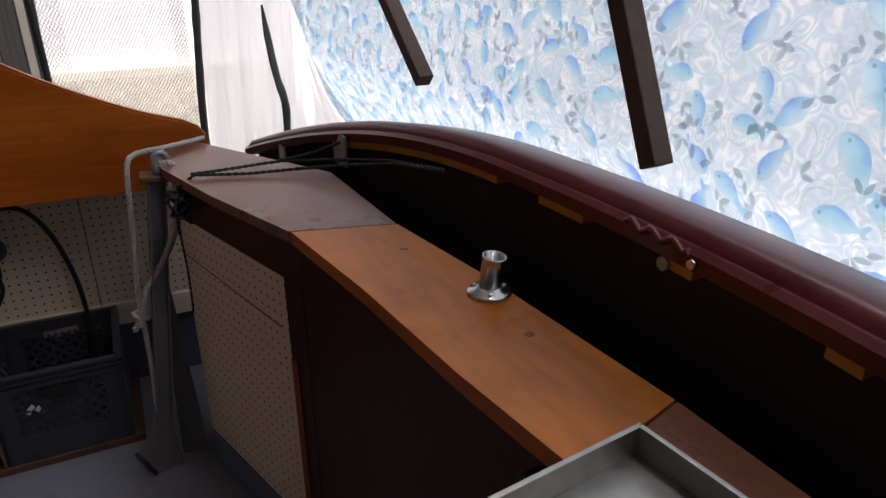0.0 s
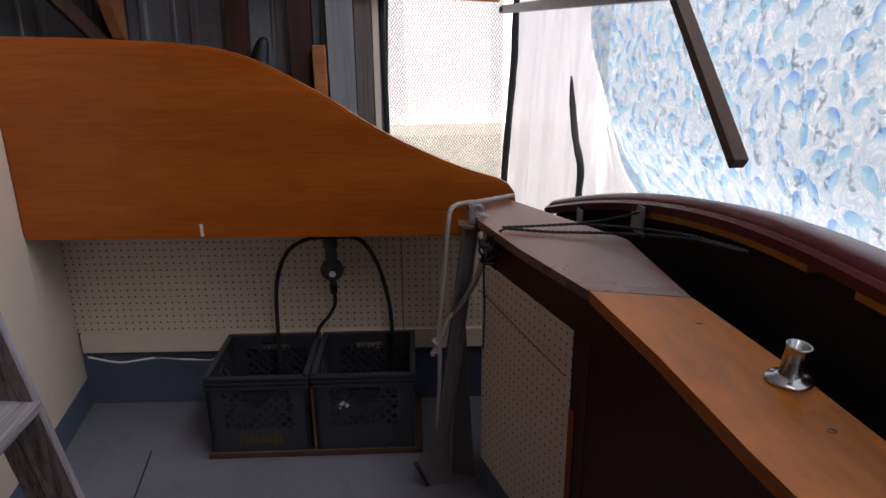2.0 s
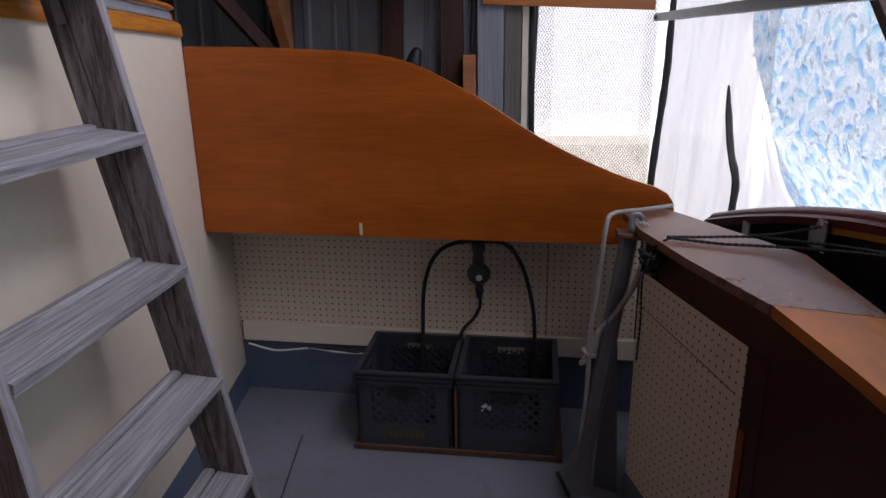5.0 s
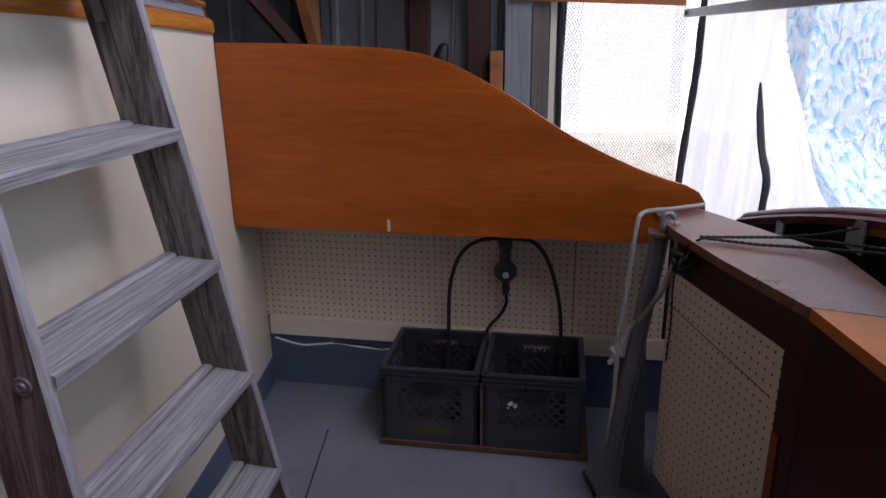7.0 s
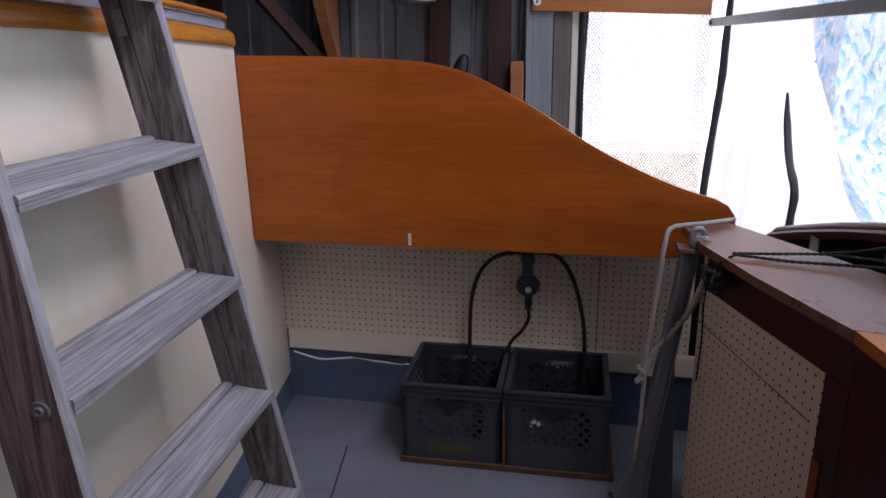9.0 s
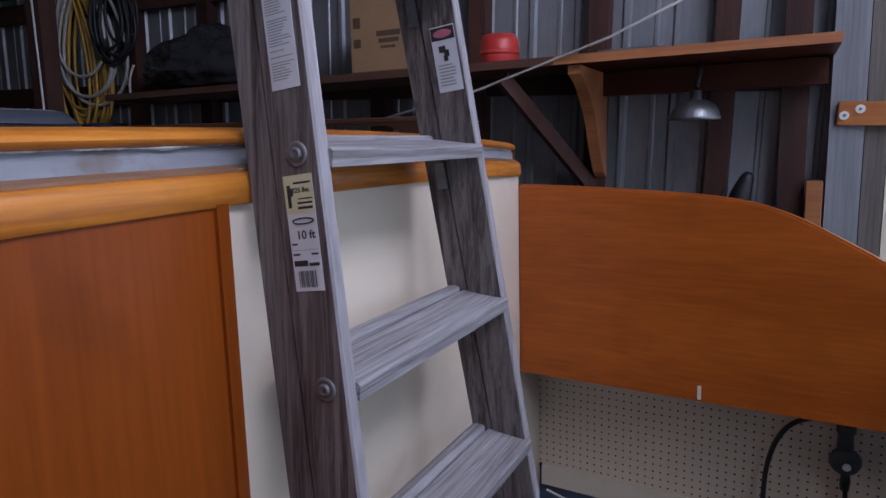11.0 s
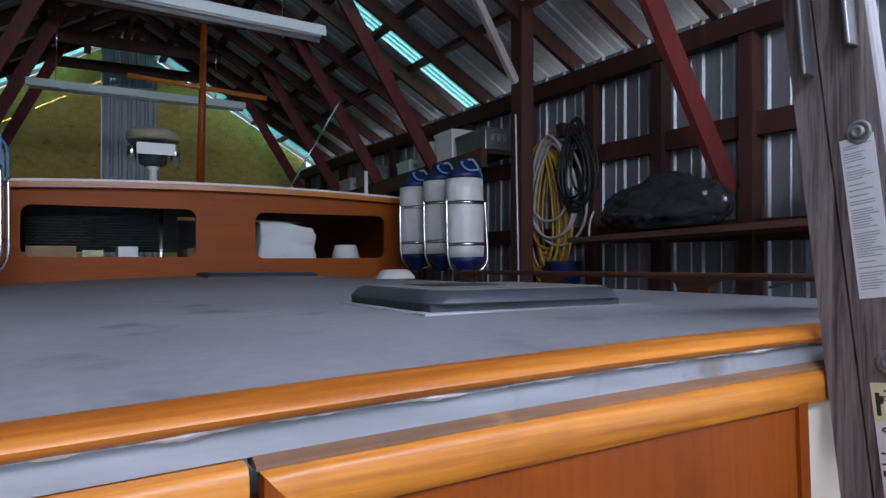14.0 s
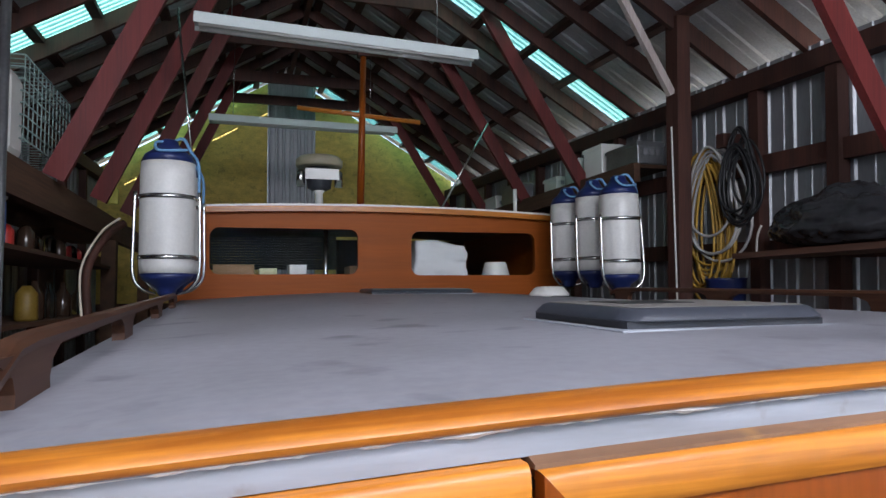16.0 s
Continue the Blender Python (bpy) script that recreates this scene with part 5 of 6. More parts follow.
# ---------------------------------------------------------------- black cable and connector on the pegboard
cable = thing("power_cable", "black rubber cable looped up over a connector", "cable")
part("loop", tube(spline([(0.90, 0.196, 0.15), (0.925, 0.196, 0.33), (0.935, 0.188, 0.50), (0.94, 0.15, 0.61), (0.94, 0.08, 0.662), (0.935, -0.03, 0.672), (0.93, -0.11, 0.66), (0.925, -0.165, 0.58), (0.92, -0.20, 0.45), (0.915, -0.212, 0.33), (0.90, -0.212, 0.15)], 6), 0.0075, 8), BLACK_RUBBER, cable)
part("tail", tube(spline([(0.915, -0.012, 0.48), (0.925, -0.014, 0.43), (0.93, 0.01, 0.38), (0.93, 0.055, 0.32), (0.90, 0.08, 0.20)], 6), 0.0065, 8), BLACK_RUBBER, cable)
plug = thing("cable_connector", "dark grey plastic cable connector with a white button", "connector")
part("body", lathe([(0.012, -0.02), (0.036, -0.018), (0.042, 0.0), (0.036, 0.018), (0.02, 0.024)], 20, pose(0.925, -0.010, 0.555, 0, 90, 0)), mat("grey_plug_plastic", (0.045, 0.047, 0.052), 0.45, bump=0.05), plug)
part("neck", lathe([(0.016, 0), (0.022, 0.01), (0.020, 0.05), (0.026, 0.055), (0.024, 0.085)], 14, pose(0.93, -0.008, 0.585)), mat("grey_plug_neck", (0.05, 0.052, 0.058), 0.45, bump=0.05), plug)
part("collar", lathe([(0.012, 0), (0.014, 0.03), (0.010, 0.05)], 12, pose(0.92, -0.012, 0.47)), BLACK_RUBBER, plug)
part("button", lathe([(0.011, 0), (0.0115, 0.003), (0.009, 0.006)], 14, pose(0.900, -0.012, 0.548, 0, -90, 0)), WHITE_PLASTIC, plug, "round white button")
wire = thing("thin_white_wire", "thin white wire drooping under the cream rail", "wire")
part("wire", tube(spline([(1.00, 0.90, 0.225), (1.005, 0.80, 0.195), (0.995, 0.72, 0.205), (0.99, 0.64, 0.215), (0.985, 0.55, 0.205), (0.98, 0.42, 0.20)], 6), 0.004, 6), WHITE_PLASTIC, wire)
wire2 = thing("black_wire", "thin black wire under the cream rail", "wire")
part("wire", tube(spline([(0.992, 0.66, 0.215), (0.985, 0.52, 0.212), (0.98, 0.40, 0.19), (0.975, 0.3, 0.18)], 6), 0.005, 6), BLACK_RUBBER, wire2)

# ---------------------------------------------------------------- lifting post, ropes and cords at the locker corner
post = thing("metal_post", "grey metal post with eye plate leaning on the locker", "post")
POST_GREY = mat("painted_grey_post", (0.21, 0.21, 0.22), 0.5, 0.3, vary=0.25, bump=0.15, spots=0.4)
PT, PB = Vector((0.466, -0.438, 0.826)), Vector((0.478, -0.338, 0.0))
part("tube", beam(PT, PB, 0.030, 0.032, up=(0, 1, 0), bevel=0.004), POST_GREY, post)
for o in (-0.018, 0.018):
    part("flange", beam(PT + Vector((-0.005, o, 0)), PB + Vector((-0.005, o, 0.01)), 0.046, 0.004, up=(0, 1, 0)), POST_GREY, post, "thin bent flange")
part("top_plate", beam((0.462, -0.403, 0.840), (0.456, -0.478, 0.832), 0.060, 0.013, bevel=0.003), BROWN_TIMBER, post, "rusty brown top plate")
bm = bmesh.new()
ring = rounded(-0.022, 0.022, 0.0, 0.066, 0.021, 7)
hole = rounded(-0.0065, 0.0065, 0.030, 0.053, 0.006, 7)
rows = [[(0.444 + dx, -0.453 + y, 0.835 + z) for y, z in pts] for pts, dx in ((ring, 0.0), (ring, 0.007), (hole, 0.007), (hole, 0.0), (ring, 0.0))]
bm_strip(bm, [r + r[:1] for r in rows])
bmesh.ops.remove_doubles(bm, verts=bm.verts, dist=0.0001)
bmesh.ops.recalc_face_normals(bm, faces=bm.faces)
part("eye_plate", bm, mat("pale_zinc_plate", (0.30, 0.31, 0.33), 0.5, 0.5, vary=0.2, bump=0.1), post, "pale zinc plate with a slotted eye")
part("foot_plate", prism([(0.462, -0.340, 0.19), (0.462, -0.372, 0.185), (0.452, -0.380, 0.0), (0.440, -0.308, 0.0), (0.446, -0.280, 0.08)], (0.006, 0.001, 0)), POST_GREY, post)
part("foot_edge", tube([(0.438, -0.268, 0.090), (0.434, -0.306, 0.008)], 0.006, 8), BLACK_RUBBER, post, "black rubber edge")
fin = thing("centre_board", "thin grey metal board standing beside the post", "board")
part("board", prism([(0.487, -0.405, 0.60), (0.485, -0.424, 0.60), (0.470, -0.455, 0.0), (0.500, -0.385, 0.0)], (0.005, -0.001, 0)), mat("dull_grey_board", (0.13, 0.135, 0.145), 0.35, vary=0.15, bump=0.1), fin)


def twisted(pts, r, strands=3, lay=0.03):
    """Laid rope of several strands along pts."""
    pts = [Vector(p) for p in pts]
    dense = []
    for a, b in zip(pts, pts[1:]):
        k = max(1, int((b - a).length / 0.006))
        dense += [a + (b - a) * i / k for i in range(k)]
    dense.append(pts[-1])
    bm = bmesh.new()
    for s in range(strands):
        out, dist, x = [], 0.0, None
        for i, p in enumerate(dense):
            d = dense[min(i + 1, len(dense) - 1)] - dense[max(i - 1, 0)]
            d.normalize()
            x = d.orthogonal().normalized() if x is None else (x - d * x.dot(d)).normalized()
            y = d.cross(x)
            if i:
                dist += (p - dense[i - 1]).length
            a = 2 * math.pi * (s / strands + dist / lay)
            out.append(p + (x * math.cos(a) + y * math.sin(a)) * r * 0.5)
        bm_tube(bm, out, r * 0.56, 5)
    return bm


rope = thing("white_rope", "off-white laid rope hung over the locker corner", "rope")
part("standing_part", twisted(spline([(0.615, -0.585, 0.880), (0.59, -0.545, 0.880), (0.545, -0.47, 0.882), (0.52, -0.405, 0.880), (0.497, -0.382, 0.855), (0.487, -0.370, 0.74), (0.487, -0.358, 0.60), (0.489, -0.350, 0.52), (0.487, -0.352, 0.45)], 6), 0.0075), ROPE_WHITE, rope)
part("working_part", twisted(spline([(0.452, -0.452, 0.868), (0.438, -0.470, 0.870), (0.432, -0.486, 0.855), (0.434, -0.490, 0.81), (0.438, -0.478, 0.75), (0.444, -0.458, 0.69), (0.454, -0.424, 0.625), (0.464, -0.385, 0.565), (0.470, -0.362, 0.50), (0.476, -0.340, 0.452), (0.474, -0.328, 0.440), (0.472, -0.338, 0.455), (0.472, -0.352, 0.50)], 6), 0.0085), ROPE_WHITE, rope)
part("working_part", twisted(spline([(0.454, -0.450, 0.862), (0.432, -0.462, 0.858), (0.424, -0.474, 0.835), (0.426, -0.476, 0.79), (0.430, -0.462, 0.73), (0.436, -0.442, 0.67), (0.447, -0.408, 0.605), (0.457, -0.372, 0.55), (0.464, -0.350, 0.48), (0.468, -0.345, 0.445)], 6), 0.0085), ROPE_WHITE, rope)
part("hanging_end", twisted(spline([(0.487, -0.350, 0.47), (0.486, -0.350, 0.40), (0.483, -0.348, 0.30), (0.486, -0.342, 0.18), (0.484, -0.346, 0.07), (0.488, -0.338, 0.012)], 6), 0.0075), ROPE_WHITE, rope)
part("whipping", twisted(spline([(0.50, -0.345, 0.475), (0.478, -0.332, 0.482), (0.462, -0.345, 0.472), (0.478, -0.365, 0.462), (0.50, -0.350, 0.466)], 5), 0.006), ROPE_WHITE, rope)
cord = thing("lashing_line", "black flecked cord tied over the locker top", "cord")
part("line", twisted([(0.292, -0.497, 0.877), (0.300, -0.60, 0.876), (0.300, -0.702, 0.878), (0.16, -0.82, 0.900), (0.02, -0.86, 0.925), (-0.16, -0.885, 0.948)], 0.0042, 2), ROPE_BLACK, cord)
part("line", twisted([(0.288, -0.499, 0.876), (0.245, -0.62, 0.874), (0.210, -0.72, 0.880), (0.10, -0.80, 0.905), (-0.02, -0.85, 0.93), (-0.16, -0.885, 0.946)], 0.0042, 2), ROPE_BLACK, cord)
part("line", twisted(spline([(0.304, -0.700, 0.880), (0.288, -0.705, 0.884), (0.27, -0.76, 0.895), (0.24, -0.83, 0.920)], 5), 0.0042, 2), ROPE_BLACK, cord)
r3 = random.Random(3)
knot = [Vector((0.315, -0.468, 0.802)) + Vector((0.040 * math.cos(1.9 * k) + r3.uniform(-0.012, 0.012), 0.024 * math.sin(2.3 * k), 0.028 * math.sin(1.3 * k) + r3.uniform(-0.008, 0.008))) for k in range(26)]
part("knot", twisted([(0.285, -0.500, 0.876), (0.300, -0.472, 0.85)] + spline(knot, 5), 0.004, 2), ROPE_BLACK, cord)
part("end", twisted(spline([(0.345, -0.462, 0.80), (0.368, -0.462, 0.72), (0.372, -0.466, 0.62), (0.378, -0.464, 0.50)], 5), 0.003, 2), ROPE_BLACK, cord)
hinge_plate = thing("metal_plate", "grey metal plate under the stern rail", "plate")
part("plate", box(0.52, 0.57, -0.775, -0.77, 0.795, 0.85), GALV, hinge_plate)
part("plate", box(0.24, 0.32, -0.845, -0.84, 0.855, 0.93), GALV, hinge_plate)

# ---------------------------------------------------------------- chrome socket and tray on the locker
socket = thing("rod_holder", "chrome flanged tube socket on the locker lid", "socket")
part("flange", lathe([(0.031, 0.0), (0.033, 0.001), (0.033, 0.004), (0.031, 0.006), (0.021, 0.0075), (0.018, 0.012), (0.016, 0.012)], 28, pose(-0.497, -0.775, TOP_Z)), STEEL, socket, "round chrome flange")
part("tube", lathe([(0.0165, 0.0), (0.0165, 0.046), (0.0178, 0.0475), (0.0178, 0.051), (0.0150, 0.051), (0.0145, 0.01), (0.0, 0.008)], 28, pose(-0.497, -0.775, TOP_Z + 0.009, 5, -6, 0)), STEEL, socket)
for k in range(3):
    a = 2.1 * k + 0.5
    part("screw", lathe([(0.004, 0), (0.003, 0.002)], 8, pose(-0.497 + 0.025 * math.cos(a), -0.775 + 0.025 * math.sin(a), TOP_Z + 0.006)), STEEL, socket)
tray = thing("metal_tray", "shallow stainless steel tray standing on the locker", "tray")
bm = bmesh.new()
TL, TW, TH = 0.36, 0.24, 0.034
bm_box(bm, 0, TL, 0, TW, 0.001, 0.003)
TRAY_STEEL = mat("dull_stainless", (0.40, 0.385, 0.35), 0.36, 0.9, vary=0.2, bump=0.1)
TRAY_M = Matrix.Translation((-0.876, -0.712, TOP_Z)) @ pose(0, 0, 0, 0, 0, 180) @ Matrix.Translation((0, -TW, 0)) @ pose(0, 0, 0, 0, 0, 4)
part("pan", bm, TRAY_STEEL, tray, "", TRAY_M)
for a in ((0, TL, -0.002, 0.0), (0, TL, TW, TW + 0.002), (-0.002, 0.0, -0.002, TW + 0.002), (TL, TL + 0.002, -0.002, TW + 0.002)):
    part("side", box(*a, 0.001, TH), TRAY_STEEL, tray, "", TRAY_M)
    part("lip", box(a[0] - 0.002, a[1] + 0.002, a[2] - 0.002, a[3] + 0.002, TH + 0.0003, TH + 0.003, bevel=0.001), TRAY_STEEL, tray, "", TRAY_M)
latch = thing("black_latch", "small black latch on the locker front", "latch")
part("body", box(-0.80, -0.775, -0.665, -0.635, 0.79, 0.815, bevel=0.004), BLACK_RUBBER, latch)

# ---------------------------------------------------------------- things on the cabin roof
def hatch(x0, x1, y0, y1, h, label):
    th = thing("roof_hatch", label, "hatch")
    zc = roof_z((x0 + x1) / 2, (y0 + y1) / 2) - 0.003
    sl = 0.020
    m = Matrix.Translation(((x0 + x1) / 2, (y0 + y1) / 2, zc)) @ pose(0, 0, 0, math.degrees(sl))
    w, d = (x1 - x0) / 2, (y1 - y0) / 2
    part("bedding", box(-w - 0.012, w + 0.012, -d - 0.012, d + 0.012, -0.01, 0.004, bevel=0.003), mat("pale_sealant", (0.34, 0.36, 0.40), 0.7, vary=0.25, scale=14, bump=0.3), th, "pale sealant bead", m)
    part("frame", box(-w + 0.012, w - 0.012, -d + 0.012, d - 0.012, 0.0, h * 0.41), BLACK_PLASTIC, th, "", m)
    rows = []
    for z, k in ((h * 0.42, 0.004), (h * 0.44, 0.0), (h * 0.50, 0.0), (h * 0.90, 0.013), (h, 0.022)):
        ring = []
        for cx, cy, a0 in ((1, 1, 0), (-1, 1, 90), (-1, -1, 180), (1, -1, 270)):
            for q in range(5):
                a = radians(a0 + 22.5 * q)
                rr = 0.045 if w < 0.3 else 0.02
                ring.append((cx * (w - k - rr) + rr * math.cos(a), cy * (d - k - rr) + rr * math.sin(a), z))
        rows.append(ring)
    part("lid", rounded_shading(loft(rows)), HATCH_GREY, th, "", m)
    cap = [[(x * (1 - 0.004 / w), y * (1 - 0.004 / d), z + dz) for x, y, z in rows[-1]] for dz in (0.0003, 0.0016)]
    part("top_panel", loft(cap), mat("dusty_tan_top", (0.20, 0.185, 0.17), 0.6, vary=0.25, scale=6, bump=0.1, spots=0.3), th, "dusty tan-grey top", m)
    return th, m


th, m = hatch(-0.825, -0.325, 1.365, 1.80, 0.044, "dark grey plastic roof hatch, closed and scuffed")
part("lens", box(-0.13, 0.06, -0.02, 0.13, 0.0457, 0.0468), BLACK_RUBBER, th, "black patch on the lid", m)
hatch(-0.66, 0.09, 4.75, 5.25, 0.035, "low dark roof hatch before the wheelhouse")
vent = thing("roof_vent", "round white plastic roof vent", "vent")
part("dome", lathe([(0.135, 0), (0.14, 0.014), (0.12, 0.035), (0.10, 0.058), (0.08, 0.066), (0.0, 0.068)], 24, pose(0.53, 4.45, roof_z(0.53, 4.45))), WHITE_PLASTIC, vent)
deck_bolt = thing("deck_fastener", "small metal fastener on the cabin roof", "fastener")
part("bolt", lathe([(0.006, 0), (0.006, 0.008), (0.003, 0.012)], 8, pose(-0.22, 0.92, roof_z(-0.22, 0.92))), STEEL, deck_bolt)


def grab_rail(sgn):
    hr = thing("grab_rail", "dark varnished wooden grab rail on the cabin roof", "grab rail", group="cabin roof grab rails")
    x0, x1, y0, y1 = (-1.770, -1.865, 1.02, 4.25) if sgn < 0 else (0.69, 0.90, 1.05, 4.25)
    n = 40
    dark = wood("dark_varnished_rail", (0.080, 0.034, 0.018), (0.040, 0.017, 0.010), 0.45, "y", 0.0, specular=0.2)

    def at(f, h):
        x, y = x0 + (x1 - x0) * f, y0 + (y1 - y0) * f
        return x, y, roof_z(x, y) + h
    rows = []
    for k in range(n + 1):
        f = k / n
        top_h = 0.080 - 0.030 * max(0.0, (abs(f - 0.5) - 0.46) / 0.04) ** 2
        x, y, _ = at(f, 0)
        z = roof_z(x, y)
        rows.append([(x - 0.013, y, z + top_h - 0.026), (x - 0.016, y, z + top_h - 0.012), (x - 0.011, y, z + top_h - 0.003), (x, y, z + top_h), (x + 0.011, y, z + top_h - 0.003), (x + 0.016, y, z + top_h - 0.012), (x + 0.013, y, z + top_h - 0.026)])
    part("rail", rounded_shading(loft(rows)), dark, hr)
    for f in (0.045, 0.33, 0.64, 0.95):
        prof = []
        for s, h in ((-0.12, 0.060), (-0.085, 0.052), (-0.058, 0.036), (-0.050, 0.016), (-0.052, -0.002), (0.052, -0.002), (0.050, 0.016), (0.058, 0.036), (0.085, 0.052), (0.12, 0.060)):
            x, y, _ = at(f, 0)
            yy = y + s * 1.6
            xx = x0 + (x1 - x0) * (yy - y0) / (y1 - y0)
            prof.append((xx - 0.014, yy, roof_z(xx, yy) + h))
        part("foot", prism(prof, (0.028, 0, 0)), dark, hr)
    return hr


grab_rail(-1)
grab_rail(1)


# fenders standing in stainless racks
def fender(x, y, z0, r, h, rope_len=True):
    f = thing("boat_fender", "white cylindrical boat fender with navy blue ends", "fender", group="fenders in racks", at=Matrix.Translation((x, y, z0)))
    part("body", lathe([(r * 0.97, 0.11), (r, 0.16), (r, h - 0.20), (r * 0.97, h - 0.13)], 28), FENDER_WHITE, f)
    part("bottom_end", lathe([(0.035, -0.02), (0.05, 0.0), (0.055, 0.02), (r * 0.55, 0.045), (r * 0.86, 0.075), (r * 0.972, 0.109)], 28), FENDER_BLUE, f, "navy blue rounded end")
    part("top_end", lathe([(r * 0.972, h - 0.129), (r * 0.86, h - 0.085), (r * 0.55, h - 0.05), (0.055, h - 0.02), (0.05, h), (0.03, h + 0.01)], 28), FENDER_BLUE, f, "navy blue rounded end")
    pts = spline([(0.0, 0.03, h - 0.01), (r * 0.5, 0, h + 0.02), (r * 0.8, -0.03, h - 0.06), (r + 0.012, 0.0, h - 0.13), (r + 0.015, 0.01, h - 0.32)], 6)
    part("rope", twisted(pts, 0.010), ROPE_BLUE, f, "light blue rope")
    part("rope", twisted(spline([(0.0, -0.03, h - 0.01), (-r * 0.4, -r * 0.4, h - 0.02), (-r * 0.3, -r * 0.85, h - 0.075), (r * 0.3, -r * 0.85, h - 0.075), (r * 0.7, -r * 0.5, h - 0.06)], 6), 0.009), ROPE_BLUE, f, "light blue rope")
    k = thing("fender_rack", "bent stainless tube rack round a fender", "rack", group="fenders in racks", at=Matrix.Translation((x, y, z0)))
    for z in (0.20, h * 0.62):
        bm = bmesh.new()
        n = 28
        rows = [[((r + o) * math.cos(2 * math.pi * q / n), (r + o) * math.sin(2 * math.pi * q / n), z + dz) for o, dz in ((0.003, -0.012), (0.007, -0.012), (0.007, 0.012), (0.003, 0.012))] for q in range(n)]
        vs = bm_strip(bm, rows + [rows[0]], closed=True)
        part("band", bm, STEEL, k, "polished stainless band")
    for a in (-1, 1):
        part("tube", tube(spline([(a * (r + 0.02), -0.02, h * 0.66), (a * (r + 0.025), -0.03, 0.30), (a * (r + 0.022), -0.04, 0.10), (a * r * 0.8, -0.03, 0.02), (a * r * 0.4, 0.0, -0.004)], 6), 0.010, 8), STEEL, k)
    return f


fender(-1.913, 4.33, 1.60, 0.150, 0.87)
fender(-1.905, 4.72, 1.61, 0.148, 0.84)
fender(1.005, 4.30, 1.59, 0.136, 0.79)
fender(1.045, 4.72, 1.63, 0.136, 0.79)
fender(1.036, 5.12, 1.64, 0.136, 0.78)

# inside and on top of the wheelhouse
cushion = thing("folded_cloth", "folded white cloth bundle inside the wheelhouse", "cloth")
bm = bmesh.new()
bmesh.ops.create_cube(bm, size=1.0)
bmesh.ops.subdivide_edges(bm, edges=bm.edges[:], cuts=14, use_grid_fill=True)
for v in bm.verts:
    p = Vector((0.17 + 0.46 * v.co.x * (1 - 0.12 * v.co.z), 6.0 + 0.34 * v.co.y, 1.87 + 0.32 * v.co.z))
    o = 0.035 * noise.noise((p.x * 6, p.y * 5, p.z * 9)) + 0.020 * abs(noise.noise((p.x * 9 + p.z * 8, p.y * 9, p.z * 22)))
    v.co = p + v.co.normalized() * o + Vector((0, 0, -0.05 * max(0.0, v.co.x) if v.co.z > 0 else 0))
    v.co.z = max(v.co.z, 1.702)
for f in bm.faces:
    f.smooth = True
part("cloth", bm, CLOTH_WHITE, cushion)
shelf_in = thing("helm_bench", "dark bench inside the wheelhouse", "bench")
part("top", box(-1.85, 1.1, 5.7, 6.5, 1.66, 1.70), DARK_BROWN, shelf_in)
bucket = thing("white_tub", "upturned white plastic tub inside the wheelhouse", "tub")
part("tub", lathe([(0.14, 0), (0.13, 0.04), (0.10, 0.15), (0.095, 0.16)], 20, pose(0.75, 6.0, 1.70)), WHITE_PLASTIC, bucket)
for x0, x1, z1, cm in ((-1.72, -1.40, 1.83, CARDBOARD), (-1.36, -1.22, 1.80, PAPER_YELLOW), (-1.12, -0.98, 1.83, WHITE_PLASTIC), (-0.62, -0.50, 1.82, CARDBOARD)):
    bx = thing("small_box", "pale box on the bench inside the wheelhouse", "box", group="boxes in the wheelhouse")
    part("box", box(x0, x1, 5.9, 6.2, 1.70, z1, bevel=0.004), cm, bx)
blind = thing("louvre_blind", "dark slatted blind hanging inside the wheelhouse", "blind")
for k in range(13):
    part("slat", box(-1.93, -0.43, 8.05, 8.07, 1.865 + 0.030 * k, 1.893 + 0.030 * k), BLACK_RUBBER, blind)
pole_in = thing("steel_pole", "upright stainless pole inside the wheelhouse", "pole")
part("pole", tube([(-0.79, 6.15, 1.2), (-0.79, 6.15, 2.26)], 0.022, 12), STEEL, pole_in)

ZT = wh_top(-0.86) + 0.03
radar = thing("radar_dome", "tan topped radar drum on a white pedestal", "radar", at=pose(-0.865, 6.0, ZT))
part("base", lathe([(0.13, 0), (0.13, 0.02), (0.10, 0.045), (0.05, 0.05)], 20), WHITE_PLASTIC, radar)
part("stem", lathe([(0.035, 0.05), (0.030, 0.14), (0.05, 0.17)], 16), WHITE_PLASTIC, radar)
part("drum", lathe([(0.06, 0.17), (0.10, 0.19), (0.11, 0.27), (0.10, 0.37)], 24), BLACK_PLASTIC, radar, "dark drum")
part("cap", lathe([(0.19, 0.37), (0.20, 0.385), (0.20, 0.43), (0.17, 0.46), (0.05, 0.475)], 28), TAN_PLASTIC, radar, "tan round cap")
part("white_band", box(-0.13, 0.15, -0.135, -0.125, 0.25, 0.34), WHITE_PLASTIC, radar, "blank white plate")
for x in (-0.16, 0.16):
    part("lamp", lathe([(0.035, 0), (0.035, 0.12), (0.02, 0.14)], 12, pose(x, -0.04, 0.20)), STEEL, radar, "chrome lamp")
mast = thing("wooden_mast", "orange varnished wooden mast with a cross spar", "mast")
part("pole", tube([(-0.50, 6.05, ZT), (-0.47, 6.05, 3.70)], [0.035, 0.028], 10), VARNISH_Z, mast)
part("spar", tube([(-1.05, 6.05, 3.20), (0.05, 6.05, 3.14)], 0.022, 8), VARNISH_X, mast)
part("cap", box(-0.52, -0.42, 6.0, 6.1, 3.70, 3.74), RED_TIMBER, mast)
horn = thing("chrome_horn", "small chrome fitting on the wheelhouse roof", "fitting")
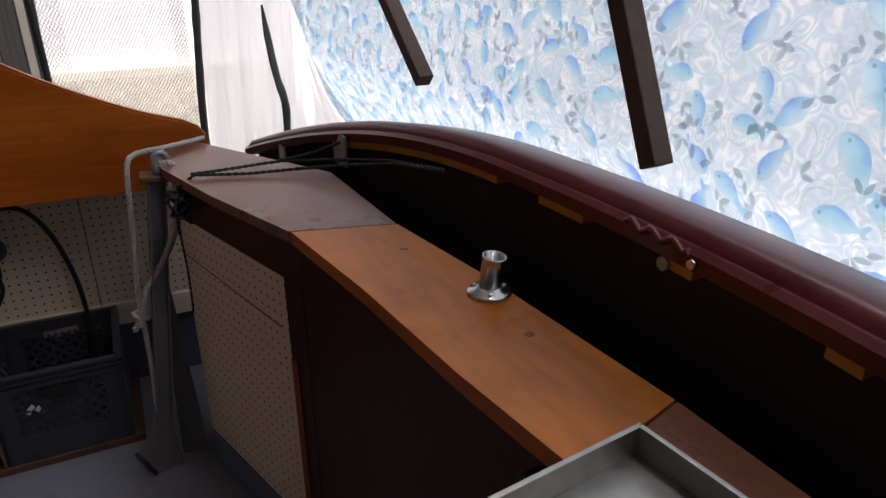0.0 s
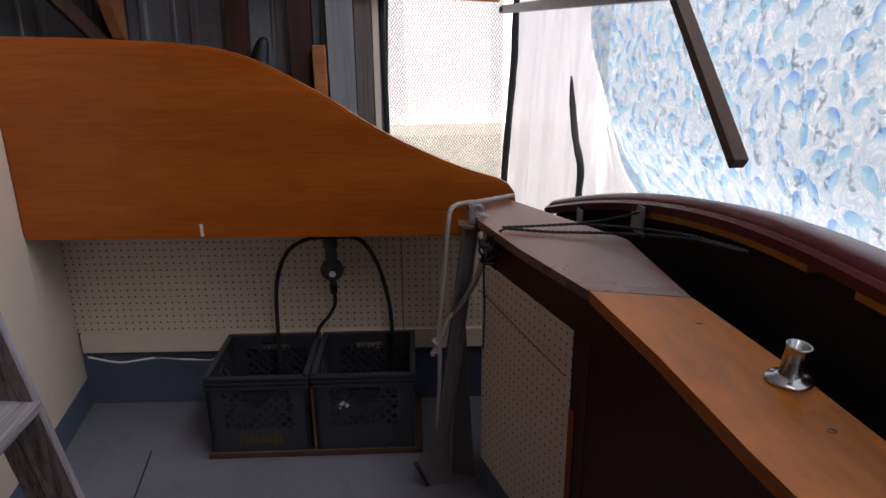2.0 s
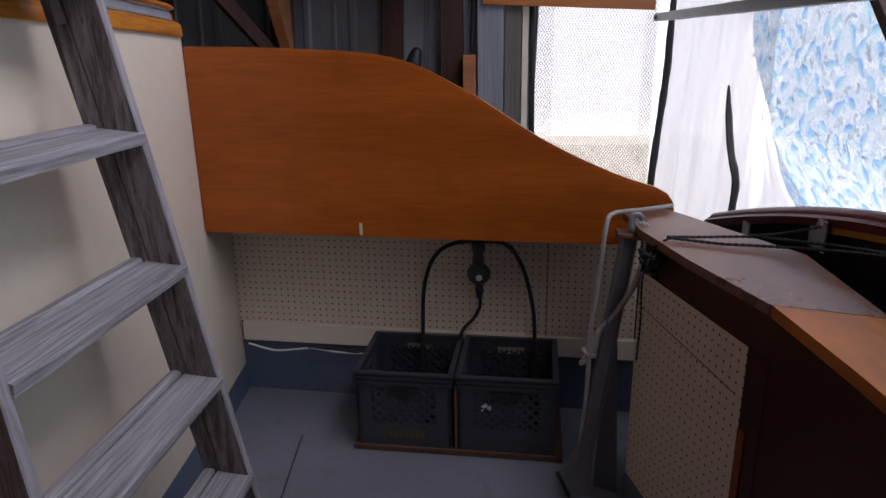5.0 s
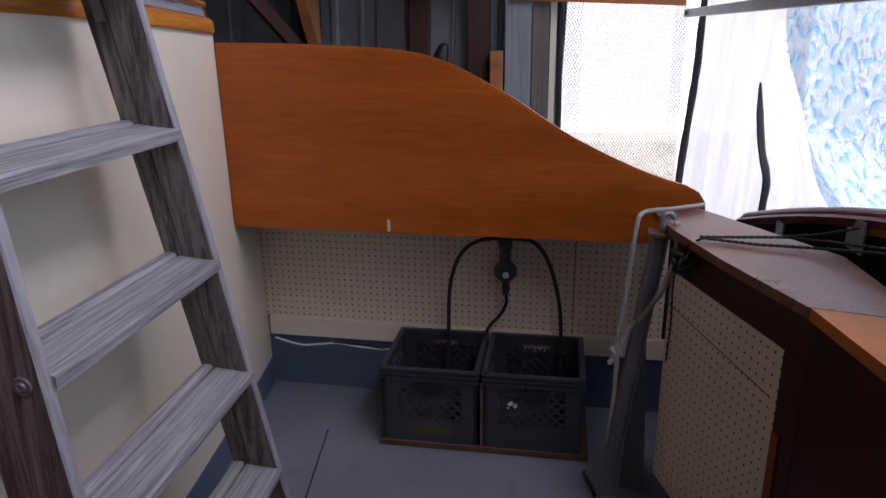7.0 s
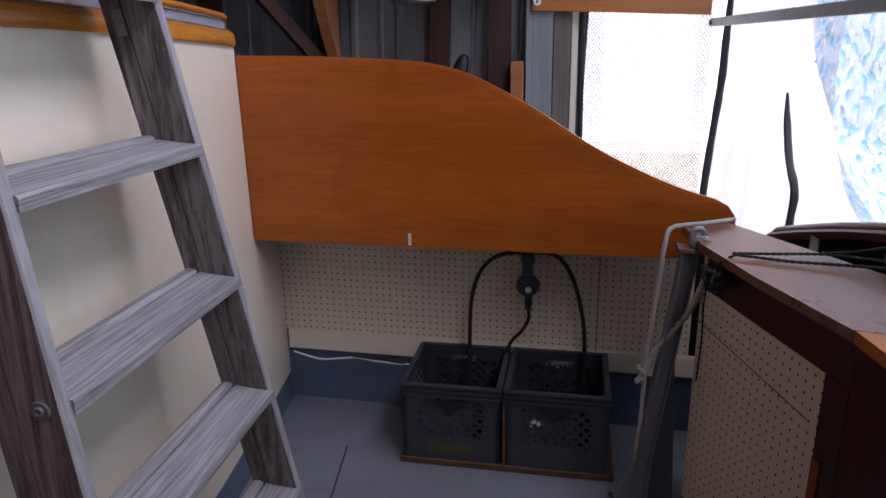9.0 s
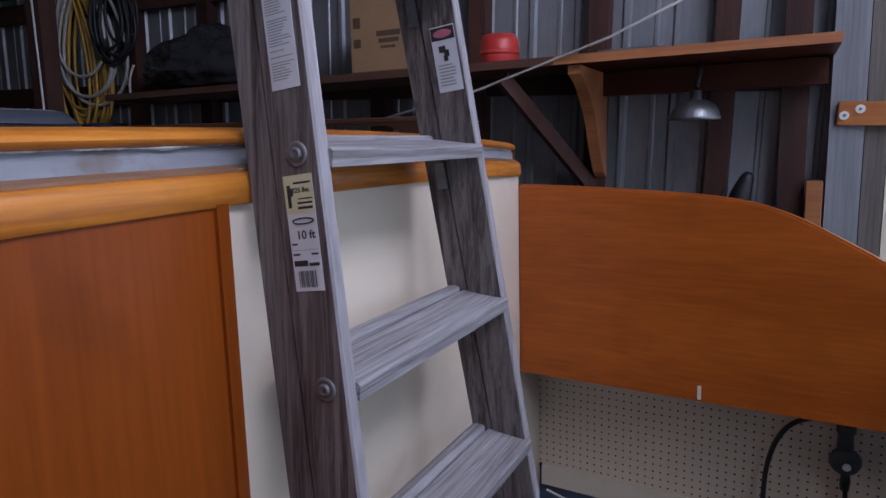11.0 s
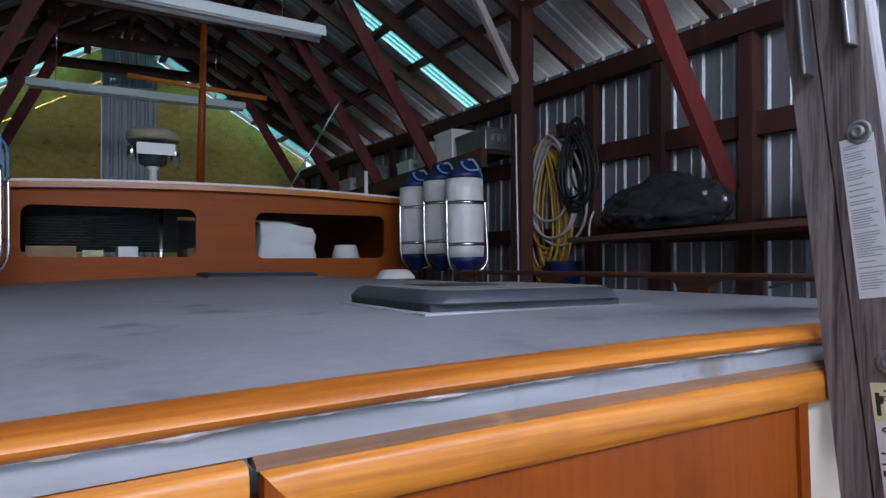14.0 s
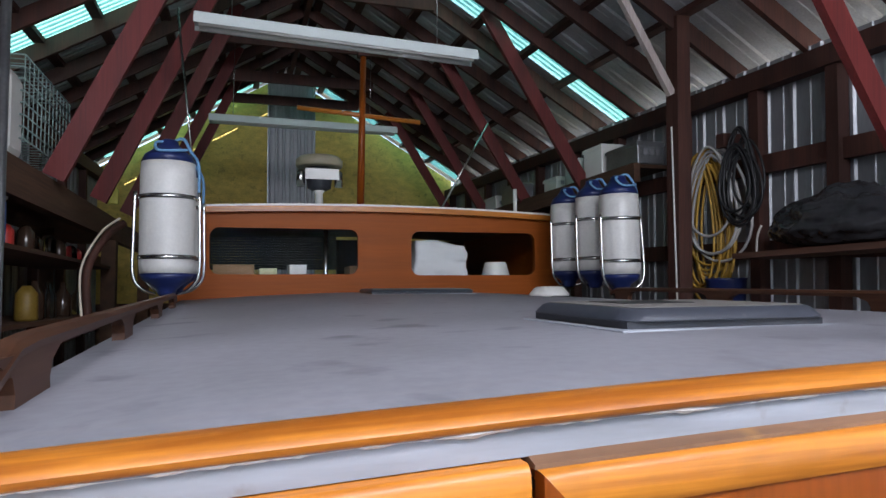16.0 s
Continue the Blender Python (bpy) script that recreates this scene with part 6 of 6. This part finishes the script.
part("body", box(-0.40, -0.27, 5.95, 6.10, ZT, ZT + 0.06, bevel=0.02), STEEL, horn)
ant = thing("whip_antenna", "thin silver antenna leaning on the wheelhouse roof", "antenna")
part("rod", tube([(0.20, 6.0, ZT - 0.01), (0.698, 6.0, 3.165)], 0.010, 6), STEEL, ant)
ant2 = thing("whip_antenna", "thin silver antenna rod beside the mast", "antenna")
part("rod", tube([(-1.85, 6.0, 2.27), (-2.02, 6.0, 3.95)], 0.009, 6), STEEL, ant2)
stub = thing("white_stub_pole", "short white pole on the wheelhouse roof", "pole")
part("pole", tube([(0.957, 6.0, 2.24), (0.957, 6.0, 2.55)], 0.018, 10), WHITE_PLASTIC, stub)


# ---------------------------------------------------------------- fluorescent fixtures, off
def fixture(a, b, w):
    fx = thing("fluorescent_fixture", "unlit white fluorescent lamp fixture hung across the shed", "lamp fixture", group="hanging lamp fixtures")
    a, b = Vector(a), Vector(b)
    part("housing", beam(a, b, w, 0.05, bevel=0.01), LAMP_WHITE, fx)
    for o in (-w * 0.3, w * 0.3):
        part("tube", tube([a + Vector((0.03, o, -0.045)), b + Vector((-0.03, o, -0.045))], 0.018, 10), WHITE_PLASTIC, fx, "white glass tube")
    part("rim", beam(a + Vector((0, w / 2, -0.03)), b + Vector((0, w / 2, -0.03)), 0.006, 0.05), LAMP_WHITE, fx)
    part("rim", beam(a + Vector((0, -w / 2, -0.03)), b + Vector((0, -w / 2, -0.03)), 0.006, 0.05), LAMP_WHITE, fx)
    for f in (0.12, 0.85):
        p = a + (b - a) * f
        part("wire", tube([p, p + Vector((0.02, 0, 1.2))], 0.003, 5), STEEL, fx)


fixture((-1.83, 5.0, 3.48), (0.21, 5.0, 3.41), 0.16)
fixture((-1.86, 8.2, 3.62), (0.33, 8.2, 3.60), 0.16)

# ---------------------------------------------------------------- starboard wall shelf and what stands on it
BRACKET = wood("orange_shelf_wood", (0.40, 0.155, 0.055), (0.24, 0.08, 0.03), 0.5, "y", 0.1)
shelf = thing("wall_shelf", "long brown wooden wall shelf on brackets", "shelf")
part("board", box(1.60, 2.07, 1.03, 3.9, 1.79, 1.825), wood("dark_shelf_board", (0.11, 0.05, 0.03), (0.06, 0.028, 0.018), 0.7, "y", 0.0), shelf)
for y in (1.32,):
    part("strut", beam((2.0, y - 0.32, 1.25), (1.66, y, 1.76), 0.045, 0.06), RED_TIMBER, shelf)
shelf2 = thing("wall_shelf", "orange-brown wooden wall shelf with curved brackets", "shelf")
# board and back board are dark brown, only the lip is orange
part("board", box(1.50, 2.07, 0.03, 1.02, 1.782, 1.81), DARK_BROWN, shelf2, "dark brown underside board")
part("front_lip", box(1.485, 1.499, 0.03, 1.03, 1.777, 1.812), BRACKET, shelf2)
pts = spline([(1.52, 1.74), (1.62, 1.70), (1.76, 1.58), (1.86, 1.42), (1.93, 1.33)], 5)
part("curved_bracket", prism([(p[0], 0.93, p[1]) for p in pts] + [(1.98, 0.93, 1.30), (1.98, 0.93, 1.774), (1.52, 0.93, 1.774)], (0, 0.05, 0)), BRACKET, shelf2)
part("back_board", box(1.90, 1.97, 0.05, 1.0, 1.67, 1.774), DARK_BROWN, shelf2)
carton = thing("cardboard_box", "brown cardboard box with faded black print", "box")
part("carton", box(1.60, 1.95, 1.71, 2.08, 1.826, 2.19, bevel=0.004), CARDBOARD, carton)
bm = bmesh.new()
for y0, y1, z0, z1 in ((2.02, 2.06, 2.03, 2.08), (2.02, 2.06, 1.94, 1.98), (1.80, 1.93, 1.985, 2.010), (1.81, 1.92, 1.955, 1.975), (1.83, 1.91, 1.930, 1.942)):
    bm_box(bm, 1.5985, 1.5995, y0, y1, z0, z1)
part("print", bm, mat("faded_black_print", (0.10, 0.06, 0.035), 0.8, bump=0.0), carton)
can = thing("red_canister", "red plastic canister on the shelf", "canister")
part("body", lathe([(0.085, 0), (0.09, 0.01), (0.09, 0.10), (0.075, 0.13), (0.03, 0.135)], 20, pose(1.75, 1.37, 1.826)), RED_PLASTIC, can)
part("ring", lathe([(0.091, 0.04), (0.094, 0.05), (0.091, 0.06)], 20, pose(1.75, 1.37, 1.826)), RED_PLASTIC, can)
flat_tin = thing("flat_tray", "small pale tray on the shelf", "tray")
part("tray", box(1.52, 1.66, 0.62, 0.86, 1.811, 1.825, bevel=0.003), GALV, flat_tin)
lamp = thing("clamp_lamp", "unlit clamp lamp with a dull metal shade", "lamp")
part("shade", lathe([(0.098, 0.0), (0.096, 0.012), (0.089, 0.036), (0.074, 0.058), (0.050, 0.074), (0.024, 0.082), (0.022, 0.115)], 24, pose(1.72, 0.515, 1.545)), GALV, lamp)
part("stem", tube([(1.72, 0.515, 1.67), (1.75, 0.50, 1.775)], 0.012, 8), BLACK_RUBBER, lamp)
string = thing("white_line", "white line stretched across before the wall", "line")
part("line", tube([(1.5, 2.3, 1.50), (1.48, 1.35, 1.70), (1.46, 0.80, 1.86), (1.44, 0.30, 2.06)], 0.005, 6), ROPE_WHITE, string)
boot = thing("rubber_boot", "black rubber boot hanging on the wall", "boot")
part("leg", tube(spline([(1.93, 0.375, 1.08), (1.93, 0.36, 1.18), (1.925, 0.335, 1.27), (1.92, 0.315, 1.325)], 4), [0.048] * 5 + [0.046, 0.044, 0.040, 0.036, 0.032, 0.028, 0.022, 0.012], 12), BLACK_RUBBER, boot)
part("strap", tube(spline([(1.91, 0.40, 1.26), (1.90, 0.44, 1.20), (1.91, 0.50, 1.15), (1.93, 0.54, 1.13)], 5), 0.008, 6), BLACK_RUBBER, boot, "black strap hanging loose")
blk = thing("wood_block", "reddish brown wood block against the post", "block")
part("block", box(1.90, 1.97, 0.045, 0.105, 0.8, 1.29, bevel=0.004), BRACKET, blk)
darkpost = thing("dark_post", "dark red stained post beside the shelf", "post")
part("post", box(1.96, 2.06, 0.11, 0.21, GROUND_Z, 2.9), RED_TIMBER, darkpost)

# hoses, bag, pipe
def coil(label, cx, cz, x, rx, rz, n, r, material, seed):
    th = thing("coiled_hose", label, "hose", group="coils on the wall")
    q = random.Random(seed)
    for k in range(n):
        bm = bmesh.new()
        ax, az, dy, dz = rx * q.uniform(0.6, 1.15), rz * q.uniform(0.75, 1.15), q.uniform(-0.06, 0.06), q.uniform(-0.06, 0.06)
        pts = []
        for t in range(28):
            a = 2 * math.pi * t / 28
            pts.append((x - 0.012 * k % 0.07 - 0.02 * math.sin(a), cx + dy + ax * math.sin(a) * (0.75 + 0.25 * math.cos(a + math.pi)), cz + dz + az * math.cos(a)))
        bm_tube(bm, pts, r, 6, True)
        part("loop", bm, material, th)
    return th


coil("yellow hose hung in long loops on a stud", 4.46, 2.12, 1.90, 0.26, 0.50, 13, 0.010, YELLOW_HOSE, 1)
coil("grey hose hung in loops on a stud", 4.36, 2.26, 1.86, 0.33, 0.37, 4, 0.011, GREY_HOSE, 2)
coil("black cable hung in loops on a stud", 4.08, 2.36, 1.88, 0.17, 0.30, 11, 0.010, BLACK_RUBBER, 3)
hook = thing("wood_peg", "wooden peg holding the coiled hoses", "peg")
part("peg", box(1.82, 2.0, 4.20, 4.28, 2.62, 2.72), RED_TIMBER, hook)
plugy = thing("yellow_plug", "yellow plastic plug on the hose coil", "plug")
part("plug", tube([(1.86, 4.55, 2.44), (1.86, 4.54, 2.58)], [0.03, 0.022], 10), mat("yellow_plastic", (0.60, 0.42, 0.04), 0.4), plugy)
pipe = thing("white_pipe", "thin white pipe standing against the post", "pipe")
part("pipe", tube([(1.552, 4.42, 0.9), (1.552, 4.42, 2.80)], 0.013, 10), WHITE_PLASTIC, pipe)
bag = thing("bin_bag", "black plastic bag lying on the wall shelf", "bag")
bm = bmesh.new()
bmesh.ops.create_icosphere(bm, subdivisions=5, radius=1.0)
for v in bm.verts:
    p = v.co.copy()
    n1 = noise.noise(p * 2.3) * 0.22 + abs(noise.noise(p * Vector((5.0, 9.0, 5.0)))) * -0.22 + abs(noise.noise(p * 13.0)) * 0.09
    pinch = 1 - 0.25 * max(0, p.y)
    v.co = Vector((p.x * 0.19 * (1 + n1) * pinch, p.y * 0.52 * (1 + 0.3 * n1), max(-0.13, p.z * 0.20 * (1 + n1) * pinch)))
for f in bm.faces:
    f.smooth = True
part("sack", bm, BIN_BAG, bag, "", pose(1.80, 3.24, 1.975))
part("tie", tube(spline([(1.70, 3.74, 2.00), (1.68, 3.76, 1.92), (1.68, 3.77, 1.80)], 4), 0.008, 6), ROPE_WHITE, bag, "white tie string")
coolbox = thing("dark_tub", "dark blue tub standing below the hoses", "tub")
part("tub", lathe([(0.12, 0), (0.14, 0.2), (0.15, 0.22)], 18, pose(1.88, 4.3, 1.45)), FENDER_BLUE, coolbox)
part("stand", box(1.72, 2.0, 4.0, 4.9, 1.40, 1.45), BROWN_TIMBER, coolbox)

# loft shelf with boxes beyond the post
loft_shelf = thing("loft_shelf", "rough timber loft shelf along the shed wall", "shelf")
part("beam", box(1.64, 1.70, 5.07, 9.6, 2.50, 2.66), BROWN_TIMBER, loft_shelf)
part("board", box(1.705, 2.0, 5.07, 9.6, 2.62, 2.65), BROWN_TIMBER, loft_shelf)
r5 = random.Random(12)
for x0, y0, w, d, h, cm, lb in ((1.70, 5.10, 0.26, 0.50, 0.20, GALV, "grey plastic bin on the loft shelf"), (1.70, 5.68, 0.24, 0.34, 0.30, WHITE_PLASTIC, "white appliance on the loft shelf"), (1.72, 6.15, 0.24, 0.30, 0.26, LAMP_WHITE, "pale green box on the loft shelf"), (1.72, 6.65, 0.2, 0.3, 0.16, WHITE_PLASTIC, "white box on the loft shelf"), (1.72, 7.7, 0.22, 0.5, 0.26, GALV, "grey carton on the loft shelf"), (1.72, 8.4, 0.22, 0.4, 0.20, WHITE_PLASTIC, "white carton on the loft shelf")):
    bx = thing("storage_box", lb, "box", group="boxes on the loft shelf")
    part("box", box(x0, x0 + w, y0, y0 + d, 2.662, 2.662 + h, bevel=0.01), cm, bx)
    part("rim", box(x0 - 0.008, x0 + w + 0.008, y0 - 0.008, y0 + d + 0.008, 2.662 + h - 0.04, 2.662 + h - 0.01), cm, bx)
    bm = bmesh.new()
    for k in range(3):
        bm_box(bm, x0 + 0.05 + 0.06 * k, x0 + 0.09 + 0.06 * k, y0 - 0.012, y0 - 0.009, 2.70 + h * 0.2, 2.70 + h * 0.45)
    part("print", bm, INK_GREY, bx)

# ---------------------------------------------------------------- port side: loft beam, cage, shelf with bottles
port_loft = thing("loft_shelf", "rough brown timber loft beam along the shed side", "shelf")
part("beam", box(-2.68, -2.61, 1.2, 9.5, 2.10, 2.30), BROWN_TIMBER, port_loft)
part("board", box(-3.5, -2.685, 1.2, 9.5, 2.24, 2.27), BROWN_TIMBER, port_loft)
for y in (3.75, 6.9, 9.2):
    part("post", box(-2.70, -2.58, y - 0.06, y + 0.06, GROUND_Z, 2.09), BROWN_TIMBER, port_loft)
part("steel_post", tube([(-2.56, 3.70, GROUND_Z), (-2.56, 3.70, 3.2)], 0.022, 10), GALV, port_loft, "thin steel post")
cage = thing("wire_trap", "green coated wire trap on the loft beam", "trap")
bm = bmesh.new()
x0, x1, y0, y1, z0, z1 = -2.98, -2.64, 4.3, 5.3, 2.44, 2.90
for k in range(13):
    y = y0 + (y1 - y0) * k / 12
    bm_tube(bm, [(x0, y, z0), (x1, y, z0), (x1, y, z1), (x0, y, z1)], 0.005, 5, True)
for k in range(8):
    z = z0 + (z1 - z0) * k / 7
    bm_tube(bm, [(x1, y0, z), (x1, y1, z)], 0.005, 5)
    bm_tube(bm, [(x0, y0, z), (x0, y1, z)], 0.005, 5)
    bm_tube(bm, [(x0, y0, z), (x1, y0, z)], 0.005, 5)
part("wire_frame", bm, GREEN_WIRE, cage)
part("white_liner", box(-2.86, -2.66, 4.1, 4.4, 2.31, 2.80, bevel=0.06), WHITE_PLASTIC, cage, "white plastic float")
port_shelf = thing("wall_shelf", "dark wooden shelf crowded with bottles", "shelf")
part("board", box(-3.2, -2.62, 3.8, 7.0, 1.83, 1.855), BROWN_TIMBER, port_shelf)
part("board", box(-3.2, -2.62, 3.8, 7.0, 1.42, 1.445), BROWN_TIMBER, port_shelf)
for y in (3.9, 5.4, 6.9):
    part("upright", box(-3.2, -3.1, y, y + 0.06, 0.6, 2.2), BROWN_TIMBER, port_shelf)
cooler = thing("cooler_box", "blue plastic cooler box with a white lid", "cooler")
part("body", box(-2.98, -2.66, 3.86, 4.15, 1.856, 2.08, bevel=0.015), BLUE_PLASTIC, cooler)
part("lid", box(-2.985, -2.655, 3.855, 4.155, 2.081, 2.12, bevel=0.012), WHITE_PLASTIC, cooler, "white lid")
# near-black bottle colour carries the shade that lies over this shelf
SHADED_BOTTLE = mat("shaded_bottle_brown", (0.05, 0.03, 0.02), 0.15, vary=0.1, bump=0.0)
clear = glass("clear_bottle_plastic", (0.8, 0.85, 0.85), 0.1)
for k, (y, cm) in enumerate(((4.55, RED_PLASTIC), (4.75, SHADED_BOTTLE), (4.95, clear), (5.2, SHADED_BOTTLE), (5.45, clear), (5.75, SHADED_BOTTLE), (6.0, clear), (6.4, RED_PLASTIC))):
    bt = thing("bottle", "small plastic bottle standing on the dark shelf", "bottle", group="bottles on the shelf")
    h = r5.uniform(0.14, 0.22)
    part("body", lathe([(0.045, 0), (0.048, 0.01), (0.048, h * 0.6), (0.03, h * 0.75), (0.016, h * 0.8)], 14, pose(-2.72 - r5.uniform(0, 0.1), y, 1.856)), cm, bt)
for k, y in enumerate((5.0, 5.3, 5.7, 6.2)):
    bt = thing("bottle", "clear bottle standing on the low shelf", "bottle", group="bottles on the shelf")
    part("body", lathe([(0.05, 0), (0.052, 0.01), (0.052, 0.15), (0.02, 0.20), (0.02, 0.24)], 14, pose(-2.74, y, 1.446)), clear if k % 2 else SHADED_BOTTLE, bt)
kayak = thing("curved_plank", "curved wooden plank with a pale edge leaning on a post", "plank")
part("plank", tube(spline([(-2.42, 4.9, 1.45), (-2.45, 5.0, 1.75), (-2.36, 5.1, 1.98), (-2.27, 5.2, 2.08)], 6), 0.026, 8), RED_TIMBER, kayak)
part("pale_edge", tube(spline([(-2.45, 4.87, 1.45), (-2.48, 4.97, 1.76), (-2.39, 5.07, 2.0), (-2.29, 5.17, 2.11)], 6), 0.008, 6), CREAM, kayak, "pale worn edge")
yb = thing("yellow_sign", "small yellow plastic bag hanging on a post", "bag")
part("bag", box(-2.60, -2.50, 6.4, 6.45, 2.36, 2.50, bevel=0.01), mat("pale_yellow_plastic", (0.55, 0.50, 0.08), 0.5), yb)
yj = thing("yellow_jug", "yellow plastic jug below the shelf", "jug")
part("jug", lathe([(0.07, 0), (0.08, 0.02), (0.075, 0.2), (0.03, 0.26)], 14, pose(-2.72, 4.75, 1.446) @ Matrix.Scale(0.8, 4)), mat("dull_yellow_plastic", (0.22, 0.14, 0.02), 0.5), yj)
